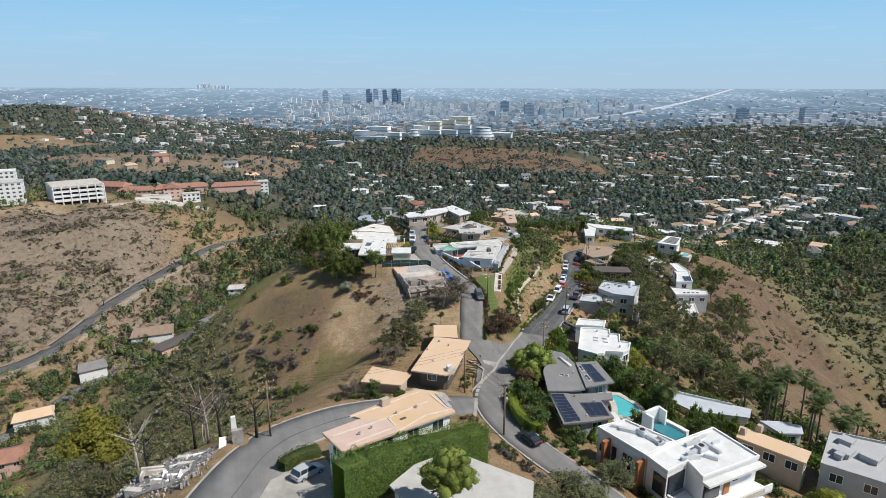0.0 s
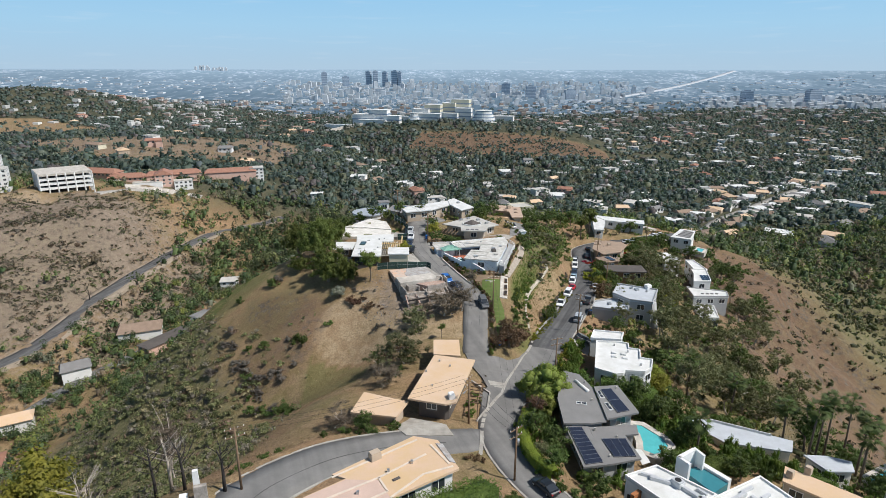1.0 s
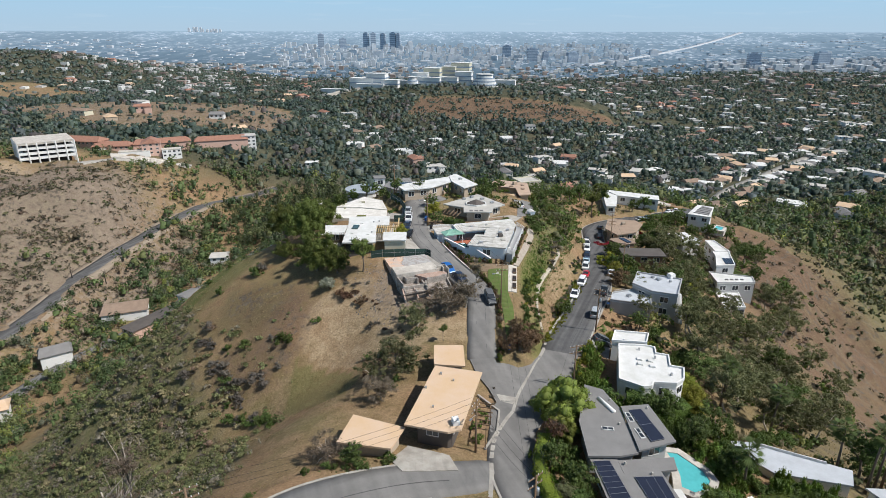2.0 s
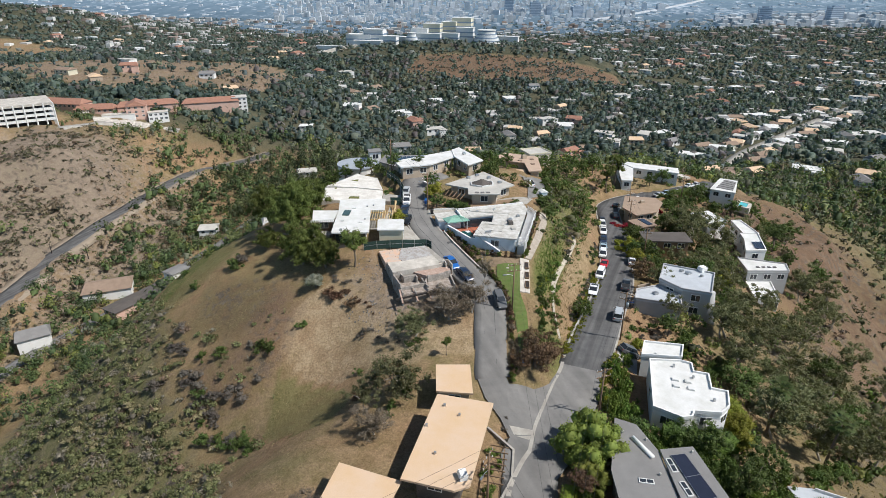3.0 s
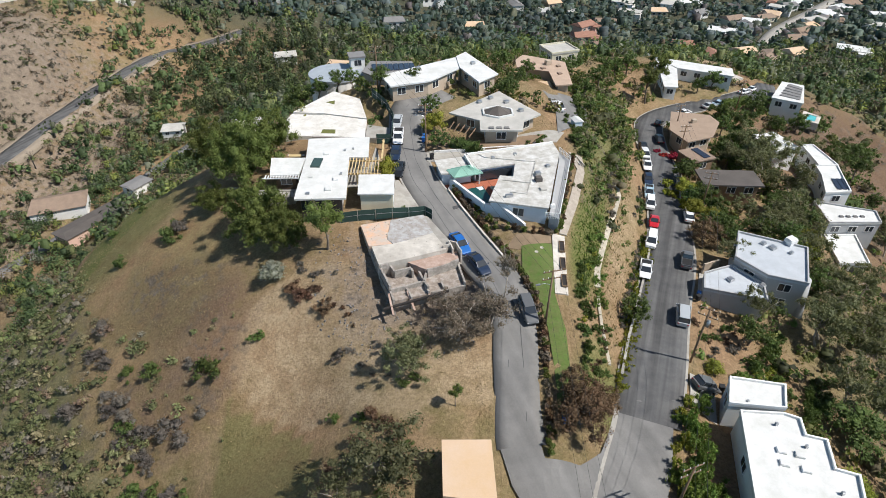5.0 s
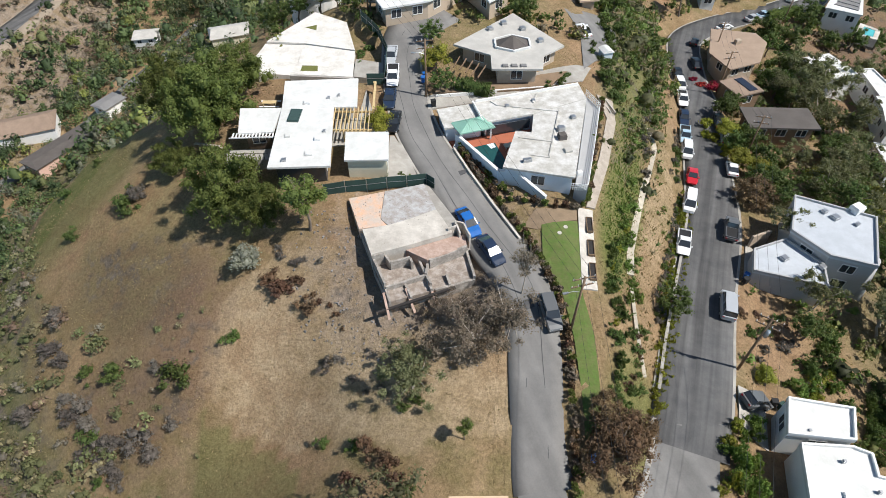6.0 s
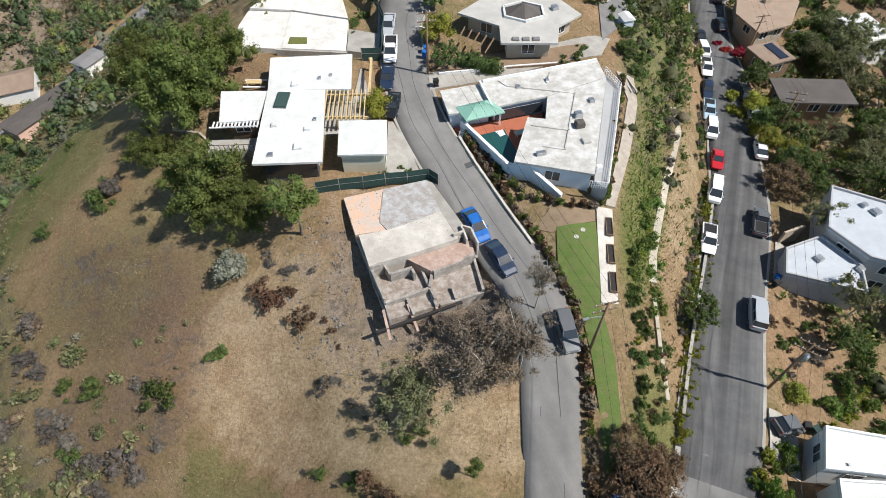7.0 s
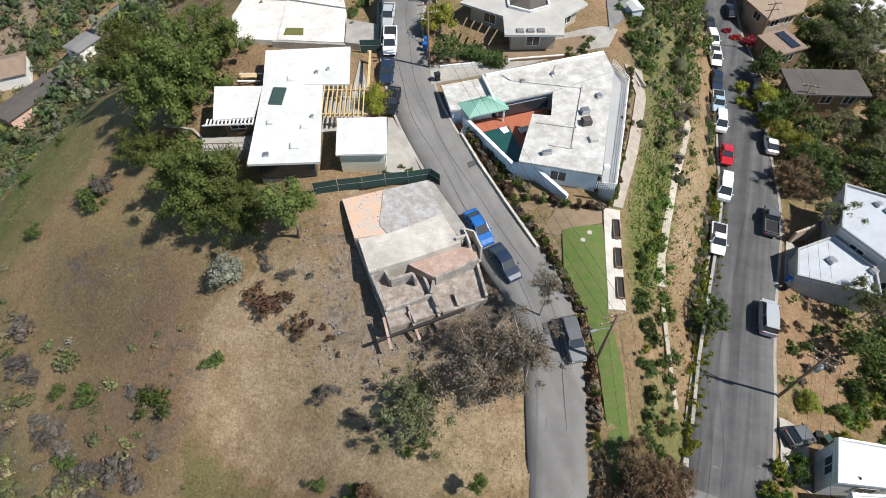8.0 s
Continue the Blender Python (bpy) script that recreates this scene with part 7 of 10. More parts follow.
for off, line in ((-0.9, UPPER_NORTH[2:-6]), (1.0, UPPER_NORTH[6:-6]), (0.4, COURT[4:-8])):
    l_, r_ = ribbon_edges(np.column_stack([line[:, :2], np.full(len(line), 0.0)]), abs(off))
    mid_ = (l_ if off > 0 else r_) + 0.12 * np.sin(np.arange(len(line)) * 0.7)[:, None]
    structure("tar_seam", ribbon(np.column_stack([mid_, np.full(len(mid_), 0.07)]), 0.126 if line[0, 0] > 10 else 0.109, 2, 0.05), TAR, "thin dark tar line sealing a crack in the street")
for q in ([(-5.6, 183.6), (-4.6, 184.1), (-4.2, 182.9), (-5.1, 182.4)], [(1.6, 162.6), (2.6, 162.9), (2.9, 161.6), (1.9, 161.3)]):
    structure("road_patch", paving(q, 0.128 if q[0][0] > 10 else 0.112, 0.6), TAR, "square patch of darker asphalt")

# empty foundation lot
lot = house("foundation_slab", 0, 0, "bare white concrete foundation slab of a vanished house", "slab")
MASKS.append([(-39, 205), (-36, 214), (-30.5, 226.6), (-24, 222.6), (-17, 211), (-16.4, 203)])
for q, z, m in (([(-37.0, 205.8), (-38.4, 211), (-37.6, 215.4), (-31, 214.8), (-31, 205.2)], 8.95, LOT_SLAB), ([(-30.95, 205.2), (-30.95, 214.8), (-22.0, 212.4), (-21.6, 204.4)], 9.1, LOT_SLAB), ([(-37.4, 215.5), (-30.6, 226.4), (-24.4, 222.4), (-22.0, 212.5), (-31, 214.95)], 9.3, LOT_SLAB), ([(-21.5, 204.3), (-21.6, 209.8), (-17.0, 208.4), (-16.8, 203.4)], 9.2, CONCRETE)):
    part("slab", Shape().prism(q, z - 3, z), m, lot)
for q in ([(-31.5, 220.5), (-29.6, 221.4), (-29.4, 219.4)], [(-30.2, 206.2), (-27.4, 206.1), (-27.6, 207.8), (-30.1, 207.9)]):
    part("planting_hole", Shape().prism(q, 8.8, 9.33 if q[0][1] > 210 else 9.13), material("dry_turf", (0.16, 0.17, 0.05), 0.95, 0.3, 0.6, 8, 0.4), lot)
part("kerb_edge", Shape().prism([(-31.6, 205.0), (-21.4, 204.1), (-21.4, 203.7), (-31.6, 204.6)], 8.0, 9.2), CONCRETE, lot)


def panel_fence(points, h, label):
    t = house("fence", 0, 0, label, "fence")
    for a, b in zip(points, points[1:]):
        a, b = Vector(a), Vector(b)
        n = max(1, round((b - a).length / 2.4))
        for k in range(n + 1):
            p = a.lerp(b, k / n)
            z = ground(*p)
            part("post", Shape().tube([(p.x, p.y, z - 0.4), (p.x, p.y, z + h + 0.1)], [0.04, 0.04], 6), METAL, t)
        for k in range(n):
            p, q = a.lerp(b, k / n), a.lerp(b, (k + 1) / n)
            d = (q - p).normalized() * 0.05
            p, q = p + d, q - d
            s = Vector((-d.y, d.x)).normalized() * 0.02
            za, zb = ground(*p), ground(*q)
            part("panel", Shape().prism([tuple(p - s), tuple(q - s), tuple(q + s), tuple(p + s)], [za, zb, zb, za], [za + h, zb + h, zb + h, za + h]), FENCE_GREEN, t)
            part("rail", Shape().beam((p.x, p.y - 0.03, za + h * 0.55), (q.x, q.y - 0.03, zb + h * 0.55), 0.05, 0.05), METAL, t)


panel_fence([(-22.9, 178.2), (-17.4, 178.9), (-9.7, 180.6), (-8.6, 179.8)], 1.9, "dark green cloth construction fence on steel posts")
panel_fence([(-19.2, 202.6), (-16.4, 202.9), (-16.4, 210.6), (-18.2, 216), (-21.6, 221.5)], 1.9, "dark green cloth fence along the empty lot")

# ---- ruined house ----
ruin = house("ruined_house", 0, 0, "roofless burnt-out house foundation with bare slabs and low walls", "ruin")
MASKS.append([(-20.2, 177.2), (-9.6, 180.4), (-4.0, 171), (-3.6, 165), (-13.6, 161), (-18, 170)])
RUIN_TOP = 7.9
part("clay_floor", Shape().prism([(-19.6, 177.1), (-15.1, 178.45), (-15.3, 173.4), (-14.4, 172.2), (-17.8, 171.6)], 4, RUIN_TOP), RED_CLAY, ruin, "orange clay-coloured floor patch")
part("grey_floor", Shape().prism([(-15.05, 178.45), (-10.0, 179.9), (-8.4, 175.0), (-12.4, 173.0), (-14.3, 172.25), (-15.25, 173.4)], 4, RUIN_TOP + 0.02), BLUE_SLAB, ruin, "scorched grey-blue floor slab")
part("white_floor", Shape().prism([(-17.4, 171.5), (-14.35, 172.2), (-12.4, 172.95), (-8.4, 174.95), (-6.4, 170.9), (-12.0, 168.7), (-16.0, 167.3)], 3, RUIN_TOP + 0.05), SLAB, ruin, "pale concrete floor slab")
part("edge_slab", Shape().prism([(-8.35, 175.0), (-9.95, 179.9), (-9.3, 179.6), (-5.6, 172.6), (-6.3, 171.0)], 4, RUIN_TOP - 0.15), CONCRETE, ruin)
part("brown_floor", Shape().prism([(-12.0, 168.6), (-6.4, 170.8), (-4.9, 171.2), (-4.7, 169.2), (-9.4, 167.0)], 3, 7.3), RUST_BROWN, ruin, "reddish brown lower floor")
part("lower_floor", Shape().prism([(-16.0, 167.2), (-12.1, 168.55), (-9.4, 166.9), (-4.8, 169.1), (-3.9, 165.2), (-8.6, 163.6), (-13.8, 161.9)], 1, 5.85), DUSTY_FLOOR, ruin, "dusty grey lower floor")


def ruin_wall(a, b, z0, z1, w=0.32, mat=GREY_BLOCK, z2=None):
    a, b = Vector(a), Vector(b)
    n = max(1, round((b - a).length / 1.3))
    s = (b - a).normalized()
    s = Vector((-s.y, s.x)) * w / 2
    q = Shape()
    rr = random.Random(int(abs(a.x * 31 + b.y * 17)))
    z2 = z1 if z2 is None else z2
    cols = []
    for k in range(n + 1):
        p = a.lerp(b, k / n)
        zt = z1 + (z2 - z1) * k / n + rr.uniform(-0.14, 0.06)
        cols += [(*(p - s), z0), (*(p + s), z0), (*(p + s), zt), (*(p - s), zt)]
    f = [(4 * k + i, 4 * k + (i + 1) % 4, 4 * k + 4 + (i + 1) % 4, 4 * k + 4 + i) for k in range(n) for i in range(4)]
    q.add(cols, f + [(3, 2, 1, 0), (4 * n, 4 * n + 1, 4 * n + 2, 4 * n + 3)])
    part("wall", q, mat, ruin)


for a, b, z0, z1 in [((-17.5, 171.4), (-14.2, 163.6), 1, 7.4), ((-14.2, 163.6), (-9.6, 165.4), 3, 6.7), ((-9.6, 165.4), (-8.9, 163.4), 3, 6.5), ((-9.6, 165.4), (-9.4, 167.0), 4, 6.9), ((-10.4, 167.6), (-9.0, 164.0), 4, 6.8), ((-9.2, 167.0), (-4.7, 169.3), 4, 7.45), ((-4.7, 169.3), (-3.9, 165.2), 4, 6.6), ((-3.9, 165.2), (-8.5, 163.6), 3, 6.2), ((-7.2, 165.6), (-6.8, 164.2), 4, 6.5), ((-14.2, 163.6), (-13.6, 161.6), 2, 6.5), ((-12.0, 164.4), (-11.2, 162.4), 2, 6.4), ((-14.6, 168.2), (-13.8, 166.8), 4, 7.5), ((-13.8, 166.8), (-11.5, 167.6), 4, 7.5), ((-11.5, 167.6), (-11.2, 166.8), 4, 7.3), ((-16.0, 167.3), (-14.6, 167.8), 4, 7.9)]:
    ruin_wall(a, b, z0, z1 - 0.15, 0.28)
for a, b in (((-6.1, 172.6), (-5.0, 172.2)), ((-5.0, 172.2), (-4.3, 170.0)), ((-6.1, 172.6), (-5.5, 170.6)), ((-7.0, 171.2), (-5.8, 171.7))):
    ruin_wall(a, b, 5, 8.3, 0.2, SLAB)
for a, b in (((-15.0, 160.6, 5.6), (-6.2, 163.9, 6.0)), ((-14.4, 162.8, 6.4), (-13.6, 159.9, 5.2)), ((-11.9, 163.6, 6.2), (-10.8, 161.0, 5.0)), ((-9.2, 164.4, 6.2), (-8.4, 162.0, 5.0))):
    part("charred_beam", Shape().beam(a, b, 0.28, 0.3), CHAR if a[0] < -14.9 else RUST_BROWN, ruin)
rr = random.Random(5)
deb = []
for k in range(760):
    x, y = rr.uniform(-26, -2), rr.uniform(154, 180)
    if ground(x, y) > 1:
        on = inside([(-19.6, 177.1), (-10, 179.9), (-6.2, 171), (-16, 167.3)], np.array([x]), np.array([y]))[0]
        deb.append((x, y, RUIN_TOP if on else soil(x, y), rr.uniform(0.05, 0.2) * (0.45 if on else 1)))
stones = Shape()
for x, y, z, s in deb:
    a = rr.uniform(0, 3)
    stones.prism(rect(x, y, s * 2, s * rr.uniform(0.6, 1.6), a * 57), z - 0.1, z + s * 0.7, rect(x, y, s * 1.4, s * 0.8, a * 57 + 8))
tagged(new("rubble", stones.mesh("rubble", RUBBLE)), "scattered broken stones round the ruin", kind="stuff")

# ---- pool court ----
court = house("pool_court", 0, 0, "red tiled pool deck enclosed by a pale blue wall", "terrace")
COURT_POLY = [(-6.6, 189.6), (-1.8, 190.8), (5.4, 192.4), (4.7, 188.5), (2.6, 188.7), (0.4, 181.4), (-0.2, 181.3)]
MASKS.append(COURT_POLY)
part("deck", Shape().prism(COURT_POLY, 4, 7.5), RED_DECK, court, "brick-red tiled deck")
part("pool", Shape().prism([(-3.9, 187.9), (0.0, 189.2), (1.6, 184.0), (0.3, 182.2), (-0.3, 182.3)], 7.0, 7.53), DARK_POOL, court, "dark green swimming pool water")
part("pool_steps", Shape().prism([(-1.2, 188.8), (-0.2, 189.1), (0.1, 188.2), (-0.6, 187.8)], 7.0, 7.56), BLUE_WALL, court)
for k, (a, b, e0, e1) in enumerate([((-5.6, 189.4), (-0.2, 181.3), 9.0, 9.0), ((-0.2, 181.3), (2.2, 180.9), 9.0, 9.0), ((2.2, 180.9), (5.8, 177.4), 9.0, 7.8)]):
    a, b = Vector(a), Vector(b)
    s = (b - a).normalized()
    s = Vector((-s.y, s.x)) * 0.14
    q = [tuple(a - s), tuple(b - s), tuple(b + s), tuple(a + s)]
    w = part("court_wall", Shape().prism(q, 5, [e0, e1, e1, e0]), BLUE_WALL, court, "pale blue rendered wall")
    s *= 1.5
    q = [tuple(a - s), tuple(b - s), tuple(b + s), tuple(a + s)]
    part("coping", Shape().prism(q, [e0 - 0.01, e1 - 0.01, e1 - 0.01, e0 - 0.01], [e0 + 0.1, e1 + 0.1, e1 + 0.1, e0 + 0.1]), WHITE_WALL, w)
lounge = thing("pool_lounger", 2.3, 188.3, 7.5, "pale cushioned lounger on the red deck", "lounger", turn=20)
part("mattress", Shape().prism([(-1.1, -0.4), (1.1, -0.4), (1.1, 0.4), (-1.1, 0.4)], 0.3, 0.5), CREAM_WALL, lounge)
for i, j in itertools.product((-1, 1), (-1, 1)):
    part("leg", Shape().box(i * 0.9 - 0.04, i * 0.9 + 0.04, j * 0.3 - 0.04, j * 0.3 + 0.04, 0, 0.31), WHITE_WALL, lounge)
pav = house("pool_pavilion", 0, 0, "small open pavilion with a ribbed pale green metal roof", "pavilion")
PV = [(-6.3, 190.9), (-1.4, 192.7), (0.0, 189.9), (-5.0, 188.3)]
pc = ((PV[0][0] + PV[3][0]) / 2 * 0.62 + (PV[1][0] + PV[2][0]) / 2 * 0.38, (PV[0][1] + PV[3][1]) / 2 * 0.62 + (PV[1][1] + PV[2][1]) / 2 * 0.38)
pd = ((PV[0][0] + PV[3][0]) / 2 * 0.38 + (PV[1][0] + PV[2][0]) / 2 * 0.62, (PV[0][1] + PV[3][1]) / 2 * 0.38 + (PV[1][1] + PV[2][1]) / 2 * 0.62)
hip = Shape().add([(*p, 9.75) for p in PV] + [(*pc, 10.75), (*pd, 10.75)] + [(*p, 9.55) for p in PV], [(3, 2, 5, 4), (1, 0, 4, 5), (0, 3, 4), (2, 1, 5), (6, 7, 1, 0), (7, 8, 2, 1), (8, 9, 3, 2), (9, 6, 0, 3), (9, 8, 7, 6)])
pr = part("roof", hip, GREEN_ROOF, pav, "pale green ribbed metal roof")
for k in range(14):
    f = (k + 0.5) / 14
    for (a, b), (c, d) in (((PV[3], PV[2]), (pc, pd)), ((PV[0], PV[1]), (pc, pd))):
        p = Vector((a[0] + (b[0] - a[0]) * f, a[1] + (b[1] - a[1]) * f, 9.78))
        q = Vector((c[0] + (d[0] - c[0]) * f, c[1] + (d[1] - c[1]) * f, 10.78))
        part("rib", Shape().beam(p, q, 0.06, 0.06), GREEN_ROOF, pr)
for p in inset(PV, 0.4):
    part("post", Shape().box(p[0] - 0.12, p[0] + 0.12, p[1] - 0.12, p[1] + 0.12, 7.2, 9.6), WHITE_WALL, pav)
# side deck with its railing, and what stands on the roof
part("side_deck", Shape().prism([(14.3, 199.4), (16.0, 195.6), (10.9, 177.2), (9.6, 178.4), (14.1, 196.3)], 5.5, 8.9), GREY_WALL, hp, "grey boarded side deck")
rail = Shape()
pts = [(14.5, 199.2), (15.9, 195.5), (13.4, 186.2), (10.9, 177.3), (8.8, 177.6)]
for a, b in zip(pts, pts[1:]):
    n = 8
    for k in range(n + 1):
        x, y = a[0] + (b[0] - a[0]) * k / n, a[1] + (b[1] - a[1]) * k / n
        rail.box(x - 0.04, x + 0.04, y - 0.04, y + 0.04, 8.8, 9.85)
    for z in (9.2, 9.5, 9.85):
        rail.beam((*a, z), (*b, z), 0.06, 0.05)
part("railing", rail, WHITE_WALL, hp, "white metal railing")
for x, y, z, sx, sy, sz, m in [(9.0, 188.6, 10.0, 1.0, 0.8, 0.7, METAL), (8.9, 186.8, 10.0, 1.1, 1.0, 0.8, DARK_ROOF), (9.3, 184.0, 10.0, 1.0, 0.9, 0.35, PALE_ROOF), (3.6, 181.8, 10.0, 1.2, 0.5, 0.5, METAL), (11.2, 191.6, 10.0, 0.7, 0.7, 0.4, METAL), (10.4, 180.4, 8.9, 0.7, 0.6, 0.6, WHITE_WALL), (6.0, 196.0, 10.0, 0.5, 0.5, 0.3, METAL), (2, 194.6, 9.98, 0.6, 0.6, 0.3, METAL)]:
    roof_box(hp, x, y, z, sx, sy, sz, m, "roof_unit", 12)
seam = Shape()
for a, b in [((0.6, 194.8), (9.4, 193.2)), ((9.4, 193.2), (6.6, 182.6)), ((6.6, 182.6), (4.0, 183.2)), ((-0.4, 195.9), (0.6, 194.8)), ((3.0, 187.0), (7.6, 186.0)), ((6.7, 197.7), (5.9, 195.4))]:
    seam.beam((*a, 10.07), (*b, 10.07), 0.22, 0.16)
part("roof_seam", seam, WORN_ROOF, hp)
edge = Shape()
for a, b in [((-3.0, 195.6), (-1.7, 190.7)), ((-2.6, 195.7), (13.3, 200.3))]:
    edge.beam((*a, 10.15), (*b, 10.15), 0.25, 0.4)
part("parapet", edge, WHITE_WALL, hp)
part("window_band", Shape().prism([(-1.2, 190.45), (5.2, 192.35), (5.2, 192.3), (-1.2, 190.4)], 7.9, 9.4), GLASS, hp)

# ---- white house: pergola, skylight, balcony ----
perg = house("pergola", 0, 0, "pale timber pergola joined to the white house", "pergola")
for k in range(11):
    x = -23.2 + 0.55 * k
    part("rafter", Shape().beam((x, 187.4, 10.75), (x - 0.15, 193.4, 10.75), 0.12, 0.22), LUMBER, perg)
for y in (188.2, 192.6):
    part("beam", Shape().beam((-23.4, y, 10.52), (-17.2, y, 10.52), 0.16, 0.28), LUMBER, perg)
for x, y in itertools.product((-21.2, -17.5), (188.2, 192.6)):
    part("post", Shape().box(x - 0.09, x + 0.09, y - 0.09, y + 0.09, ground(x, y) - 0.3, 10.4), LUMBER, perg)
part("side_frame", Shape().beam((-17.4, 193, 10.5), (-17.6, 200.5, 10.5), 0.3, 0.3).beam((-17.8, 200.4, 8), (-17.8, 200.4, 10.6), 0.3, 0.3), LUMBER, perg)
pad("terrace_pergola", [(-23.0, 187.4), (-17.0, 187.6), (-17.4, 194), (-19.2, 201), (-19.8, 193.6), (-23, 193.4)], CONCRETE, "paved yard under the pergola", 0.2)
roof_box(ha, -28.2, 190.9, 11.0, 1.6, 3.0, 0.28, material("skylight_green_glass", (0.05, 0.085, 0.075), 0.15, 0.1, 1, 4, 0.0, spec=0.7), "skylight", -3)
for x, y, s in [(-27.0, 194.2, 0.9), (-28.4, 186.2, 0.7), (-24.3, 185.5, 0.8), (-25.0, 182.4, 1.0), (-28.0, 181.0, 0.6), (-24.0, 195.4, 0.4), (-22.6, 196.0, 0.35), (-23.6, 187.2, 0.4)]:
    roof_box(ha, x, y, 11.0, s, s, 0.3, WHITE_ROOF if s > 0.6 else METAL, "roof_vent", 5)
part("balcony", Shape().prism([(-37.4, 186.9), (-31.0, 187.2), (-31.2, 184.8), (-37.0, 184.6)], 6.5, 8.2), CONCRETE, ha, "concrete terrace below the white wing")
br = Shape()
for k in range(11):
    x = -37.2 + 0.6 * k
    br.box(x - 0.03, x + 0.03, 184.72, 184.78, 8.2, 9.2)
br.beam((-37.2, 184.75, 9.2), (-31.2, 184.9, 9.2), 0.07, 0.06)
part("railing", br, DARK_ROOF, ha, "dark metal railing")
sl = Shape()
for k in range(13):
    x = -36.0 + 0.45 * k
    sl.beam((x, 187.3, 10.72), (x, 186.3, 10.72), 0.16, 0.14)
sl.beam((-36.4, 186.2, 10.72), (-30.6, 186.5, 10.72), 0.14, 0.14)
part("slatted_eave", sl, WHITE_WALL, ha)
part("window_wall", Shape().prism([(-29.0, 180.38), (-22.8, 180.6), (-22.8, 180.52), (-29.0, 180.3)], 8.2, 10.2), GLASS, ha, "long dark glazed wall")
for x, y, s in [(-15.6, 181.6, 0.6), (-14.9, 181.4, 0.5), (-13.0, 182.0, 0.7), (-12.2, 181.6, 0.6)]:
    shrub("green_shrub", x, y, s, s * 1.6, rng, "yard shrubs")
tb = thing("outdoor_table", -33.6, 198, ground(-33.6, 198) + 0.05, "raw timber picnic table in the side yard", "table")
part("tabletop", Shape().box(-1.1, 1.1, -0.4, 0.4, 0.7, 0.78), LUMBER, tb)
for y in (-0.75, 0.75):
    part("bench", Shape().box(-1.5, 1.5, y - 0.14, y + 0.14, 0.4, 0.47), WHITE_WALL, tb)
for x, y in itertools.product((-0.9, 0.9), (-0.7, 0.7)):
    part("leg", Shape().beam((x, y * 0.4, 0.72), (x, y * 1.1, 0), 0.09, 0.09), LUMBER, tb)
part("garage_door", Shape().prism([(-14.82, 182.0), (-14.78, 182.0), (-14.98, 186.0), (-15.02, 186.0)], 8.3, 10.4), WHITE_WALL, gar, "pale garage door")

# hexagonal roof's raised lantern and rafters
lan = Shape()
cx, cy = 3.9, 209.2
base = [(cx + 3.2 * math.cos(radians(a)), cy + 2.6 * math.sin(radians(a))) for a in (30, 90, 150, 210, 270, 330)]
lan.prism(base, 11.95, 13.3, [(cx + (x - cx) * 0.12, cy + (y - cy) * 0.12) for x, y in base])
part("roof_lantern", lan, DARK_ROOF, hh, "low dark pyramid in the middle of the roof")
rim = Shape()
for k in range(6):
    a, b = base[k], base[(k + 1) % 6]
    rim.beam((*a, 12.15), (*b, 12.15), 0.3, 0.35)
part("lantern_rim", rim, WHITE_ROOF, hh)
for x in (2.2, 3.6, 5.0):
    roof_box(hh, x, 202.4, 12.0, 0.95, 0.75, 0.22, GREY_ROOF, "skylight")
for x, y in ((0.6, 214), (3, 216), (6, 214), (8.5, 210)):
    roof_box(hh, x, y, 12.0, 0.9, 0.9, 0.5, METAL, "roof_unit", 20)
for k in range(5):
    part("rafter_end", Shape().beam((-4.6 + k * 1.0, 206.8 - k * 0.7, 11.2), (-5.6 + k * 0.9, 204.6 - k * 0.8, 10.6), 0.14, 0.22), WOOD, hh)
# round terrace building beyond the long white house
rb = house("round_house", 0, 0, "round pale grey building with a flat blue-grey roof terrace")
oval = [(-32 + 6.6 * math.cos(a / 24 * 6.2832), 240 + 6.2 * math.sin(a / 24 * 6.2832)) for a in range(24)]
part("drum_wall", Shape().prism(inset(oval, 0.3), -2, 8.2), WHITE_WALL, rb)
part("roof", Shape().prism(oval, 8.1, 8.5), material("blue_grey_deck", (0.36, 0.40, 0.44), 0.7, 0.15, 2, 6, 0.05), rb)
block(rb, rect(-27.4, 244, 4, 4, 15), 11.5, roof=GREY_ROOF, over=0.3)
block(rb, [(-25.4, 236), (-24, 243), (-14, 243), (-12, 234), (-18, 229)], 10.2, roof=GREY_ROOF, over=0.3, wall=GREY_WALL)
MASKS.append(inset(oval, -1))
for k in range(8):
    roof_box(rb, -22.6 + k * 1.25, 238.4 + 0.1 * k, 10.2, 1.1, 4.2, 0.18, SOLAR, "solar_panel", 8)

# ---- terrace of planters on the lawn ----
walk_slab = pad("lawn_path", [(10.0, 176.6), (12.0, 176.6), (10.5, 164.0), (8.6, 164.0)], SLAB, "pale concrete path with sunken planters", 0.25)
for k, f in enumerate((0.2, 0.5, 0.8)):
    x, y = 9.55 + 1.4 * f + 0.45, 164.0 + 12.4 * f
    p = thing("planter", x, y, ground(x, y) + 0.22, "long rust-brown planter box with dry plants", "planter", "planters on the path", -6.5)
    bx = Shape()
    for a, b, c, d in ((-0.4, -0.32, -1.3, 1.3), (0.32, 0.4, -1.3, 1.3), (-0.32, 0.32, -1.3, -1.22), (-0.32, 0.32, 1.22, 1.3)):
        bx.box(a, b, c, d, 0, 0.32)
    part("frame", bx, WOOD, p)
    part("soil", Shape().box(-0.33, 0.33, -1.24, 1.24, 0.0, 0.2), CHAR, p)
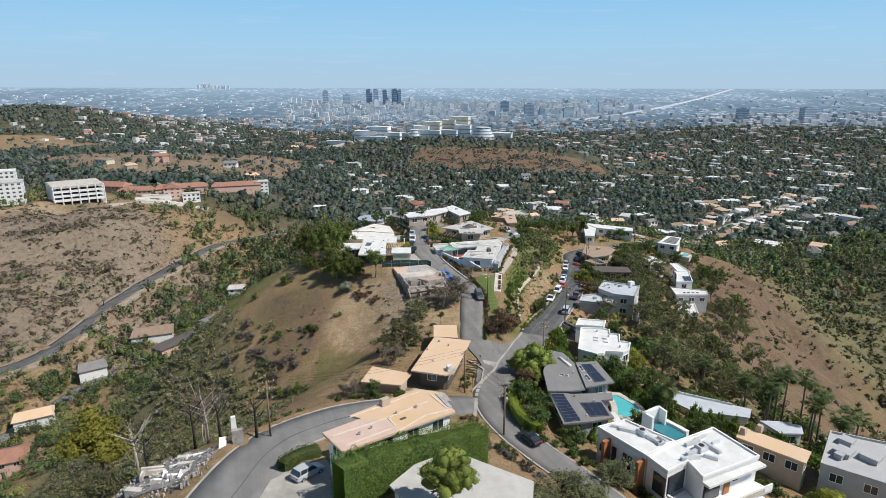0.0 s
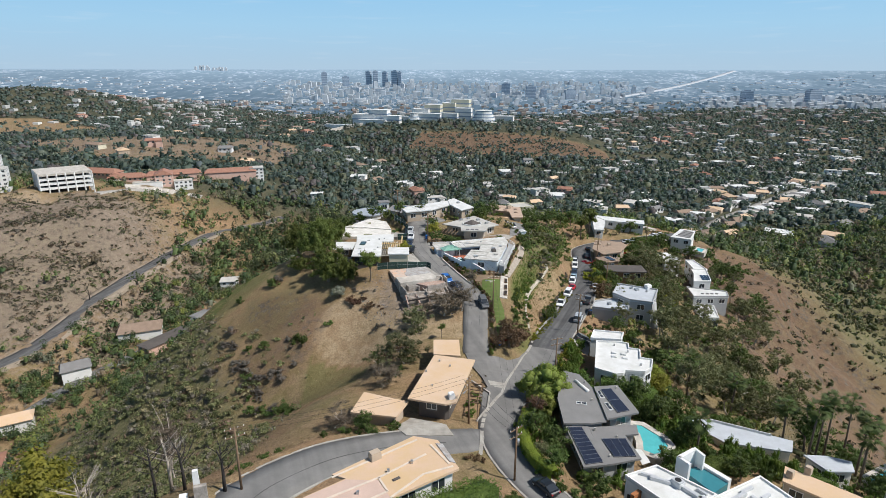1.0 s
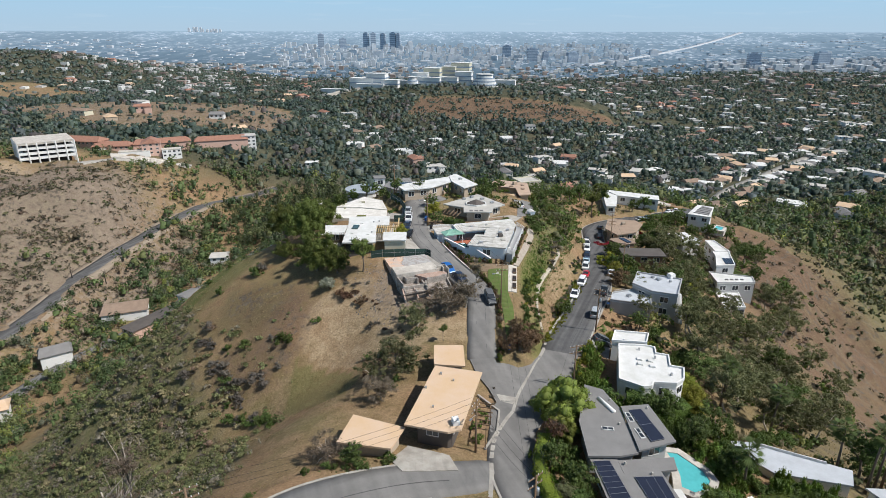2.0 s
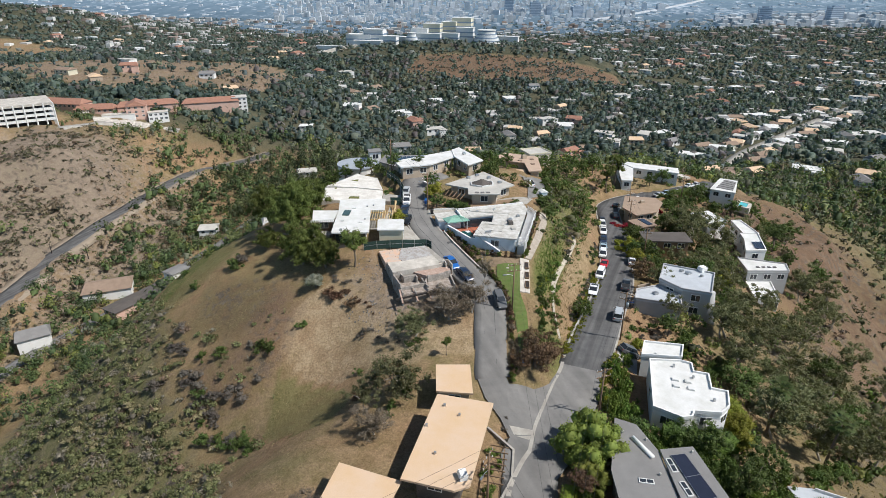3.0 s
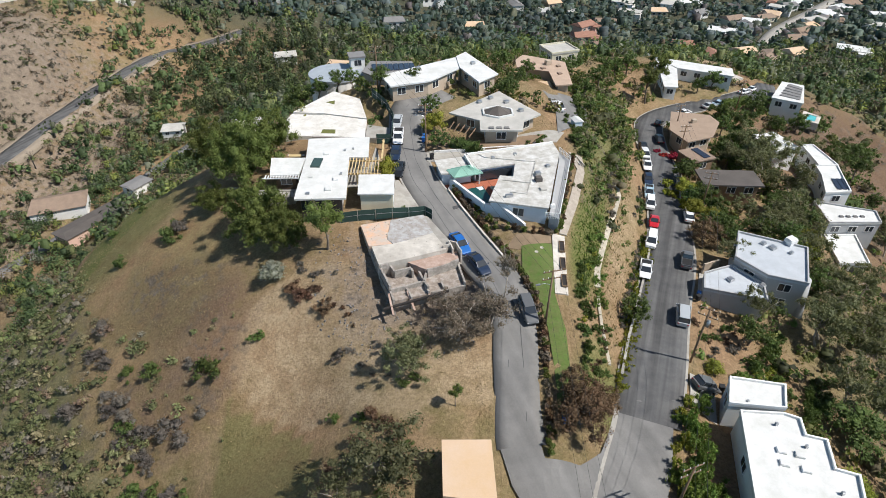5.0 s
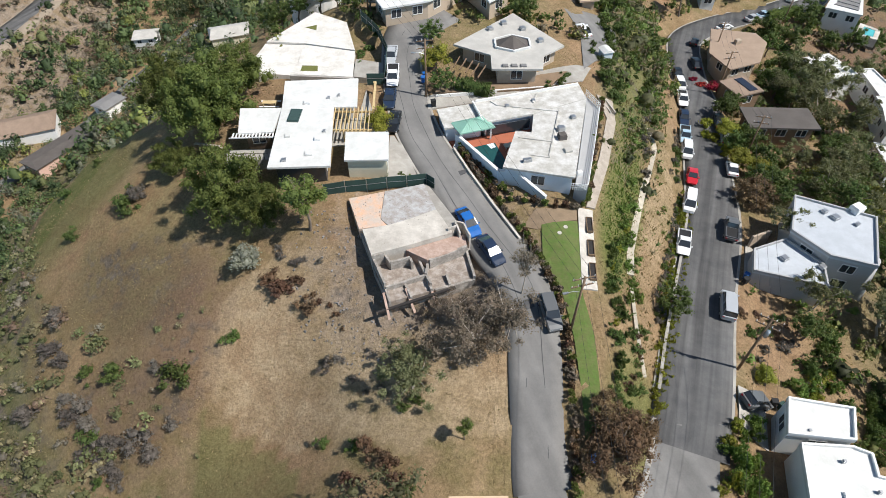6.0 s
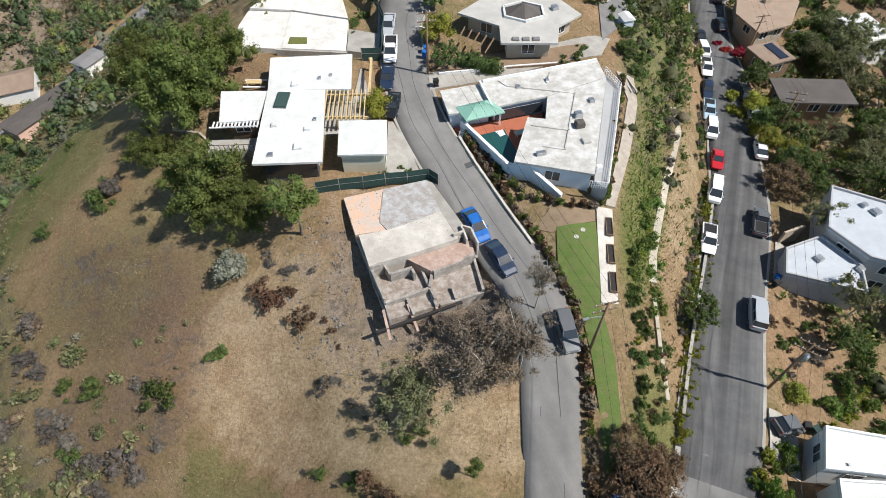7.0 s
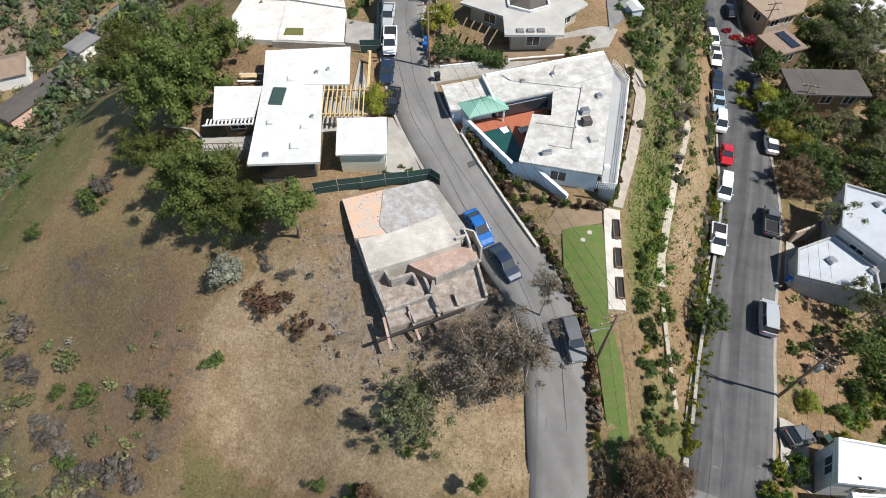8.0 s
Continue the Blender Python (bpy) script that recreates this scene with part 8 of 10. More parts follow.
for x, y in ((7.0, 172.2), (7.9, 173.2)):
    st = thing("stepping_disc", x, y, ground(x, y) + 0.12, "pale round drain cover in the lawn", "cover")
    part("plate", Shape().tube([(0, 0, -0.1), (0, 0, 0.05)], [0.3, 0.28], 10), SLAB, st)
pad("lawn_bare_patch", [(2.6, 173.6), (4.4, 176.2), (9.8, 176.2), (9.6, 174.6), (6.6, 173.8), (4.4, 173.0)], material("bare_lawn_soil", (0.26, 0.19, 0.125), 0.95, 0.2, 1.0, 8, 0.3), "bare soil at the head of the lawn", 0.08)

# solar roofs, pools and roof fittings of the other houses
for q, z, rows_, cols_ in (([(22.6, 122.0), (24.5, 122.3), (25.7, 115.4), (23.6, 114.8)], 4.87, 2, 1), ([(14.8, 111.8), (17.0, 111.9), (18.2, 103.2), (15.6, 102.7)], 4.02, 9, 1), ([(19.5, 108.8), (23.2, 108.9), (23.5, 104.6), (20.2, 104.4)], 4.02, 1, 3)):
    pa = part("solar_panel", Shape().prism(q, z, z + 0.12), SOLAR, hs, "dark blue solar panel with pale seams")
    grid = Shape()
    a, b, c, d = [Vector(p) for p in q]
    for k in range(rows_ + 1):
        grid.beam((*a.lerp(d, k / rows_), z + 0.13), (*b.lerp(c, k / rows_), z + 0.13), 0.035, 0.03)
    for k in range(cols_ + 1):
        grid.beam((*a.lerp(b, k / cols_), z + 0.13), (*d.lerp(c, k / cols_), z + 0.13), 0.035, 0.03)
    part("panel_frame", grid, METAL, pa)
part("roof_skylight", Shape().tube([(18.9, 125.6, 4.62), (20.4, 122.0, 4.62)], [0.32, 0.32], 10), WHITE_WALL, hs, "white ribbed barrel skylight", smooth=True)


def roof_window(owner, x, y, z, w, l, turn):
    """A pale-framed skylight of two dark panes."""
    q = rect(x, y, w, l, turn)
    fr = part("skylight", Shape().prism(q, z - 0.01, z + 0.12), WHITE_ROOF, owner, "pale-framed skylight")
    a, b, c, d = [Vector(p) for p in inset(q, 0.12)]
    for f0, f1 in ((0.0, 0.47), (0.53, 1.0)):
        part("pane", Shape().prism([tuple(a.lerp(d, f0)), tuple(b.lerp(c, f0)), tuple(b.lerp(c, f1)), tuple(a.lerp(d, f1))], z, z + 0.14), GLASS, fr)


for x, y, z, w, l, turn in ((22.2, 120.4, 4.85, 0.75, 2.2, 4), (22.6, 116.7, 4.85, 0.75, 2.2, 8), (18.4, 118.2, 4.5, 0.75, 1.8, 80)):
    roof_window(hs, x, y, z, w, l, turn)
for x, y in ((17.9, 126.6), (20.6, 125.2), (20.4, 119.2), (19.0, 111.4), (22.0, 109.4), (19.6, 104.6), (25.6, 122.6)):
    roof_box(hs, x, y, 4.0 if y < 112 else 4.85 if x > 25 else 4.5, 0.25, 0.25, 0.35, PALE_ROOF, "roof_vent", 10)


def pool(poly, z, label, mat=POOL, deck=None):
    t = house("swimming_pool", 0, 0, label, "pool")
    MASKS.append(inset(poly, -1.2))
    d = inset(poly, -1.1)
    rim = Shape()
    for i in range(len(poly)):
        j = (i + 1) % len(poly)
        rim.prism([poly[i], poly[j], d[j], d[i]], z - 2, z + 0.12)
    part("pool_deck", rim, deck or SLAB, t)
    part("water", Shape().prism(poly, z - 1, z), mat, t)


pool([(27.4, 117.9), (28.9, 117.6), (29.9, 116.0), (31.2, 114.0), (31.4, 112.0), (30.3, 110.4), (28.4, 109.8), (27.0, 110.8), (27.6, 113.0), (27.8, 115.2)], 0.5, "bright turquoise garden pool beside the solar house")
pool([(70.5, 118), (76.5, 121), (78, 116.5), (73, 114)], -11.0, "bright turquoise pool among the palms")
pool([(98.8, 260.5), (101.6, 264.6), (103.4, 262.4), (101, 259)], -13.0, "small turquoise pool on the spur")
part("roof_pool", Shape().prism([(28.4, 99.3), (30.9, 100.5), (33.4, 96.8), (30.6, 94.9)], 3.5, 5.6), material("blue_pool_water", (0.05, 0.22, 0.26), 0.05, 0.1, 1.5, 1.5, 0.03, spec=0.5), hx, "blue roof terrace pool")
part("pool_surround", Shape().prism([(30.9, 100.5), (33.4, 96.8), (34.0, 97.2), (31.4, 101.0)], 0, 6.0), WHITE_WALL, hx)
part("pool_screen", Shape().prism([(27.1, 99.4), (27.5, 99.0), (30.4, 100.8), (30.1, 101.3)], 0, 8.0).prism([(27.1, 99.4), (28.1, 97.6), (28.5, 97.8), (27.5, 99.5)], 0, 8.0).prism([(30.1, 101.2), (30.9, 99.4), (31.2, 99.6), (30.5, 101.4)], 0, 8.0), WHITE_WALL, hx)
ROOF_DUCT = material("galvanised_duct", (0.62, 0.63, 0.64), 0.5, 0.12, 1.0, 8, 0.03, metal=0.3)
for x, y, sx, sy, turn, high in [(25.6, 94.9, 1.5, 1.2, -55, 0.9), (23.6, 95.6, 2.6, 0.5, -25, 0.5), (22.4, 96.6, 2.2, 0.4, -25, 0.4), (26.6, 93.4, 3.4, 0.55, -55, 0.5), (27.6, 92.2, 1.2, 0.5, 20, 0.5), (28.2, 93.4, 1.4, 0.4, -55, 0.4), (33.0, 90.8, 1.6, 1.3, 28, 0.9), (31.4, 90.0, 2.4, 0.55, 28, 0.5), (32.4, 92.4, 3.0, 0.5, 28, 0.5), (34.8, 91.2, 0.55, 3.0, 28, 0.5), (30.6, 88.6, 3.0, 0.5, 10, 0.5), (34.2, 93.8, 2.2, 0.4, 28, 0.4), (33.6, 88.8, 2.0, 0.45, -30, 0.5), (36.0, 92.6, 1.6, 0.4, 28, 0.4)]:
    unit = roof_box(hx, x, y, 6.8, sx, sy, high, ROOF_DUCT, "roof_unit" if sx > 1.2 < sy * 1.3 else "roof_duct", turn)
    if high > 0.8:
        part("fan_grille", Shape().tube([(x, y, 6.78 + high), (x, y, 6.84 + high)], [0.45, 0.42], 12), BLACK, unit, "dark round fan grille")
part("balcony", Shape().prism([(30.4, 84.6), (40.7, 89.4), (42.4, 87.4), (31.4, 82.4)], 2.2, 2.6), WHITE_WALL, hx)
part("balcony_front", Shape().prism([(31.4, 82.4), (42.4, 87.4), (42.3, 87.6), (31.3, 82.6)], 2.2, 3.6), WHITE_WALL, hx)
part("front_terrace", Shape().prism([(26.5, 85.3), (29.9, 87.5), (30.5, 84.5), (28.6, 82.2)], -3, 2.6), WHITE_WALL, hx)
part("terrace_parapet", Shape().prism([(28.5, 82.2), (30.7, 84.3), (30.9, 84.1), (28.7, 81.9)], 2.2, 3.6).prism([(26.4, 85.2), (28.5, 82.2), (28.3, 82.0), (26.2, 85.0)], 2.2, 3.6), WHITE_WALL, hx)
part("lower_terrace", Shape().prism([(26, 88), (31.5, 84.6), (42, 89), (44, 85), (32, 79), (25, 84)], -4, 0.4), WHITE_WALL, hx)
for x, y in [(30.6, 141.2), (32.4, 140.6), (30.2, 139.6), (32.2, 138.8)]:
    roof_box(hq, x, y, 2.1, 1.0, 0.8, 0.3, WHITE_ROOF, "skylight", -15)
for x, y in [(31.6, 144.6), (29.6, 147.8), (33.6, 141.6), (34.6, 136)]:
    roof_box(hq, x, y, 2.1, 0.3, 0.3, 0.5, METAL, "roof_vent", 0)
part("side_bay", Shape().prism([(32.2, 133.3), (34.6, 133.6), (34.4, 131.8), (32.0, 131.6)], -6, 0.8), GREY_WALL, hq)
for x, y, s in [(46.6, 181.0, 0.7), (47.6, 179.8, 1.0), (43.0, 172.0, 0.8), (38.6, 173.6, 0.9), (50.0, 178.4, 0.5)]:
    roof_box(hg, x, y, 1.2 if x > 43.6 else -0.4, s, s, 0.5, METAL, "roof_unit", 25)
roof_box(hg, 51.2, 181.2, 1.2, 1.6, 1.4, 1.1, WHITE_WALL, "chimney", 25)
part("front_wall", Shape().prism([(39.4, 179.8), (36.4, 178.6), (36.6, 178.4), (39.6, 179.5)], -6, -1.0), BEIGE_WALL, hg)
part("curved_buttress", Shape().tube([(50.6, 172.0, -9), (49.6, 172.6, 0.6)], [1.2, 1.0], 12), GREY_WALL, hg, smooth=True)
for k in range(3):
    part("glazed_bay", Shape().prism([(83.0 + k * 1.1, 219.8), (83.9 + k * 1.1, 219.6), (82.9 + k * 1.1, 215), (82.0 + k * 1.1, 215.2)], -9.0, -8.8), SOLAR, hm)
for k in range(4):
    roof_box(hm, 78.6 + k * 1.5, 206.4, -10.5, 0.8, 0.6, 0.3, GREY_ROOF, "skylight")
part("dark_glazing", Shape().prism([(75.2, 193.9), (78.4, 193.9), (78.4, 193.8), (75.2, 193.8)], -16.4, -14.2), GLASS, hm)
for k in range(5):
    part("skylight_strip", Shape().prism([(93.0 + k * 1.5, 267.4 + k * 1.9), (94.4 + k * 1.5, 268.6 + k * 1.9), (98.4 + k * 1.1, 265.2 + k * 1.9), (97.4 + k * 1.1, 263.8 + k * 1.9)], -8.55, -8.3), GREY_ROOF, hz)
for x, y, s in [(-8.4, 126, 0.3), (-7.2, 121, 0.3), (-4.0, 128, 0.3), (-6.0, 130, 0.35)]:
    roof_box(h1, x, y, 6.2, s, s, 0.35, METAL, "roof_vent")
roof_box(h1, -3.9, 117.2, 6.2, 1.0, 1.2, 0.9, WHITE_WALL, "roof_unit", 15)
trl = part("trellis", Shape().beam((0.4, 117.0, 5.05), (1.8, 123.6, 5.05), 0.12, 0.16), WOOD, h1)
for k in range(7):
    part("trellis_slat", Shape().beam((-1.4 + 0.22 * k, 117.6 + 1.0 * k, 5.2), (0.9 + 0.22 * k, 117.0 + 1.0 * k, 5.2), 0.1, 0.14), WOOD, trl)
for x, y in ((0.5, 117.2), (1.7, 123.2)):
    part("trellis_post", Shape().beam((x, y, 1), (x, y, 5.05), 0.12, 0.12), WOOD, trl)
ridge = Shape()
FELT_SEAM = material("pale_roof_tape", (0.68, 0.58, 0.48), 0.85, 0.15, 1.0, 9, 0.05)
for a, b in [((-19.4, 81.2), (-12.6, 85.6)), ((-12.6, 85.6), (-7.4, 89.8)), ((-17.4, 79.2), (-11.4, 83.4)), ((-11.4, 83.4), (-12.6, 85.6)), ((-17.9, 85.6), (-8.6, 92.6)), ((-6.9, 91.6), (-4.6, 88.0)), ((-11.0, 82.4), (-7.6, 86.2)), ((-7.6, 86.2), (-4.2, 87.6))]:
    ridge.beam((*a, 15.45), (*b, 15.45), 0.26, 0.07)
part("roof_seam", ridge, FELT_SEAM, h2, "pale taped roof seams")
roof_box(h2, -13.4, 89.0, 15.3, 1.3, 0.9, 1.1, BEIGE_WALL, "chimney", 36)
part("roof_skylight", Shape().prism([(-6.3, 91.9), (-5.4, 91.7), (-3.9, 88.2), (-4.6, 88.4)], 15.38, 15.5), BLUE_SLAB, h2)
for x, y in ((-16.0, 81.6), (-11.6, 86.6), (-9.0, 88.2), (-14.6, 83.0)):
    roof_box(h2, x, y, 15.4, 0.3, 0.3, 0.4, METAL, "roof_vent")
roof_box(h2, -10.6, 85.4, 15.4, 0.9, 0.35, 0.12, DARK_ROOF, "skylight", 36)
for x, y in ((49.6, 104.4), (46.4, 103.6)):
    roof_box(hy, x, y, 1.2, 0.9, 0.9, 1.2, BEIGE_WALL, "chimney", 40)
for x, y, sx in ((60, 98, 2.4), (63.5, 96.6, 2.6), (62.5, 101, 2), (58.6, 97, 1.2)):
    block(hv, rect(x, y, sx, sx, 35), 2.0, base=0.9, roof=GREY_WALL, wall=GREY_WALL, over=0.1, windows=False)
roof_box(ht, 19.6, 246.4, 8.2, 1.4, 1.2, 1.1, BEIGE_WALL, "chimney", 20)
for x, y in ((16, 247), (18, 243.5), (21.5, 240), (22, 245)):
    roof_box(ht, x, y, 8.2, 1.0, 1.0, 0.3, BROWN_ROOF, "skylight", 25)
block(ht, [(15.6, 238.4), (19.0, 238.6), (19.1, 231.6), (15.4, 231.6)], 7.0, roof=PINK_ROOF, over=0.4, wall=BEIGE_WALL, windows=False)
for x, y in ((-12, 228), (0, 231)):
    roof_box(hw, x, y, 13.7, 0.9, 0.9, 0.6, METAL, "roof_unit", 30)
hl = house("brown_cabin", 0, 0, "small brown-shingled cabin with a solar panel", "house")
block(hl, rect(51.6, 222.5, 6, 6, 20), -4.0, roof=BROWN_ROOF, over=0.4, wall=WOOD)
roof_box(hl, 52.6, 222.9, -4.0, 1.8, 4.6, 0.15, SOLAR, "solar_panel", 20)
hr = house("white_gable_house", 0, 0, "white rendered house with a pale driveway", "house")
block(hr, rect(77, 236, 7, 9, 15), -7.5, over=0.3)
pad("driveway_white_gable", [(63, 238), (66, 240), (70, 229), (67.5, 227)], CONCRETE, "pale concrete driveway", 0.25)
roof_box(hn, 57, 240, -4.4, 1.2, 1.0, 0.9, BEIGE_WALL, "chimney", 10)
pad("terrace_round_far", [(80, 291), (84, 296), (91, 295), (93, 290), (87, 286)], SLAB, "pale round terrace", 0.6)
shed = thing("garden_shed", 20.6, 213.5, ground(20.6, 213.5), "small pale blue garden shed", "shed", turn=15)
part("body", Shape().box(-0.8, 0.8, -1, 1, -0.3, 1.9), BLUE_WALL, shed)
part("roof", Shape().prism([(-1, -1.2), (1, -1.2), (1, 1.2), (-1, 1.2)], 1.9, 2.3, [(-0.2, -1.1), (0.2, -1.1), (0.2, 1.1), (-0.2, 1.1)]), WHITE_ROOF, shed)

# ---- burnt-out lot above the slope ----
lot2 = house("burnt_lot", 0, 0, "burnt house lot with a standing white chimney and wall stumps", "ruin")
cxy = (-35.6, 90.4)
z = ground(*cxy)
part("chimney", Shape().prism(rect(*cxy, 0.9, 0.6, 20), z - 0.5, z + 4.4, rect(*cxy, 0.62, 0.5, 20)), WHITE_WALL, lot2, "tall white chimney stack")
part("fireplace", Shape().prism(rect(-35.0, 89.9, 1.5, 0.6, 20), z - 0.5, z + 2.6), GREY_BLOCK, lot2)
rr = random.Random(9)
ASH = material("ash_floor", (0.115, 0.108, 0.105), 0.95, 0.35, 0.9, 5, 0.4, second=(0.26, 0.25, 0.24), stain=0.5)
LOT = [(-50.5, 85.6), (-45.4, 90.4), (-37.4, 91.2), (-37.2, 87.0), (-39.4, 81.4), (-46.4, 81.4)]
part("scorched_floor", paving(LOT, 0.45), ASH, lot2, "sooty grey ash floor")
MASKS.append(LOT)
for k in range(34):
    x, y = -49 + rr.uniform(0, 11.5), 82 + rr.uniform(0, 8.6)
    z = ground(x, y)
    w = rr.uniform(0.4, 1.9)
    part("wall_stump", Shape().prism(rect(x, y, w, rr.uniform(0.15, 0.5), rr.choice((20, 110)) + rr.uniform(-12, 12)), z - 0.4, [z + 0.35 + rr.uniform(0.15, 0.6) for _ in range(4)]), rr.choice((WHITE_WALL, GREY_BLOCK, GREY_BLOCK, SLAB)), lot2)
for x, y, w, d, turn, hh_ in [(-46.6, 87.4, 3.0, 0.35, 15, 1.1), (-47.6, 86.4, 0.35, 2.2, 15, 1.2), (-45.4, 86.2, 2.2, 0.35, 15, 0.8), (-41.4, 86.8, 2.4, 0.5, 10, 0.35), (-46.0, 82.6, 4.0, 0.9, -5, 0.3), (-42.6, 89.4, 2.4, 0.6, 10, 0.4), (-40.2, 84.2, 1.2, 0.7, 40, 0.35)]:
    z = ground(x, y)
    part("wall_stump", Shape().prism(rect(x, y, w, d, turn), z - 0.4, [z + 0.35 + hh_ * rr.uniform(0.7, 1.0) for _ in range(4)]), SLAB, lot2)
part("fallen_slab", Shape().prism(rect(-37.0, 89.2, 1.0, 2.0, 15), [ground(-37, 89.2) + k for k in (0.2, 0.2, 1.1, 1.1)], [ground(-37, 89.2) + k for k in (0.35, 0.35, 1.25, 1.25)]), WHITE_WALL, lot2, "leaning white slab")
for m_, n_, nm_ in ((RUBBLE, 320, "ashen rubble on the burnt lot"), (SLAB, 200, "pale broken plaster on the burnt lot")):
    stones = Shape()
    for k in range(n_):
        x, y, sz = -51 + rr.uniform(0, 14), 79.5 + rr.uniform(0, 12), rr.uniform(0.06, 0.3)
        z = ground(x, y)
        stones.prism(rect(x, y, sz * 2, sz * rr.uniform(0.5, 1.2), rr.uniform(0, 180)), z - 0.1, z + 0.42 + sz * 0.5, rect(x, y, sz * 1.3, sz * 0.6, rr.uniform(0, 180)))
    tagged(new("rubble", stones.mesh("rubble", m_)), nm_, kind="stuff")

# ---- poles and wires ----


def utility_pole(x, y, h, turn, lamp=False, can=False):
    z = ground(x, y)
    t = thing("utility_pole", x, y, z, "brown wooden utility pole with crossarms", "pole", "utility poles", turn)
    part("pole_shaft", Shape().tube([(0, 0, -0.6), (0, 0, h)], [0.17, 0.11], 9), WOOD, t, smooth=True)
    for zz in (h - 0.35, h - 1.5):
        a = part("crossarm", Shape().beam((-1.25, 0.12, zz), (1.25, 0.12, zz), 0.1, 0.13), WOOD, t)
        for k in (-1.15, -0.45, 0.45, 1.15):
            part("insulator", Shape().tube([(k, 0.12, zz + 0.06), (k, 0.12, zz + 0.28)], [0.05, 0.035], 6), WHITE_WALL, a)
    if can:
        part("transformer", Shape().tube([(0.35, 0, h - 3.0), (0.35, 0, h - 2.0)], [0.24, 0.24], 10), METAL, t, smooth=True)
    if lamp:
        part("lamp_arm", Shape().tube([(0, 0, h - 2.4), (-0.9, 0, h - 2.0), (-1.6, 0, h - 2.0)], [0.04, 0.035, 0.03], 6), METAL, t)
        part("lamp_head", Shape().prism([(-2.1, -0.12), (-1.5, -0.12), (-1.5, 0.12), (-2.1, 0.12)], h - 2.08, h - 1.95), METAL, t)
    return Vector((x, y, z + h))


POLES = {k: utility_pole(*v) for k, v in {
    "a": (6.5, 158.6, 9.6, 15, True), "b": (26.6, 156.9, 9.8, -35, False, True), "c": (-9.9, 199.6, 9.5, 10, True), "d": (48.4, 224.6, 9.5, 10), "e": (46.0, 202.8, 9.5, -15),
    "f": (-1.0, 116.3, 9.0, 60, True), "g": (4.9, 100.6, 8.8, 40, False, True), "h": (17.2, 135.2, 9, 20), "i": (-31.3, 93.2, 9.5, 30), "j": (-20.6, 224.3, 10, 0), "k": (78.6, 262.0, 9, 40), "l": (53.2, 240.8, 9.5, 10)}.items()}


def wire(a, b, sag):
    for off in (-1.1, 0.0, 1.1):
        d = (b - a).normalized()
        s = Vector((-d.y, d.x, 0)) * off
        pts = [a.lerp(b, f) + s - Vector((0, 0, sag * 4 * f * (1 - f) + 0.1)) for f in (0, 0.125, 0.25, 0.375, 0.5, 0.625, 0.75, 0.875, 1)]
        tagged(new("overhead_wire", Shape().tube(pts, [0.014] * 9, 4).mesh("overhead_wire", BLACK)), "thin black overhead cable between poles", "cable", "overhead cables")


for a, b in ("ga", "gf", "ac", "gh", "hb", "be", "ed", "dl", "lk", "cj", "if"):
    wire(POLES[a], POLES[b], 0.9)

# bins, and the small things at the drives
for i, (x, y, m, what) in enumerate([(30.4, 152.6, FENCE_GREEN, "dark green"), (31.3, 152.3, FENCE_GREEN, "dark green"), (29.6, 153.0, BLACK, "black"), (33.0, 171.0, BLACK, "black"), (33.4, 171.9, PAINT["blue"], "blue"), (-10.4, 203, PAINT["blue"], "blue"), (-10.2, 204.2, PAINT["blue"], "blue"), (17.4, 133.8, PAINT["blue"], "blue"), (7.0, 145.0, PAINT["blue"], "blue"), (-8.8, 196.9, BLACK, "black")]):
    t = thing("wheeled_bin", x, y, ground(x, y) + 0.2, what + " plastic wheeled bin beside the street", "bin", "bins", 20 + 30 * i)
    part("body", Shape().prism(rect(0, 0, 0.5, 0.5), 0.05, 1.0, rect(0, 0, 0.62, 0.66)), m, t)
    part("lid", Shape().prism(rect(0, 0.02, 0.66, 0.72), 1.0, 1.07), m, t)
    for s in (-0.25, 0.25):
        part("wheel", Shape().tube([(s - 0.04, 0.28, 0.1), (s + 0.04, 0.28, 0.1)], [0.1, 0.1], 8), BLACK, t)
steps_ = house("garden_steps", 0, 0, "short flight of white concrete steps up to the pool court", "steps")
for k in range(5):
    part("step", Shape().prism([(-6.2 + 0.12 * k, 187.4 + 0.28 * k), (-5.2 + 0.12 * k, 187.8 + 0.28 * k), (-5.1 + 0.12 * k, 188.1 + 0.28 * k), (-6.1 + 0.12 * k, 187.7 + 0.28 * k)], 6.8, 7.5 + 0.16 * k), WHITE_WALL, steps_)
frame_steps = house("planting_frames", 0, 0, "pale timber planting frames on the path", "planter")
for k in range(3):
    part("frame_board", Shape().beam((16.6 + 0.7 * k, 199.6, 7.6), (17.4 + 0.7 * k, 196.6, 7.5), 0.16, 0.3), SLAB, frame_steps)

# ---- vehicles ----


def loft(sections):
    """A rounded hull through cross-sections (along, half width, bottom, top, roundness)."""
    s = Shape()
    rings = []
    for y, w, z0, z1, r in sections:
        r = min(r, w * 0.8, (z1 - z0) * 0.45)
        rings.append([(-w + r, y, z0), (w - r, y, z0), (w, y, z0 + r), (w, y, z1 - r), (w - r, y, z1), (-w + r, y, z1), (-w, y, z1 - r), (-w, y, z0 + r)])
    n = 8
    f = [(i * n + k, i * n + (k + 1) % n, (i + 1) * n + (k + 1) % n, (i + 1) * n + k) for i in range(len(rings) - 1) for k in range(n)]
    return s.add([p for r in rings for p in r], f + [tuple(range(n)), tuple(range(len(rings) * n - n, len(rings) * n))[::-1]])


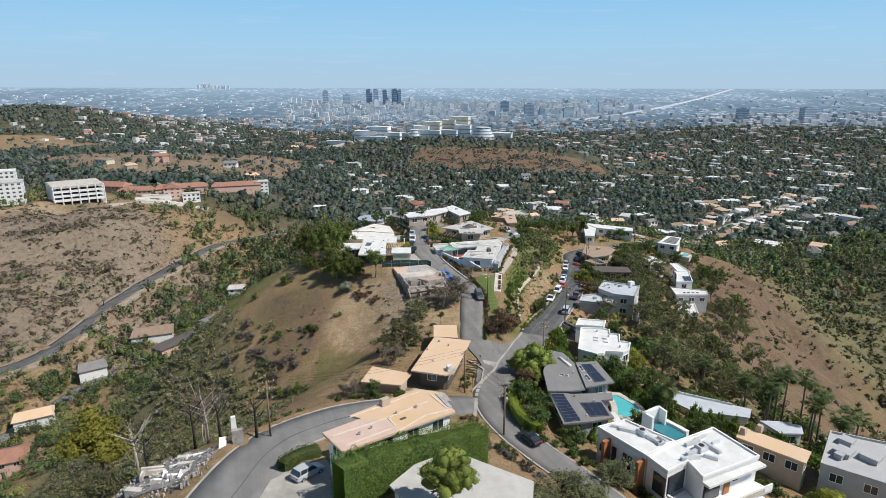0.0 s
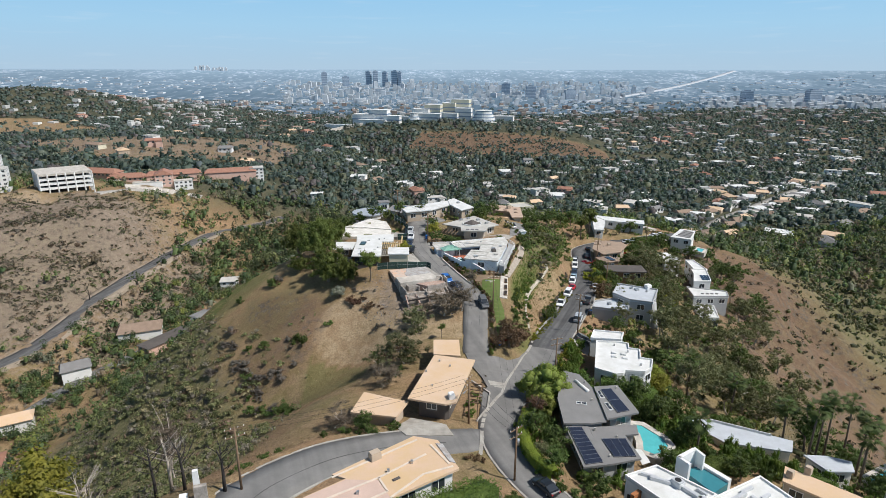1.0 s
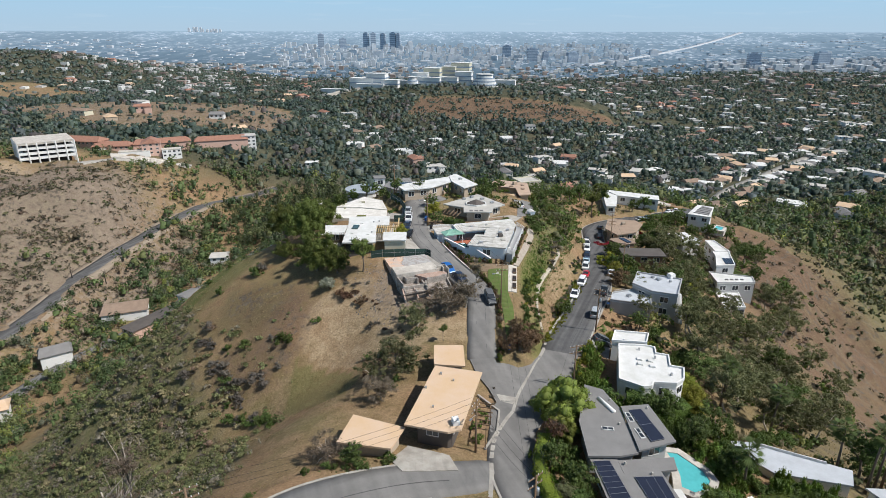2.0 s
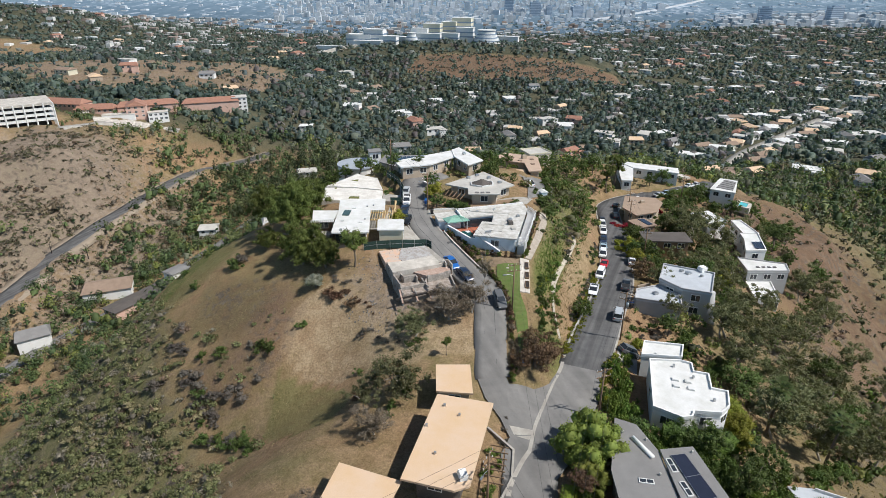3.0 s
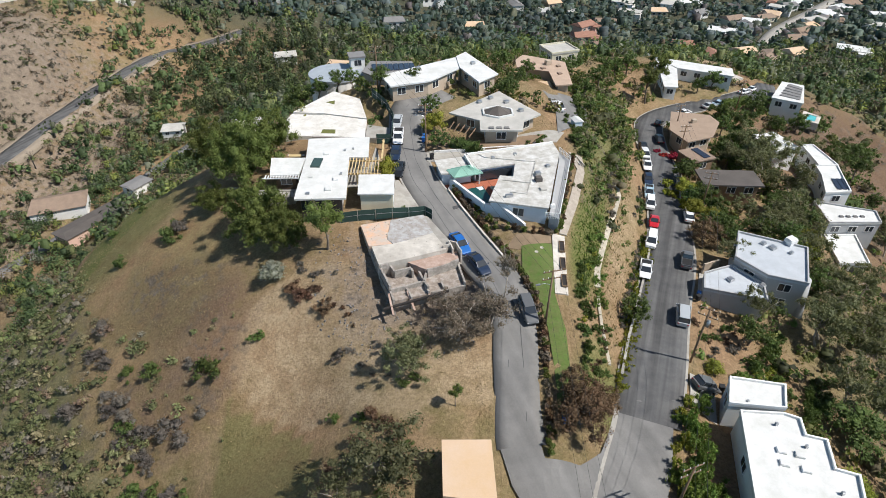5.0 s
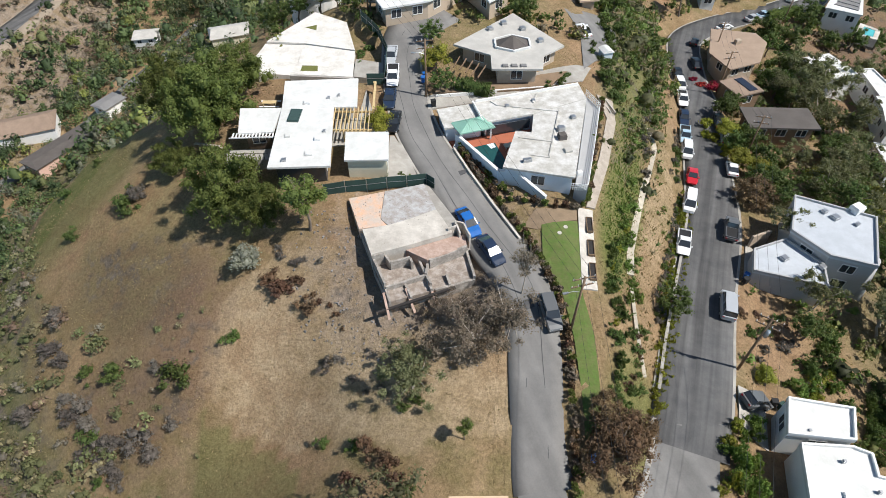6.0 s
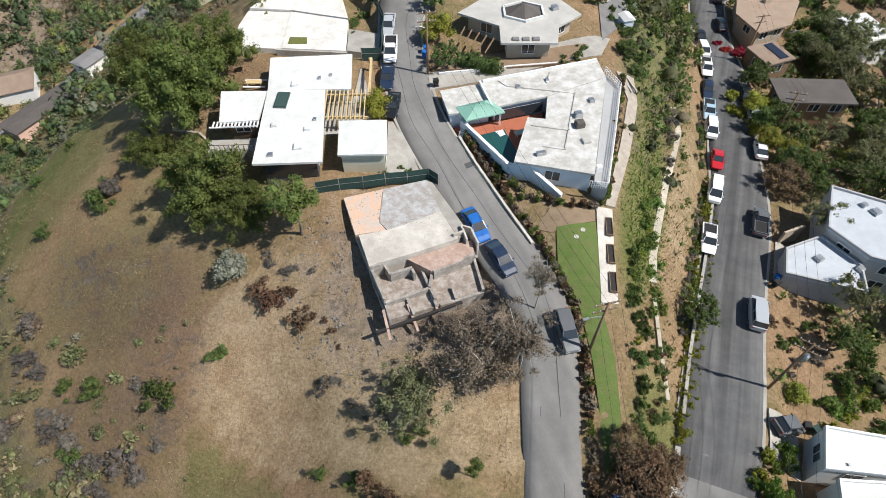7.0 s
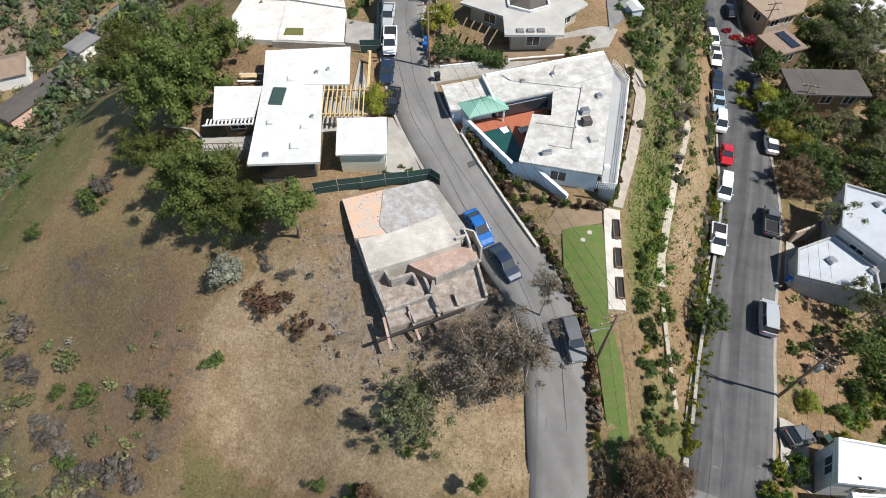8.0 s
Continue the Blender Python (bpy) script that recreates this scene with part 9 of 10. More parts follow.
CAR_SPEC = {      # length, half width, sill, waist, roof, cabin from rear fraction a..b, bonnet height
    "saloon": (4.7, 0.9, 0.28, 0.92, 1.44), "estate": (4.75, 0.93, 0.32, 1.02, 1.68), "pickup": (5.4, 0.97, 0.42, 1.08, 1.82), "van": (5.0, 0.97, 0.35, 1.15, 1.95)}


def car(kind, x, y, heading, colour, label, lift=0.13):
    """A parked vehicle; heading: degrees from +y, counter-clockwise, of its front."""
    L, w, z0, z1, z2 = CAR_SPEC[kind]
    h = L / 2
    d = Vector((-math.sin(radians(heading)), math.cos(radians(heading))))
    zf, zr = ground(x + d.x * 1.5, y + d.y * 1.5), ground(x - d.x * 1.5, y - d.y * 1.5)
    t = thing({"saloon": "car", "estate": "suv", "pickup": "pickup_truck", "van": "van"}[kind], x, y, (zf + zr) / 2 + lift, label, "car" if kind != "pickup" else "truck", "parked cars")
    t.matrix_basis = pose(x, y, (zf + zr) / 2 + lift, math.degrees(math.atan2(zf - zr, 3.0)), 0, heading)
    mat = PAINT[colour]
    nose = z1 - (0.14 if kind != "van" else 0.05)
    body = loft([(-h, w * 0.82, z0 + 0.1, z1 - 0.12, 0.1), (-h + 0.18, w * 0.95, z0, z1, 0.1), (-h * 0.5, w, z0 - 0.04, z1 + 0.02, 0.12), (h * 0.4, w, z0 - 0.04, z1, 0.12), (h * 0.75, w * 0.97, z0, nose, 0.12), (h - 0.12, w * 0.88, z0 + 0.04, nose - 0.14, 0.12), (h, w * 0.78, z0 + 0.12, nose - 0.24, 0.1)])
    b = part("body", body, mat, t, smooth=False)
    a0, a1, a2, a3 = {"saloon": (-h * 0.8, -h * 0.42, h * 0.1, h * 0.46), "estate": (-h * 0.94, -h * 0.8, h * 0.14, h * 0.46), "pickup": (-h * 0.12, -h * 0.02, h * 0.28, h * 0.5), "van": (-h * 0.96, -h * 0.9, h * 0.42, h * 0.72)}[kind]
    cab = loft([(a0, w * 0.86, z1 - 0.05, z1 + 0.04, 0.02), (a1, w * 0.80, z1 - 0.05, z2 - 0.04, 0.06), ((a1 + a2) / 2, w * 0.81, z1 - 0.05, z2 - 0.03, 0.06), (a2, w * 0.79, z1 - 0.05, z2 - 0.05, 0.06), (a3, w * 0.87, z1 - 0.05, z1 + 0.03, 0.02)])
    part("glazing", cab, GLASS, t, "dark tinted windows")
    roof = loft([(a1 - 0.06, w * 0.70, z2 - 0.09, z2 - 0.02, 0.03), ((a1 + a2) / 2, w * 0.77, z2 - 0.1, z2 + 0.01, 0.04), (a2 + 0.05, w * 0.70, z2 - 0.1, z2 - 0.03, 0.03)])
    part("roof", roof, mat, t)
    for sx in (-1, 1):
        for ya in ((a1 + a2) / 2, a1 + 0.05):
            part("pillar", Shape().beam((sx * w * 0.86, ya, z1), (sx * w * 0.76, ya, z2 - 0.04), 0.09, 0.08), mat, t)
        part("pillar", Shape().beam((sx * w * 0.87, a3, z1), (sx * w * 0.74, a2, z2 - 0.05), 0.07, 0.07), mat, t)
    if kind == "pickup":
        bed = Shape()
        bed.box(-w * 0.82, w * 0.82, -h + 0.2, a0 - 0.1, z1 - 0.06, z1 + 0.035)
        part("load_bed", bed, BLACK, t, "dark open load bed")
        for sx in (-1, 1):
            part("bed_side", Shape().box(min(sx * w * 0.84, sx * w * 0.97), max(sx * w * 0.84, sx * w * 0.97), -h + 0.1, a0 - 0.02, z1 - 0.1, z1 + 0.16), mat, t)
        part("tailgate", Shape().box(-w * 0.84, w * 0.84, -h + 0.06, -h + 0.16, z1 - 0.2, z1 + 0.14), mat, t)
    for sx, sy in itertools.product((-1, 1), (-0.6, 0.62)):
        wh = part("wheel", Shape().tube([(sx * (w - 0.2), sy * h, 0.33), (sx * (w + 0.01), sy * h, 0.33)], [0.33, 0.32], 14), BLACK, t)
        part("rim", Shape().tube([(sx * (w - 0.05), sy * h, 0.33), (sx * (w + 0.025), sy * h, 0.33)], [0.21, 0.19], 10), METAL, wh)
    for sx in (-1, 1):
        part("headlight", Shape().prism(rect(sx * w * 0.62, h - 0.08, 0.36, 0.14), nose - 0.38, nose - 0.22), WHITE_WALL, t)
        part("tail_light", Shape().prism(rect(sx * w * 0.7, -h + 0.05, 0.26, 0.12), z1 - 0.32, z1 - 0.14), PAINT["red"], t)
        part("door_mirror", Shape().prism(rect(sx * (w + 0.06), a3 - 0.15, 0.2, 0.12), z1, z1 + 0.16), mat, t)
    part("bumper", Shape().box(-w * 0.8, w * 0.8, h - 0.1, h + 0.03, z0 + 0.1, z0 + 0.28), BLACK if kind == "pickup" else mat, t)
    MASKS.append(rect(x, y, 3, 5.5, heading))
    return t


for kind, x, y, hd, col, what in [
    ("estate", 4.4, 160.7, -170, "grey", "dark grey SUV with a glass roof parked on the crest street"), ("saloon", -1.8, 169.3, -152, "navy", "black estate car parked beside the ruin"), ("saloon", -4.4, 173.7, -155, "blue", "bright blue saloon parked beside the ruin"),
    ("saloon", -15.7, 209.8, 176, "silver", "silver car parked by the green fence"), ("pickup", -15.2, 203.9, 180, "white", "white pickup with a ladder rack"), ("saloon", -15.4, 198.2, 178, "navy", "dark car parked by the white house"), ("saloon", -14.5, 192.6, 174, "black", "black car beside the yellow shrub"),
    ("pickup", 26.8, 178.2, -200, "white", "white pickup parked along the stone wall"), ("van", 30.7, 187.6, 158, "white", "white van parked along the hedge"), ("saloon", 33.6, 195.0, 160, "red", "red car parked along the bank"), ("van", 35.4, 203.0, 162, "white", "white van parked along the bank"), ("pickup", 37.0, 208.8, 164, "pale_blue", "pale blue pickup parked along the bank"),
    ("saloon", 38.6, 214.8, 166, "navy", "dark blue car parked along the bank"), ("pickup", 40.0, 220.8, 168, "white", "white pickup parked along the bank"), ("van", 41.4, 226.8, 170, "white", "white work van with a roof rack"), ("saloon", 43.0, 233.0, 172, "black", "dark car parked along the bank"),
    ("van", 28.9, 166.4, -20, "silver", "silver-white van parked above the dry slope"), ("pickup", 35.0, 181.6, -21, "grey", "grey pickup by the concrete driveway"), ("saloon", 41.3, 197.6, -17, "white", "white car under the russet tree"), ("estate", 44.4, 208.6, -15, "silver", "silver car in the shade of trees"),
    ("saloon", 44.9, 213.6, -14, "black", "black car in the shade of trees"), ("saloon", 48.2, 237.2, -6, "black", "black car below the red flowers"), ("estate", 26.9, 152.6, -75, "grey", "dark grey estate car on the pale driveway"),
    ("saloon", 62.0, 257.6, -62, "white", "white car at the bend of the street"), ("saloon", 71.0, 262.6, -68, "silver", "silver car at the bend of the street"), ("saloon", 79.4, 266.2, -68, "white", "white car near the street's end"), ("saloon", 86.4, 274.8, -55, "white", "white car near the street's end"), ("saloon", 90.6, 278.6, -45, "white", "white car near the street's end"), ("saloon", 74.6, 264.6, -68, "pale_blue", "pale blue car near the street's end"),
    ("saloon", 51.4, 248.0, -30, "black", "dark car at the bend"), ("saloon", 18.0, 221.0, 10, "white", "white car in the forecourt"), ("estate", -23.1, 81.8, -36, "silver", "silver SUV with a dark glass roof on the concrete forecourt"), ("saloon", 8.9, 98.4, 30, "black", "black car parked on the rising street")]:
    car(kind, x, y, hd, col, what)

# ---- the far side: hall, parking deck, houses, museum, city ----


def gable(owner, poly4, z, rise, mat, over=0.6, name="roof"):
    """A ridged roof over four corners, ridge along the longer side."""
    q = [Vector(p) for p in inset(poly4, -over)]
    if (q[1] - q[0]).length < (q[2] - q[1]).length:
        q = q[1:] + q[:1]
    a, b = (q[0] + q[3]) / 2, (q[1] + q[2]) / 2
    a, b = a.lerp(b, 0.08), b.lerp(a, 0.08)
    s = Shape().add([(*p, z) for p in q] + [(*a, z + rise), (*b, z + rise)] + [(*p, z - 0.2) for p in q], [(0, 1, 5, 4), (2, 3, 4, 5), (3, 0, 4), (1, 2, 5), (9, 8, 7, 6), (6, 7, 1, 0), (7, 8, 2, 1), (8, 9, 3, 2), (9, 6, 0, 3)])
    return part(name, s, mat, owner)


def ridged(owner, poly4, top, wall, roof, rise, spacing=3.5, windows=True):
    MASKS.append(inset(poly4, -1))
    low = min(ground(x, y) for x, y in poly4) - 1.5
    part("wall", Shape().prism(poly4, low, top), wall, owner)
    gable(owner, poly4, top, rise, roof)
    if windows:
        n = len(poly4)
        if sum(poly4[i][0] * poly4[(i + 1) % n][1] - poly4[(i + 1) % n][0] * poly4[i][1] for i in range(n)) < 0:
            poly4 = poly4[::-1]
        for i in range(4):
            a, b = poly4[i], poly4[(i + 1) % 4]
            if (Vector(b) - Vector(a)).y < 6 and Vector((b[1] - a[1], a[0] - b[0])).y < 2:
                wall_windows(owner, a, b, max(ground(*a), ground(*b), low), top, spacing, 1.6, 1.3)


hall = house("red_roofed_hall", 0, 0, "long pink and white hall with terracotta tile roofs", "building")
ridged(hall, rect(-192, 542, 42, 13, 20), -28.6, PINK_WALL, TERRACOTTA, 3.0)
ridged(hall, rect(-232, 520, 42, 12, 26), -27.0, PINK_WALL, TERRACOTTA, 3.2)
ridged(hall, rect(-262, 502, 26, 12, 12), -26.4, PINK_WALL, TERRACOTTA, 3.0)
ridged(hall, rect(-288, 508, 36, 13, -10), -23.4, PINK_WALL, TERRACOTTA, 3.2)
ridged(hall, rect(-231, 500, 15, 13, 112), -23.4, PINK_WALL, TERRACOTTA, 3.4)
block(hall, rect(-240, 491, 22, 7, 18), -28.4, roof=SLAB, over=0.2)
block(hall, rect(-216, 500, 14, 8, 26), -28.5, roof=SLAB, over=0.2)
block(hall, rect(-268, 492, 9, 6, 10), -27.8, roof=SLAB, over=0.2)
block(hall, rect(-172, 551, 12, 13, 20), -26.5, roof=PALE_ROOF, over=0.4)
pad("forecourt_hall", [(-256, 484), (-208, 494), (-198, 486), (-214, 476), (-248, 472)], SLAB, "pale paved forecourt of the hall", 0.5)
deck = house("parking_structure", 0, 0, "white multi-storey parking structure with open decks", "building")
DECK = [(-303, 452), (-277, 472), (-257, 447), (-283, 428)]
MASKS.append(inset(DECK, -2))
zb = min(ground(x, y) for x, y in DECK)
for k in range(4):
    zt = -12 - 3.2 * k
    part("deck_slab", Shape().prism(DECK, zt - 1.5, zt), SLAB if k == 0 else WHITE_WALL, deck)
# solid dark block added to give the shade between the decks
part("core", Shape().prism(inset(DECK, 3), zb - 2, -12.4), CHAR, deck, "dark block standing in for the shaded parking interior")
for i in range(4):
    a, b = Vector(DECK[i]), Vector(DECK[(i + 1) % 4])
    n = int((b - a).length / 5)
    for k in range(n):
        p = a.lerp(b, k / n)
        part("column", Shape().box(p.x - 0.35, p.x + 0.35, p.y - 0.35, p.y + 0.35, zb - 2, -12.2), WHITE_WALL, deck)
up = house("upper_white_building", 0, 0, "white building with a pale grey roof beside the parking deck", "building")
block(up, rect(-322, 436, 22, 16, 30), -9, roof=PALE_ROOF, over=0.3)
block(up, rect(-352, 470, 24, 16, 30), -6, roof=WHITE_ROOF, over=0.3)

# canyon houses
for nm, x, y, w, d, turn, top, wall, roof, rise, label in [
    ("grey_roof_cottage", -165, 258, 11, 7, 35, -64.5, WHITE_WALL, GREY_ROOF, 2.6, "white cottage with a grey gabled roof on the canyon floor"),
    ("tan_roof_cottage", -168, 222, 13, 7, 30, -67.5, WHITE_WALL, TAN_ROOF, 2.2, "white cottage with a tan gabled roof on the canyon floor"),
    ("red_roof_cottage", -161, 196, 13, 10, 25, -68.5, PINK_WALL, TERRACOTTA, 2.4, "cottage with a terracotta roof on the canyon floor"),
    ("brown_roof_cottage", -156, 297, 19, 12, 22, -62.5, WHITE_WALL, BROWN_ROOF, 2.6, "white house with a mauve-brown hipped roof beside the canyon lane"),
    ("dark_roof_cottage", -136.5, 283, 24, 8, 61, -60, PINK_WALL, DARK_ROOF, 0.5, "long house with a dark low roof beside the canyon lane"),
    ("grey_roof_cottage", -130, 309, 9, 6.5, 62, -58, WHITE_WALL, GREY_ROOF, 0.5, "small grey-roofed garage beside the canyon lane"),
    ("white_canyon_house", -133, 359, 9, 8, 10, -56, WHITE_WALL, PALE_ROOF, 1.6, "tall white house among the canyon trees"),
    ("white_canyon_house", -118, 545, 10, 8, 5, -44, WHITE_WALL, WHITE_ROOF, 0.6, "white house on the wooded slope"),
    ("pale_roof_cottage", -86, 330, 14, 9, 20, -46, CREAM_WALL, PALE_ROOF, 1.6, "cream house with a pale roof among trees"),
    ("tan_roof_cottage", -60, 420, 16, 10, -10, -52, CREAM_WALL, TAN_ROOF, 2.4, "cream house with a tan roof among trees"),
    ("white_canyon_house", -96, 440, 12, 9, 15, -47, WHITE_WALL, PALE_ROOF, 1.6, "white house on a terrace among trees")]:
    t = house(nm, 0, 0, label)
    ridged(t, rect(x, y, w, d, turn), min(top, ground(x, y) + 5), wall, roof, rise)

# houses of the wooded basin: built once, copied with a turn
KINDS = []
for i, (w, d, hgt, wall, roof, rise, label) in enumerate([
    (16, 10, 4.5, WHITE_WALL, TERRACOTTA, 2.4, "white house with a terracotta roof among trees"), (18, 11, 4.2, CREAM_WALL, BROWN_ROOF, 2.2, "cream house with a brown roof among trees"),
    (20, 12, 4.5, WHITE_WALL, WHITE_ROOF, 0.25, "white flat-roofed house among trees"), (15, 10, 4.5, WHITE_WALL, GREY_ROOF, 2.4, "white house with a grey roof among trees"),
    (17, 11, 7.0, PINK_WALL, TERRACOTTA, 2.4, "two-storey pink house with a terracotta roof"), (18, 10, 6.5, WHITE_WALL, PALE_ROOF, 0.3, "two-storey white house with a pale flat roof"), (14, 11, 4.4, BEIGE_WALL, TAN_ROOF, 2.2, "beige house with a tan roof among trees")]):
    KINDS.append((w, d, hgt, wall, roof, rise, label))


def basin_house(kind):
    w, d, hgt, wall, roof, rise, label = KINDS[kind]
    t = tagged(new("basin_house"), label, "house", "houses in the wooded basin")
    q = rect(0, 0, w, d)
    part("wall", Shape().prism(q, -4, hgt), wall, t)
    gable(t, q, hgt, rise, roof)
    if kind in (2, 4, 5):
        part("wing", Shape().prism(rect(w * 0.35, -d * 0.6, w * 0.4, d * 0.6), -4, hgt - 0.8), wall, t)
        part("wing_roof", Shape().prism(rect(w * 0.35, -d * 0.6, w * 0.44, d * 0.66), hgt - 0.8, hgt - 0.5), roof, t)
    for k in range(3):
        x = (k - 1) * w / 3.2
        win = part("window", Shape().box(x - 1.3, x + 1.3, -d / 2 - 0.08, -d / 2 + 0.1, hgt - 2.8, hgt - 0.9), WHITE_WALL, t)
        part("pane", Shape().box(x - 1.15, x + 1.15, -d / 2 - 0.11, -d / 2 + 0.1, hgt - 2.65, hgt - 1.05), GLASS, win)
    return t


protos = []
hr_rng = random.Random(21)
spots = []
named = [(-33, 640, 4), (-14, 620, 5), (-52, 690, 2), (110, 720, 5), (-210, 640, 6), (60, 640, 3), (20, 560, 6), (-40, 540, 3), (130, 600, 1), (120, 470, 3), (165, 520, 0), (190, 480, 6), (210, 560, 2), (235, 600, 1), (262, 560, 5), (285, 610, 3), (310, 590, 1), (300, 665, 0), (345, 650, 2), (330, 700, 6), (372, 690, 5), (395, 640, 3), (360, 600, 2), (420, 610, 5), (275, 500, 2), (300, 470, 6), (340, 520, 3), (235, 520, 0), (340, 760, 1), (300, 740, 3)]
road_xy = BASIN_ROAD[:, :2]


def off_road(x, y):
    return np.hypot(road_xy[:, 0] - x, road_xy[:, 1] - y).min() > 16


for x, y, k in named:
    if off_road(x, y):
        spots.append((x, y, k))
for k in range(4, 40, 2):
    for side in (-1, 1):
        if k < len(road_xy) - 1:
            e_ = road_xy[k + 1] - road_xy[k]
            e_ = np.array([-e_[1], e_[0]]) / np.hypot(*e_) * side * 19
            spots.append((float(road_xy[k][0] + e_[0]), float(road_xy[k][1] + e_[1]), (2, 3, 5, 6, 1, 2, 3)[(k * 3 + side) % 7]))
for tries in range(4000):
    if len(spots) > 205:
        break
    y = 430 + 1150 * hr_rng.random() ** 0.9
    x = hr_rng.uniform(-0.62, 0.72) * y
    if x < -60 and y < 640 or x < 90 and y < 470:
        continue
    if not off_road(x, y):
        continue
    if -240 < x < 290 and 900 < y < 1260:
        continue
    if x < 0 and y < 1000 and hr_rng.random() < 0.6:
        continue
    if min((x - a) ** 2 + (y - b) ** 2 for a, b, _ in spots) < (17 + y * 0.006) ** 2:
        continue
    spots.append((x, y, hr_rng.randrange(7)))
for x, y, k in spots:
    while len(protos) < 7:
        protos.append(None)
    m = pose(x, y, soil(x, y) + 0.3, 0, 0, hr_rng.uniform(-40, 40) + hr_rng.choice((0, 0, 90)))
    if protos[k] is None:
        protos[k] = basin_house(k)
        protos[k].matrix_basis = m
    else:
        copy_thing(protos[k], m)
    if y < 1000:
        MASKS.append(rect(x, y - 3, 13, 12))

# museum on the hilltop
mus = house("hilltop_museum", 0, 0, "white stone museum of blocks and round pavilions on a hilltop", "museum")
for x, y, w, d, h0 in [(-146, 1130, 44, 24, 18), (-120, 1122, 34, 20, 25), (-96, 1112, 30, 14, 14), (-132, 1108, 50, 10, 9), (-44, 1146, 30, 18, 22), (-22, 1152, 30, 22, 30), (-30, 1126, 44, 12, 15), (8, 1164, 26, 20, 33), (30, 1168, 34, 24, 40), (34, 1146, 30, 16, 24), (6, 1132, 34, 12, 14), (-66, 1132, 36, 12, 10), (104, 1160, 50, 16, 12), (-190, 1110, 60, 8, 6)]:
    z = soil(x, y)
    q = rect(x, y, w, d, -14)
    MASKS.append(inset(q, -2))
    b = part("gallery_block", Shape().prism(q, z - 8, z + h0), WHITE_WALL if h0 < 30 else CREAM_WALL, mus)
    for k in range(1, int(h0 / 7)):
        part("window_band", Shape().prism(inset(inset(q, -0.3), 0.0), z + h0 - 7 * k - 1.2, z + h0 - 7 * k + 1.0), HAZED_GLASS, b)
    part("roof_slab", Shape().prism(inset(q, -0.6), z + h0, z + h0 + 0.8), WHITE_ROOF, mus)
for x, y, r, n in [(70, 1130, 24, 4), (-58, 1120, 13, 3)]:
    z = soil(x, y)
    MASKS.append(rect(x, y, 2.4 * r, 2.4 * r))
    for k in range(n):
        c = [(x + (r - k * 3.0) * math.cos(a / 28 * 6.2832), y + (r - k * 3.0) * 0.8 * math.sin(a / 28 * 6.2832)) for a in range(28)]
        part("round_storey", Shape().prism(c, z + k * 5.4 - (6 if k == 0 else 0), z + k * 5.4 + 3.6), WHITE_WALL, mus)
        part("window_band", Shape().prism(inset(c, 0.8), z + k * 5.4 + 3.5, z + k * 5.4 + 5.5), HAZED_GLASS, mus)
    part("roof_disc", Shape().prism(inset(c, -0.6), z + n * 5.4, z + n * 5.4 + 1), WHITE_ROOF, mus)
free_wall("museum_wall", [(-200, 1062), (-182, 1090), (-150, 1108)], 3, 5, SLAB, "long pale retaining wall below the museum")

# towers of the far city, walls and window bands paled to imitate haze
CITY_HAZE = material("hazed_tower_walls", (0.50, 0.57, 0.65), 0.85, 0.1, 20, 0.2, 0.0)
def tower(x, y, w, d, h, mat, turn, floors):
    t = tagged(new("office_tower"), "tall dark glass tower in the far city" if mat is HAZED_GLASS else "pale stone-clad tower block in the far city", "tower", "towers of the far city")
    z = ground(x, y)
    t.matrix_basis = pose(x, y, z, 0, 0, turn)
    part("shaft", Shape().box(-w / 2, w / 2, -d / 2, d / 2, -10, h), mat, t)
    for k in range(floors):
        zz = h * (k + 0.6) / floors
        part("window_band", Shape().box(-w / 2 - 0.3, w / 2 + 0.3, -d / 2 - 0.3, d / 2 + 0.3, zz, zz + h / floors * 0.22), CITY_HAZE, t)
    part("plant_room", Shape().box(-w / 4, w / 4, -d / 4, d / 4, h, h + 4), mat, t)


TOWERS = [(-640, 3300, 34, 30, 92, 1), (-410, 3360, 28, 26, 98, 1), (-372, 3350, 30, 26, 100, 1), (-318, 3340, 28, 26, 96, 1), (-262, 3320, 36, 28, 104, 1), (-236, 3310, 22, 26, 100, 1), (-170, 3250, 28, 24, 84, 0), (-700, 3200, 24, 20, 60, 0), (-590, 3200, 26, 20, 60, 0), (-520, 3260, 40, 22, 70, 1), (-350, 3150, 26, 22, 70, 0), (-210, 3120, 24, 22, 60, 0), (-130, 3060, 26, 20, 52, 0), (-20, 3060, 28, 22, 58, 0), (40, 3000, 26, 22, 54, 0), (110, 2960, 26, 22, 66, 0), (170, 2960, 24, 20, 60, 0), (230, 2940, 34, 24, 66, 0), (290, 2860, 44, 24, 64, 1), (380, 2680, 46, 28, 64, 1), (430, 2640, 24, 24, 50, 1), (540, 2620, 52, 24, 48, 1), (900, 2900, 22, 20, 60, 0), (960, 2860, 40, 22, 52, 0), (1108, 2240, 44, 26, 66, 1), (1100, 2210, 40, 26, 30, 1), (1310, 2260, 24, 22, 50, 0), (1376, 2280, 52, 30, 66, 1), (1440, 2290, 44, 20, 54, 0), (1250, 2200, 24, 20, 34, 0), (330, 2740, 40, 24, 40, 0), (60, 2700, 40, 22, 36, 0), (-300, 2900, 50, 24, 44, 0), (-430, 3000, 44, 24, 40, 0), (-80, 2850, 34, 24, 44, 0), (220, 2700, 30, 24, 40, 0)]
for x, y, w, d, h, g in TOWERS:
    tower(x, y, w * 0.9, d, h * (0.78 if g else 0.5), HAZED_GLASS if g else HAZED_STONE, hr_rng.uniform(-20, 20), 8)
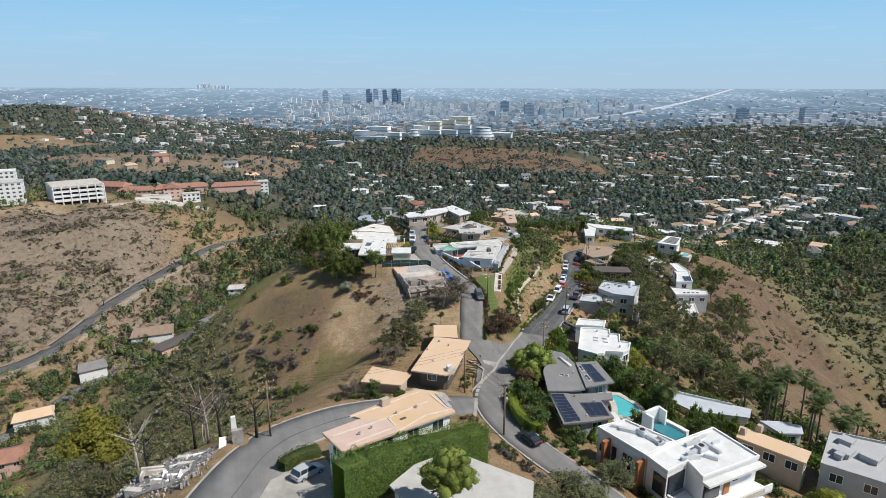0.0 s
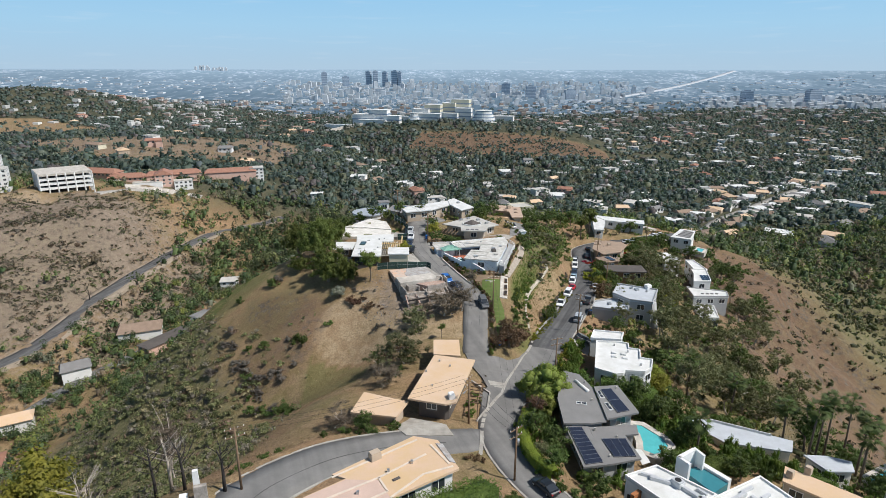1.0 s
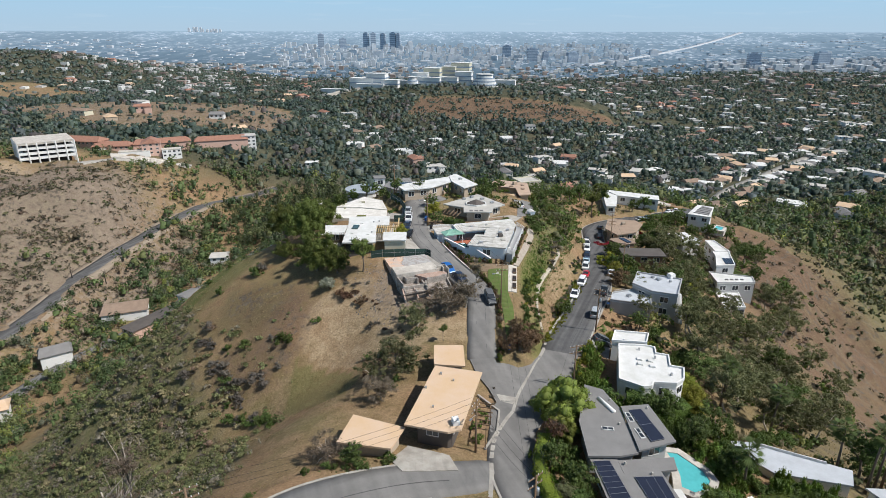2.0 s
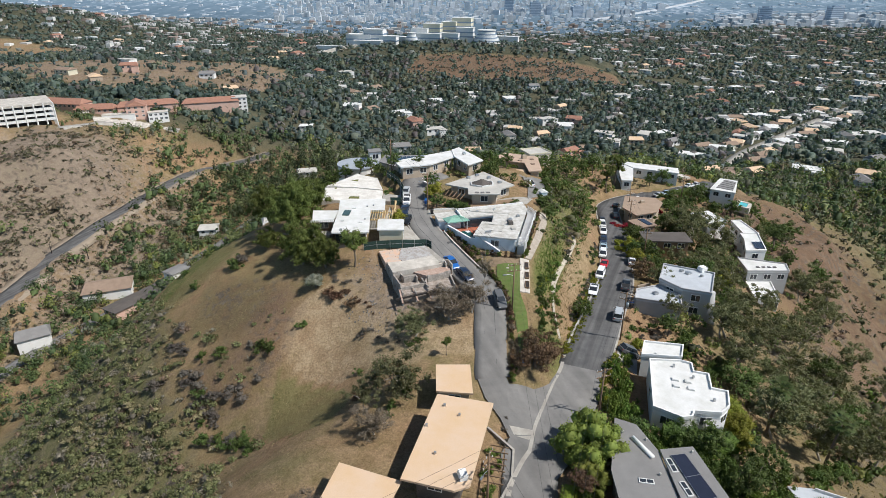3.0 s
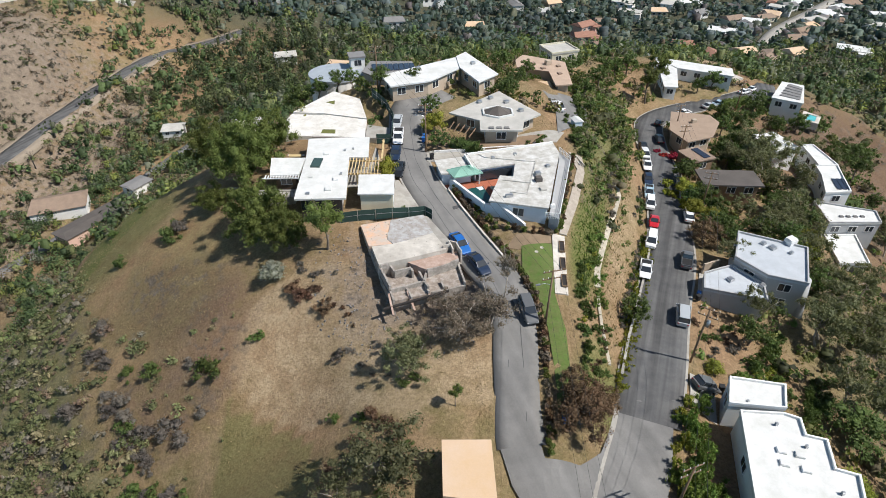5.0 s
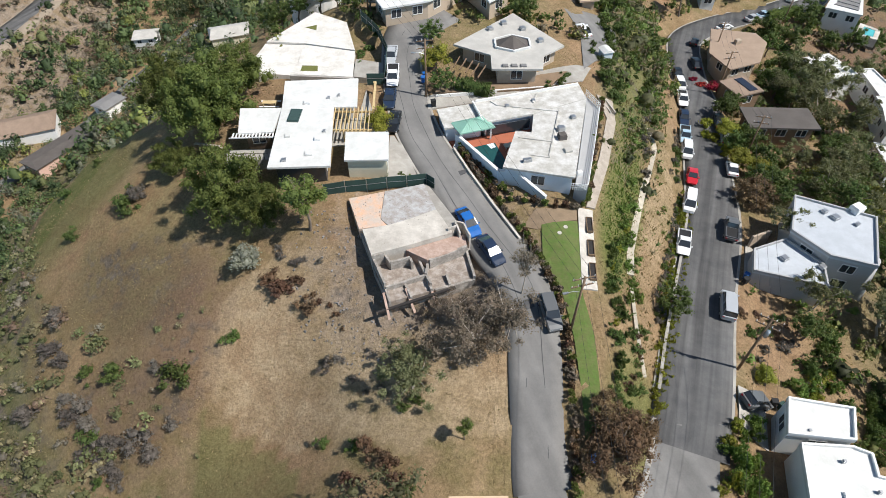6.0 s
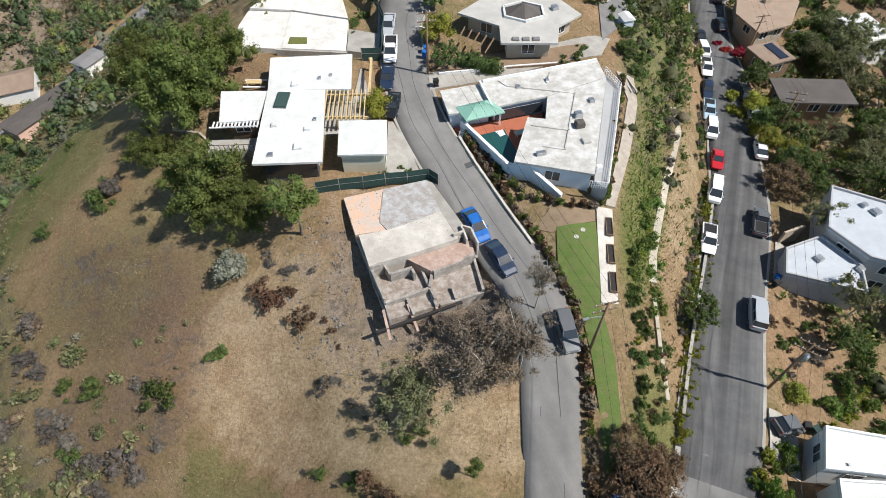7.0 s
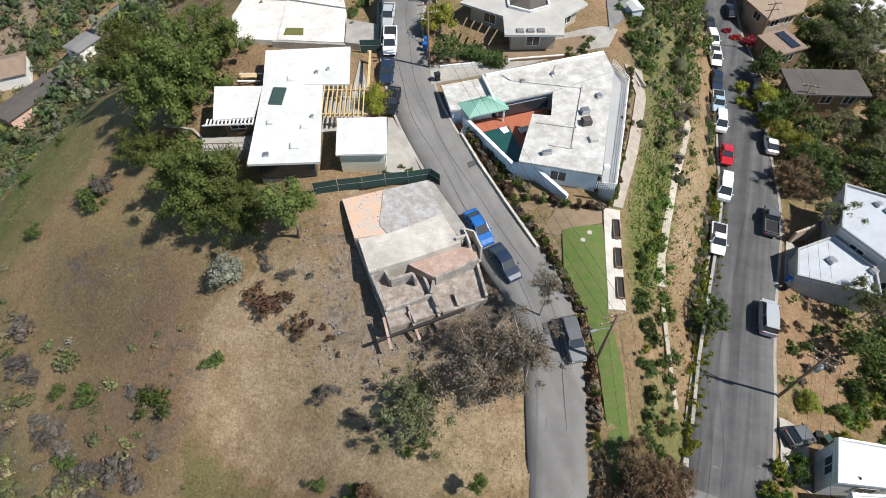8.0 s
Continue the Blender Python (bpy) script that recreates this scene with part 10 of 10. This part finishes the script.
for k in range(10):
    tower(-1790 + 22 * k + hr_rng.uniform(-8, 8), 4500 + hr_rng.uniform(-40, 40), 15, 14, hr_rng.uniform(10, 34), HAZED_STONE, 0, 0)


def city_boxes(name, n, seed, keep, size, tall, mats, label):
    """Low buildings of the far plain, too many to count."""
    rg = np.random.default_rng(seed)
    x, y = keep(rg, n)
    z = height(x, y)
    w, d, h = rg.uniform(*size, len(x)), rg.uniform(*size, len(x)), rg.uniform(*tall, len(x)) * rg.choice([1, 1, 1, 1.8], len(x))
    v = np.stack([np.column_stack([x + i * w / 2, y + j * d / 2, z + (h if k else -4)]) for k in (0, 1) for i, j in ((-1, -1), (1, -1), (1, 1), (-1, 1))], 1).reshape(-1, 3)
    f = np.array([(0, 1, 5, 4), (1, 2, 6, 5), (2, 3, 7, 6), (3, 0, 4, 7), (4, 5, 6, 7)])
    q = (np.arange(len(x))[:, None, None] * 8 + f[None]).reshape(-1, 4)
    me = mesh_np(name, v, q, mats)
    me.shade_flat()
    return tagged(new(name, me), label, kind="stuff")


def wedge(y0, y1, a0, a1, power=1.0):
    def pick(rg, n):
        y = y0 + (y1 - y0) * rg.random(n) ** power
        return rg.uniform(a0, a1, n) * y, y
    return pick


def basin_plots(rg, n):
    x, y = wedge(620, 1420, -0.2, 0.78, 0.8)(rg, n)
    ok = ~inside(MUSEUM_SLOPE, x, y) & ~((x > -200) & (x < 200) & (y > 900))
    return x[ok], y[ok]


# far city walls carry the haze in their blue-grey colour
HAZED_CITY = material("hazed_city_walls", (0.62, 0.65, 0.68), 0.85, 0.2, 60, 0.1, 0.0, island=0.3)
CITY_NEAR = material("suburb_walls", (0.5, 0.49, 0.47), 0.85, 0.2, 60, 0.1, 0.0, island=0.6)
CITY_WARM = material("suburb_roofs", (0.33, 0.26, 0.22), 0.85, 0.2, 60, 0.1, 0.0, island=0.5)
city_boxes("far_city_buildings", 500, 3, wedge(2200, 3600, -0.75, 0.85, 0.8), (8, 30), (2, 6), HAZED_CITY, "countless pale low buildings of the far city")
city_boxes("far_city_blocks", 620, 4, wedge(2350, 3500, -0.26, 0.30), (8, 22), (5, 17), HAZED_CITY, "dense mid-rise blocks of the far city")
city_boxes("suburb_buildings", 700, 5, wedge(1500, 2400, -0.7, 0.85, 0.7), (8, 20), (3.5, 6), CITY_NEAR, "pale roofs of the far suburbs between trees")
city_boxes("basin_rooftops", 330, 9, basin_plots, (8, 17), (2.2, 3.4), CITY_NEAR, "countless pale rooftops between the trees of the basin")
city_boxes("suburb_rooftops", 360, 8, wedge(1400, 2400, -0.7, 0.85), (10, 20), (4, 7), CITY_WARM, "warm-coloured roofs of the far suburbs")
city_boxes("far_city_blocks", 260, 6, wedge(2050, 2500, 0.42, 0.75), (12, 32), (6, 13), HAZED_CITY, "dense pale blocks beside the far towers")
city_boxes("far_ridge_houses", 150, 7, wedge(1150, 1900, -0.85, -0.30), (7, 15), (3, 5), CITY_NEAR, "pale villas along the far western ridge")

# ---- woods, chaparral and grass ----


def in_view(x, y, margin=25):
    return (np.abs(x + 5) < 0.80 * (y - 5) + margin)


def wood_keep(x, y):
    g, s, p, w = cover(x, y)
    thin = np.clip((-50 - x) / 60, 0, 1) * np.clip((600 - y) / 120, 0, 1)
    keep = (0.45 + 0.55 * patchy(x, y, 45, -0.3, 0.2)) * (1 - thin) + (0.25 + 0.75 * patchy(x, y, 24, -0.28, 0.1)) * thin
    return np.where(in_view(x, y), np.clip(w * 1.2, 0, 1) * keep, 0)


x, y, rg = scatter(12000, -330, 380, 268, 520, wood_keep, 31)
r = 1.5 + 5.0 * rg.random(len(x)) ** 2.0
clumps("woodland", x, y, r, 1.2 + r * rg.uniform(1.0, 1.9, len(x)), 26, 0.5, MIXED_LEAF, 32, "dense dark green woods on the canyon sides", 1, WOODS)
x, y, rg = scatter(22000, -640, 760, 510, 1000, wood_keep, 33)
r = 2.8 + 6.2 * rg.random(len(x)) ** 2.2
clumps("woodland", x, y, r, 1.5 + r * rg.uniform(0.7, 1.35, len(x)), 8, 1.3, MIXED_LEAF, 34, "dense dark green woods across the basin", 1, HAZED_BASIN)
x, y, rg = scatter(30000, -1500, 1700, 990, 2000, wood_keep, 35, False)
clumps("woodland", x, y, rg.uniform(5, 10, len(x)), rg.uniform(4, 9, len(x)), 2, 3.0, MIXED_LEAF, 36, "far dark green woods", 1, HAZED_FAR_WOODS)
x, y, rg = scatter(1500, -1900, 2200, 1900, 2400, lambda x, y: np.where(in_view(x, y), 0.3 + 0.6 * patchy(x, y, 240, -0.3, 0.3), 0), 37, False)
clumps("woodland", x, y, rg.uniform(7, 14, len(x)), rg.uniform(4, 7, len(x)), 6, 4.0, HAZED_LEAF, 38, "far belts of trees between the city blocks", 0)


def valley_keep(x, y):
    """Leafy canyon floor to the west, thickest along the lane."""
    d = np.hypot(x[:, None] - LANE[None, ::3, 0], y[:, None] - LANE[None, ::3, 1]).min(axis=1)
    a = np.clip(1.35 - d / 42, 0, 1)
    return np.where(in_view(x, y, 60), a * (0.25 + 0.75 * patchy(x, y, 26, -0.25, 0.2)) * np.clip((-70 - x) / 20, 0, 1), 0)


x, y, rg = scatter(5200, -220, -60, 150, 420, valley_keep, 41)
clumps("canyon_trees", x, y, rg.uniform(1.6, 4.4, len(x)), rg.uniform(2.5, 7, len(x)), 100, 0.32, MIXED_LEAF, 42, "leafy green trees along the canyon floor", 1, WOODS)
x, y, rg = scatter(2600, -210, -80, 200, 470, lambda x, y: np.where(in_view(x, y, 60), 0.55 * patchy(x, y, 12, -0.1, 0.35), 0), 71)
clumps("chaparral", x, y, 0.5 + 1.7 * rg.random(len(x)) ** 1.6, rg.uniform(0.8, 2.2, len(x)), 26, 0.32, MIXED_LEAF, 72, "olive and grey shrubs on the bare canyon side", 1, FLANK)


x, y, rg = scatter(420, -165, -40, 355, 500, lambda x, y: np.clip(1.5 - np.hypot((x + 105) / 50, (y - 430) / 62), 0, 1), 79)
clumps("canyon_trees", x, y, rg.uniform(2.6, 5.2, len(x)), rg.uniform(7, 13, len(x)), 90, 0.5, MIXED_LEAF, 80, "tall dark trees crowding the head of the canyon", 1, [((0.055, 0.075, 0.035), 3), ((0.08, 0.10, 0.045), 3), ((0.11, 0.12, 0.055), 1)])


def scrub_keep(x, y):
    g, s, p, w = cover(x, y)
    s = np.where((x < -34) & (y < 235), 0, s)
    return np.where(in_view(x, y, 20), np.clip(s * 1.1 - 0.15, 0, 1) * (0.3 + 0.7 * patchy(x, y, 14, -0.3, 0.3)), 0)


x, y, rg = scatter(20000, -40, 330, 60, 480, scrub_keep, 43)
clumps("chaparral", x, y, 0.6 + 2.2 * rg.random(len(x)) ** 1.8, rg.uniform(0.7, 2.6, len(x)), 12, 0.34, MIXED_LEAF, 44, "olive-green chaparral on the steep slope", 1, RAVINE)
x, y, rg = scatter(7000, 165, 430, 190, 560, lambda x, y: np.where(in_view(x, y, 20), np.clip(1.5 - np.hypot((x - 270) / 110, (y - 370) / 170), 0, 1) * (0.2 + 0.8 * patchy(x, y, 20, -0.2, 0.25)), 0), 75)
clumps("chaparral", x, y, 1.0 + 2.8 * rg.random(len(x)) ** 2, rg.uniform(1.0, 3.4, len(x)), 10, 0.6, MIXED_LEAF, 76, "dark green brush filling the ravine", 1, RAVINE)
x, y, rg = scatter(3000, 84, 240, 130, 340, lambda x, y: np.where(in_view(x, y, 20), 0.5 * patchy(x, y, 16, -0.1, 0.35), 0), 73)
clumps("chaparral", x, y, 0.5 + 1.8 * rg.random(len(x)) ** 2, rg.uniform(0.6, 2.0, len(x)), 22, 0.26, MIXED_LEAF, 74, "dry shrubs on the red-brown spur", 1, DRY)


def flank_keep(x, y):
    g, s, p, w = cover(x, y)
    return np.where(in_view(x, y, 20), np.clip(s * 1.15 - 0.1, 0, 1) * (0.45 + 0.55 * patchy(x, y, 11, -0.3, 0.3)), 0)


x, y, rg = scatter(24000, -135, -34, 84, 235, flank_keep, 46)
x, y = x[::2], y[::2]
clumps("chaparral", x, y, 0.45 + 1.7 * rg.random(len(x)) ** 1.9, rg.uniform(0.6, 1.8, len(x)), 42, 0.15, MIXED_LEAF, 45, "grey-green chaparral covering the knoll's western flank", 2, FLANK)

BANK_PLAN = [(12.6, 152), (15.2, 152), (21, 167), (24, 178), (26, 190), (31, 204), (36, 222), (41, 246), (46, 258), (30, 262), (25, 240), (22.5, 214), (20.5, 198)]
x, y, rg = scatter(6400, 11, 48, 150, 266, lambda x, y: inside(BANK_PLAN, x, y) * (0.25 + 0.75 * patchy(x, y, 7, -0.25, 0.3)) * np.interp(y, [150, 180, 192, 210], [0.35, 0.45, 0.7, 1.0]), 61)
clumps("bank_scrub", x, y, (0.25 + 0.9 * rg.random(len(x)) ** 1.8) * np.interp(y, [180, 215], [0.75, 1.35]), rg.uniform(0.35, 1.0, len(x)) * np.interp(y, [180, 215], [0.8, 1.6]), 30, 0.13, MIXED_LEAF, 62, "green scrub on the bank above the lower street", 2, BANK)


def mesa_keep(x, y):
    a = np.clip(1.4 - np.hypot((x + 225) / 75, (y - 330) / 110), 0, 1)
    b = 0.8 * np.clip(1.4 - np.hypot((x - 100) / 190, (y - 965) / 60), 0, 1) + 0.7 * np.clip(1.4 - np.hypot((x + 200) / 120, (y - 700) / 60), 0, 1)
    return np.where(in_view(x, y), (0.5 * a + 0.95 * b) * (0.1 + 0.9 * patchy(x, y, 26, -0.1, 0.35)), 0)


x, y, rg = scatter(16000, -340, 240, 210, 1080, mesa_keep, 47)
clumps("chaparral", x, y, rg.uniform(0.8, 3.0, len(x)), rg.uniform(0.8, 2.6, len(x)), 12, 0.6, MIXED_LEAF, 48, "scattered scrub on the dry hills", 1, DRY)


x, y, rg = scatter(4600, -120, 320, 895, 1030, lambda x, y: np.clip(1.4 - np.hypot((x - 100) / 190, (y - 962) / 60), 0, 1) * (0.15 + 0.85 * patchy(x, y, 30, -0.1, 0.3)), 63)
clumps("chaparral", x, y, 1.0 + 3.4 * rg.random(len(x)) ** 2, rg.uniform(1, 4, len(x)), 5, 1.0, MIXED_LEAF, 64, "dark scrub on the brown hill below the museum", 1, HAZED_BASIN)


def slope_keep(x, y):
    a = np.clip(1.45 - np.hypot((x + 215) / 70, (y - 330) / 115), 0, 1)
    return np.where(in_view(x, y, 40), a * (0.12 + 0.88 * patchy(x, y, 22, -0.15, 0.3)), 0)


x, y, rg = scatter(30000, -345, -140, 200, 470, slope_keep, 57)
clumps("chaparral", x, y, 0.4 + 1.9 * rg.random(len(x)) ** 2.2, rg.uniform(0.5, 1.8, len(x)), 12, 0.36, MIXED_LEAF, 58, "brown and grey scrub on the dry canyon side", 0, DRY)


def knoll_keep(x, y):
    a = np.clip(1.4 - np.hypot((x + 46) / 30, (y - 150) / 28), 0, 1)
    return np.where(in_view(x, y), a * 0.9 * patchy(x, y, 9, 0.0, 0.4), 0)


x, y, rg = scatter(900, -80, -36, 100, 168, knoll_keep, 49)
clumps("chaparral", x, y, 0.3 + 1.6 * rg.random(len(x)) ** 2, rg.uniform(0.4, 1.4, len(x)), 80, 0.12, MIXED_LEAF, 50, "low dry scrub on the knoll's flank", 1, FLANK)


def east_keep(x, y):
    a = np.clip(1.5 - np.hypot((x - 62) / 30, (y - 190) / 75), 0, 1)
    return np.where(in_view(x, y), a * (0.12 + 0.5 * patchy(x, y, 12, -0.1, 0.35)), 0)


x, y, rg = scatter(4200, 28, 115, 84, 290, east_keep, 51)
clumps("undergrowth", x, y, rg.uniform(0.6, 2.0, len(x)), rg.uniform(0.8, 2.8, len(x)), 26, 0.3, MIXED_LEAF, 52, "dense green undergrowth between the gardens", 1, BANK)


x, y, rg = scatter(2600, -40, 116, 214, 312, lambda x, y: np.where(in_view(x, y), 0.15 + 0.85 * patchy(x, y, 9, -0.15, 0.2), 0) * np.where((x > 100) & (y < 250), 0.2, 1), 77)
clumps("garden_shrubbery", x, y, 0.6 + 1.9 * rg.random(len(x)) ** 1.6, rg.uniform(0.8, 3.2, len(x)), 30, 0.3, MIXED_LEAF, 78, "mixed green shrubbery between the houses on the crest", 1, BANK)


# dry grass
def tufts(n, x0, x1, y0, y1, keep, seed, tall, mat, label):
    x, y, rg = scatter(n, x0, x1, y0, y1, keep, seed)
    z = surface(x, y)
    m = len(x)
    a = rg.uniform(0, 6.283, m)
    w, h = rg.uniform(0.04, 0.12, m), rg.uniform(*tall, m)
    dx, dy = np.cos(a) * w, np.sin(a) * w
    lx, ly = rg.normal(0, 0.12, m), rg.normal(0, 0.12, m)
    v = np.stack([np.column_stack([x - dx, y - dy, z - 0.05]), np.column_stack([x + dx, y + dy, z - 0.05]), np.column_stack([x + dx * 0.3 + lx, y + dy * 0.3 + ly, z + h]), np.column_stack([x - dx * 0.3 + lx, y - dy * 0.3 + ly, z + h])], 1).reshape(-1, 3)
    tagged(new("dry_grass", mesh_np("dry_grass", v, np.arange(4 * m).reshape(m, 4), mat)), label, kind="stuff")


STRAW = foliage("straw", (0.30, 0.225, 0.13), (0.21, 0.155, 0.09), 0.3)
tufts(60000, -80, 30, 100, 215, lambda x, y: np.where(in_view(x, y), 0.15 + 0.85 * patchy(x, y, 5, -0.1, 0.4), 0), 53, (0.06, 0.2), STRAW, "dry straw-coloured grass on the knoll")
tufts(9000, 10, 34, 150, 205, lambda x, y: inside(BANK_PLAN, x, y) * (0.3 + 0.7 * patchy(x, y, 3, -0.2, 0.3)), 65, (0.15, 0.5), STRAW, "tall dry grass on the bank above the lower street")
tufts(9000, 13, 24, 164, 200, lambda x, y: np.clip(1.4 - np.hypot((x - 16.4 - (y - 178) * 0.28) / 3.0, (y - 180) / 17), 0, 1), 67, (0.1, 0.35), HEDGE, "lush green grass on the upper bank")
tufts(9000, 38, 84, 120, 200, lambda x, y: 0.2 + 0.8 * patchy(x, y, 4, -0.1, 0.4), 66, (0.1, 0.4), STRAW, "dry grass under the eastern trees")
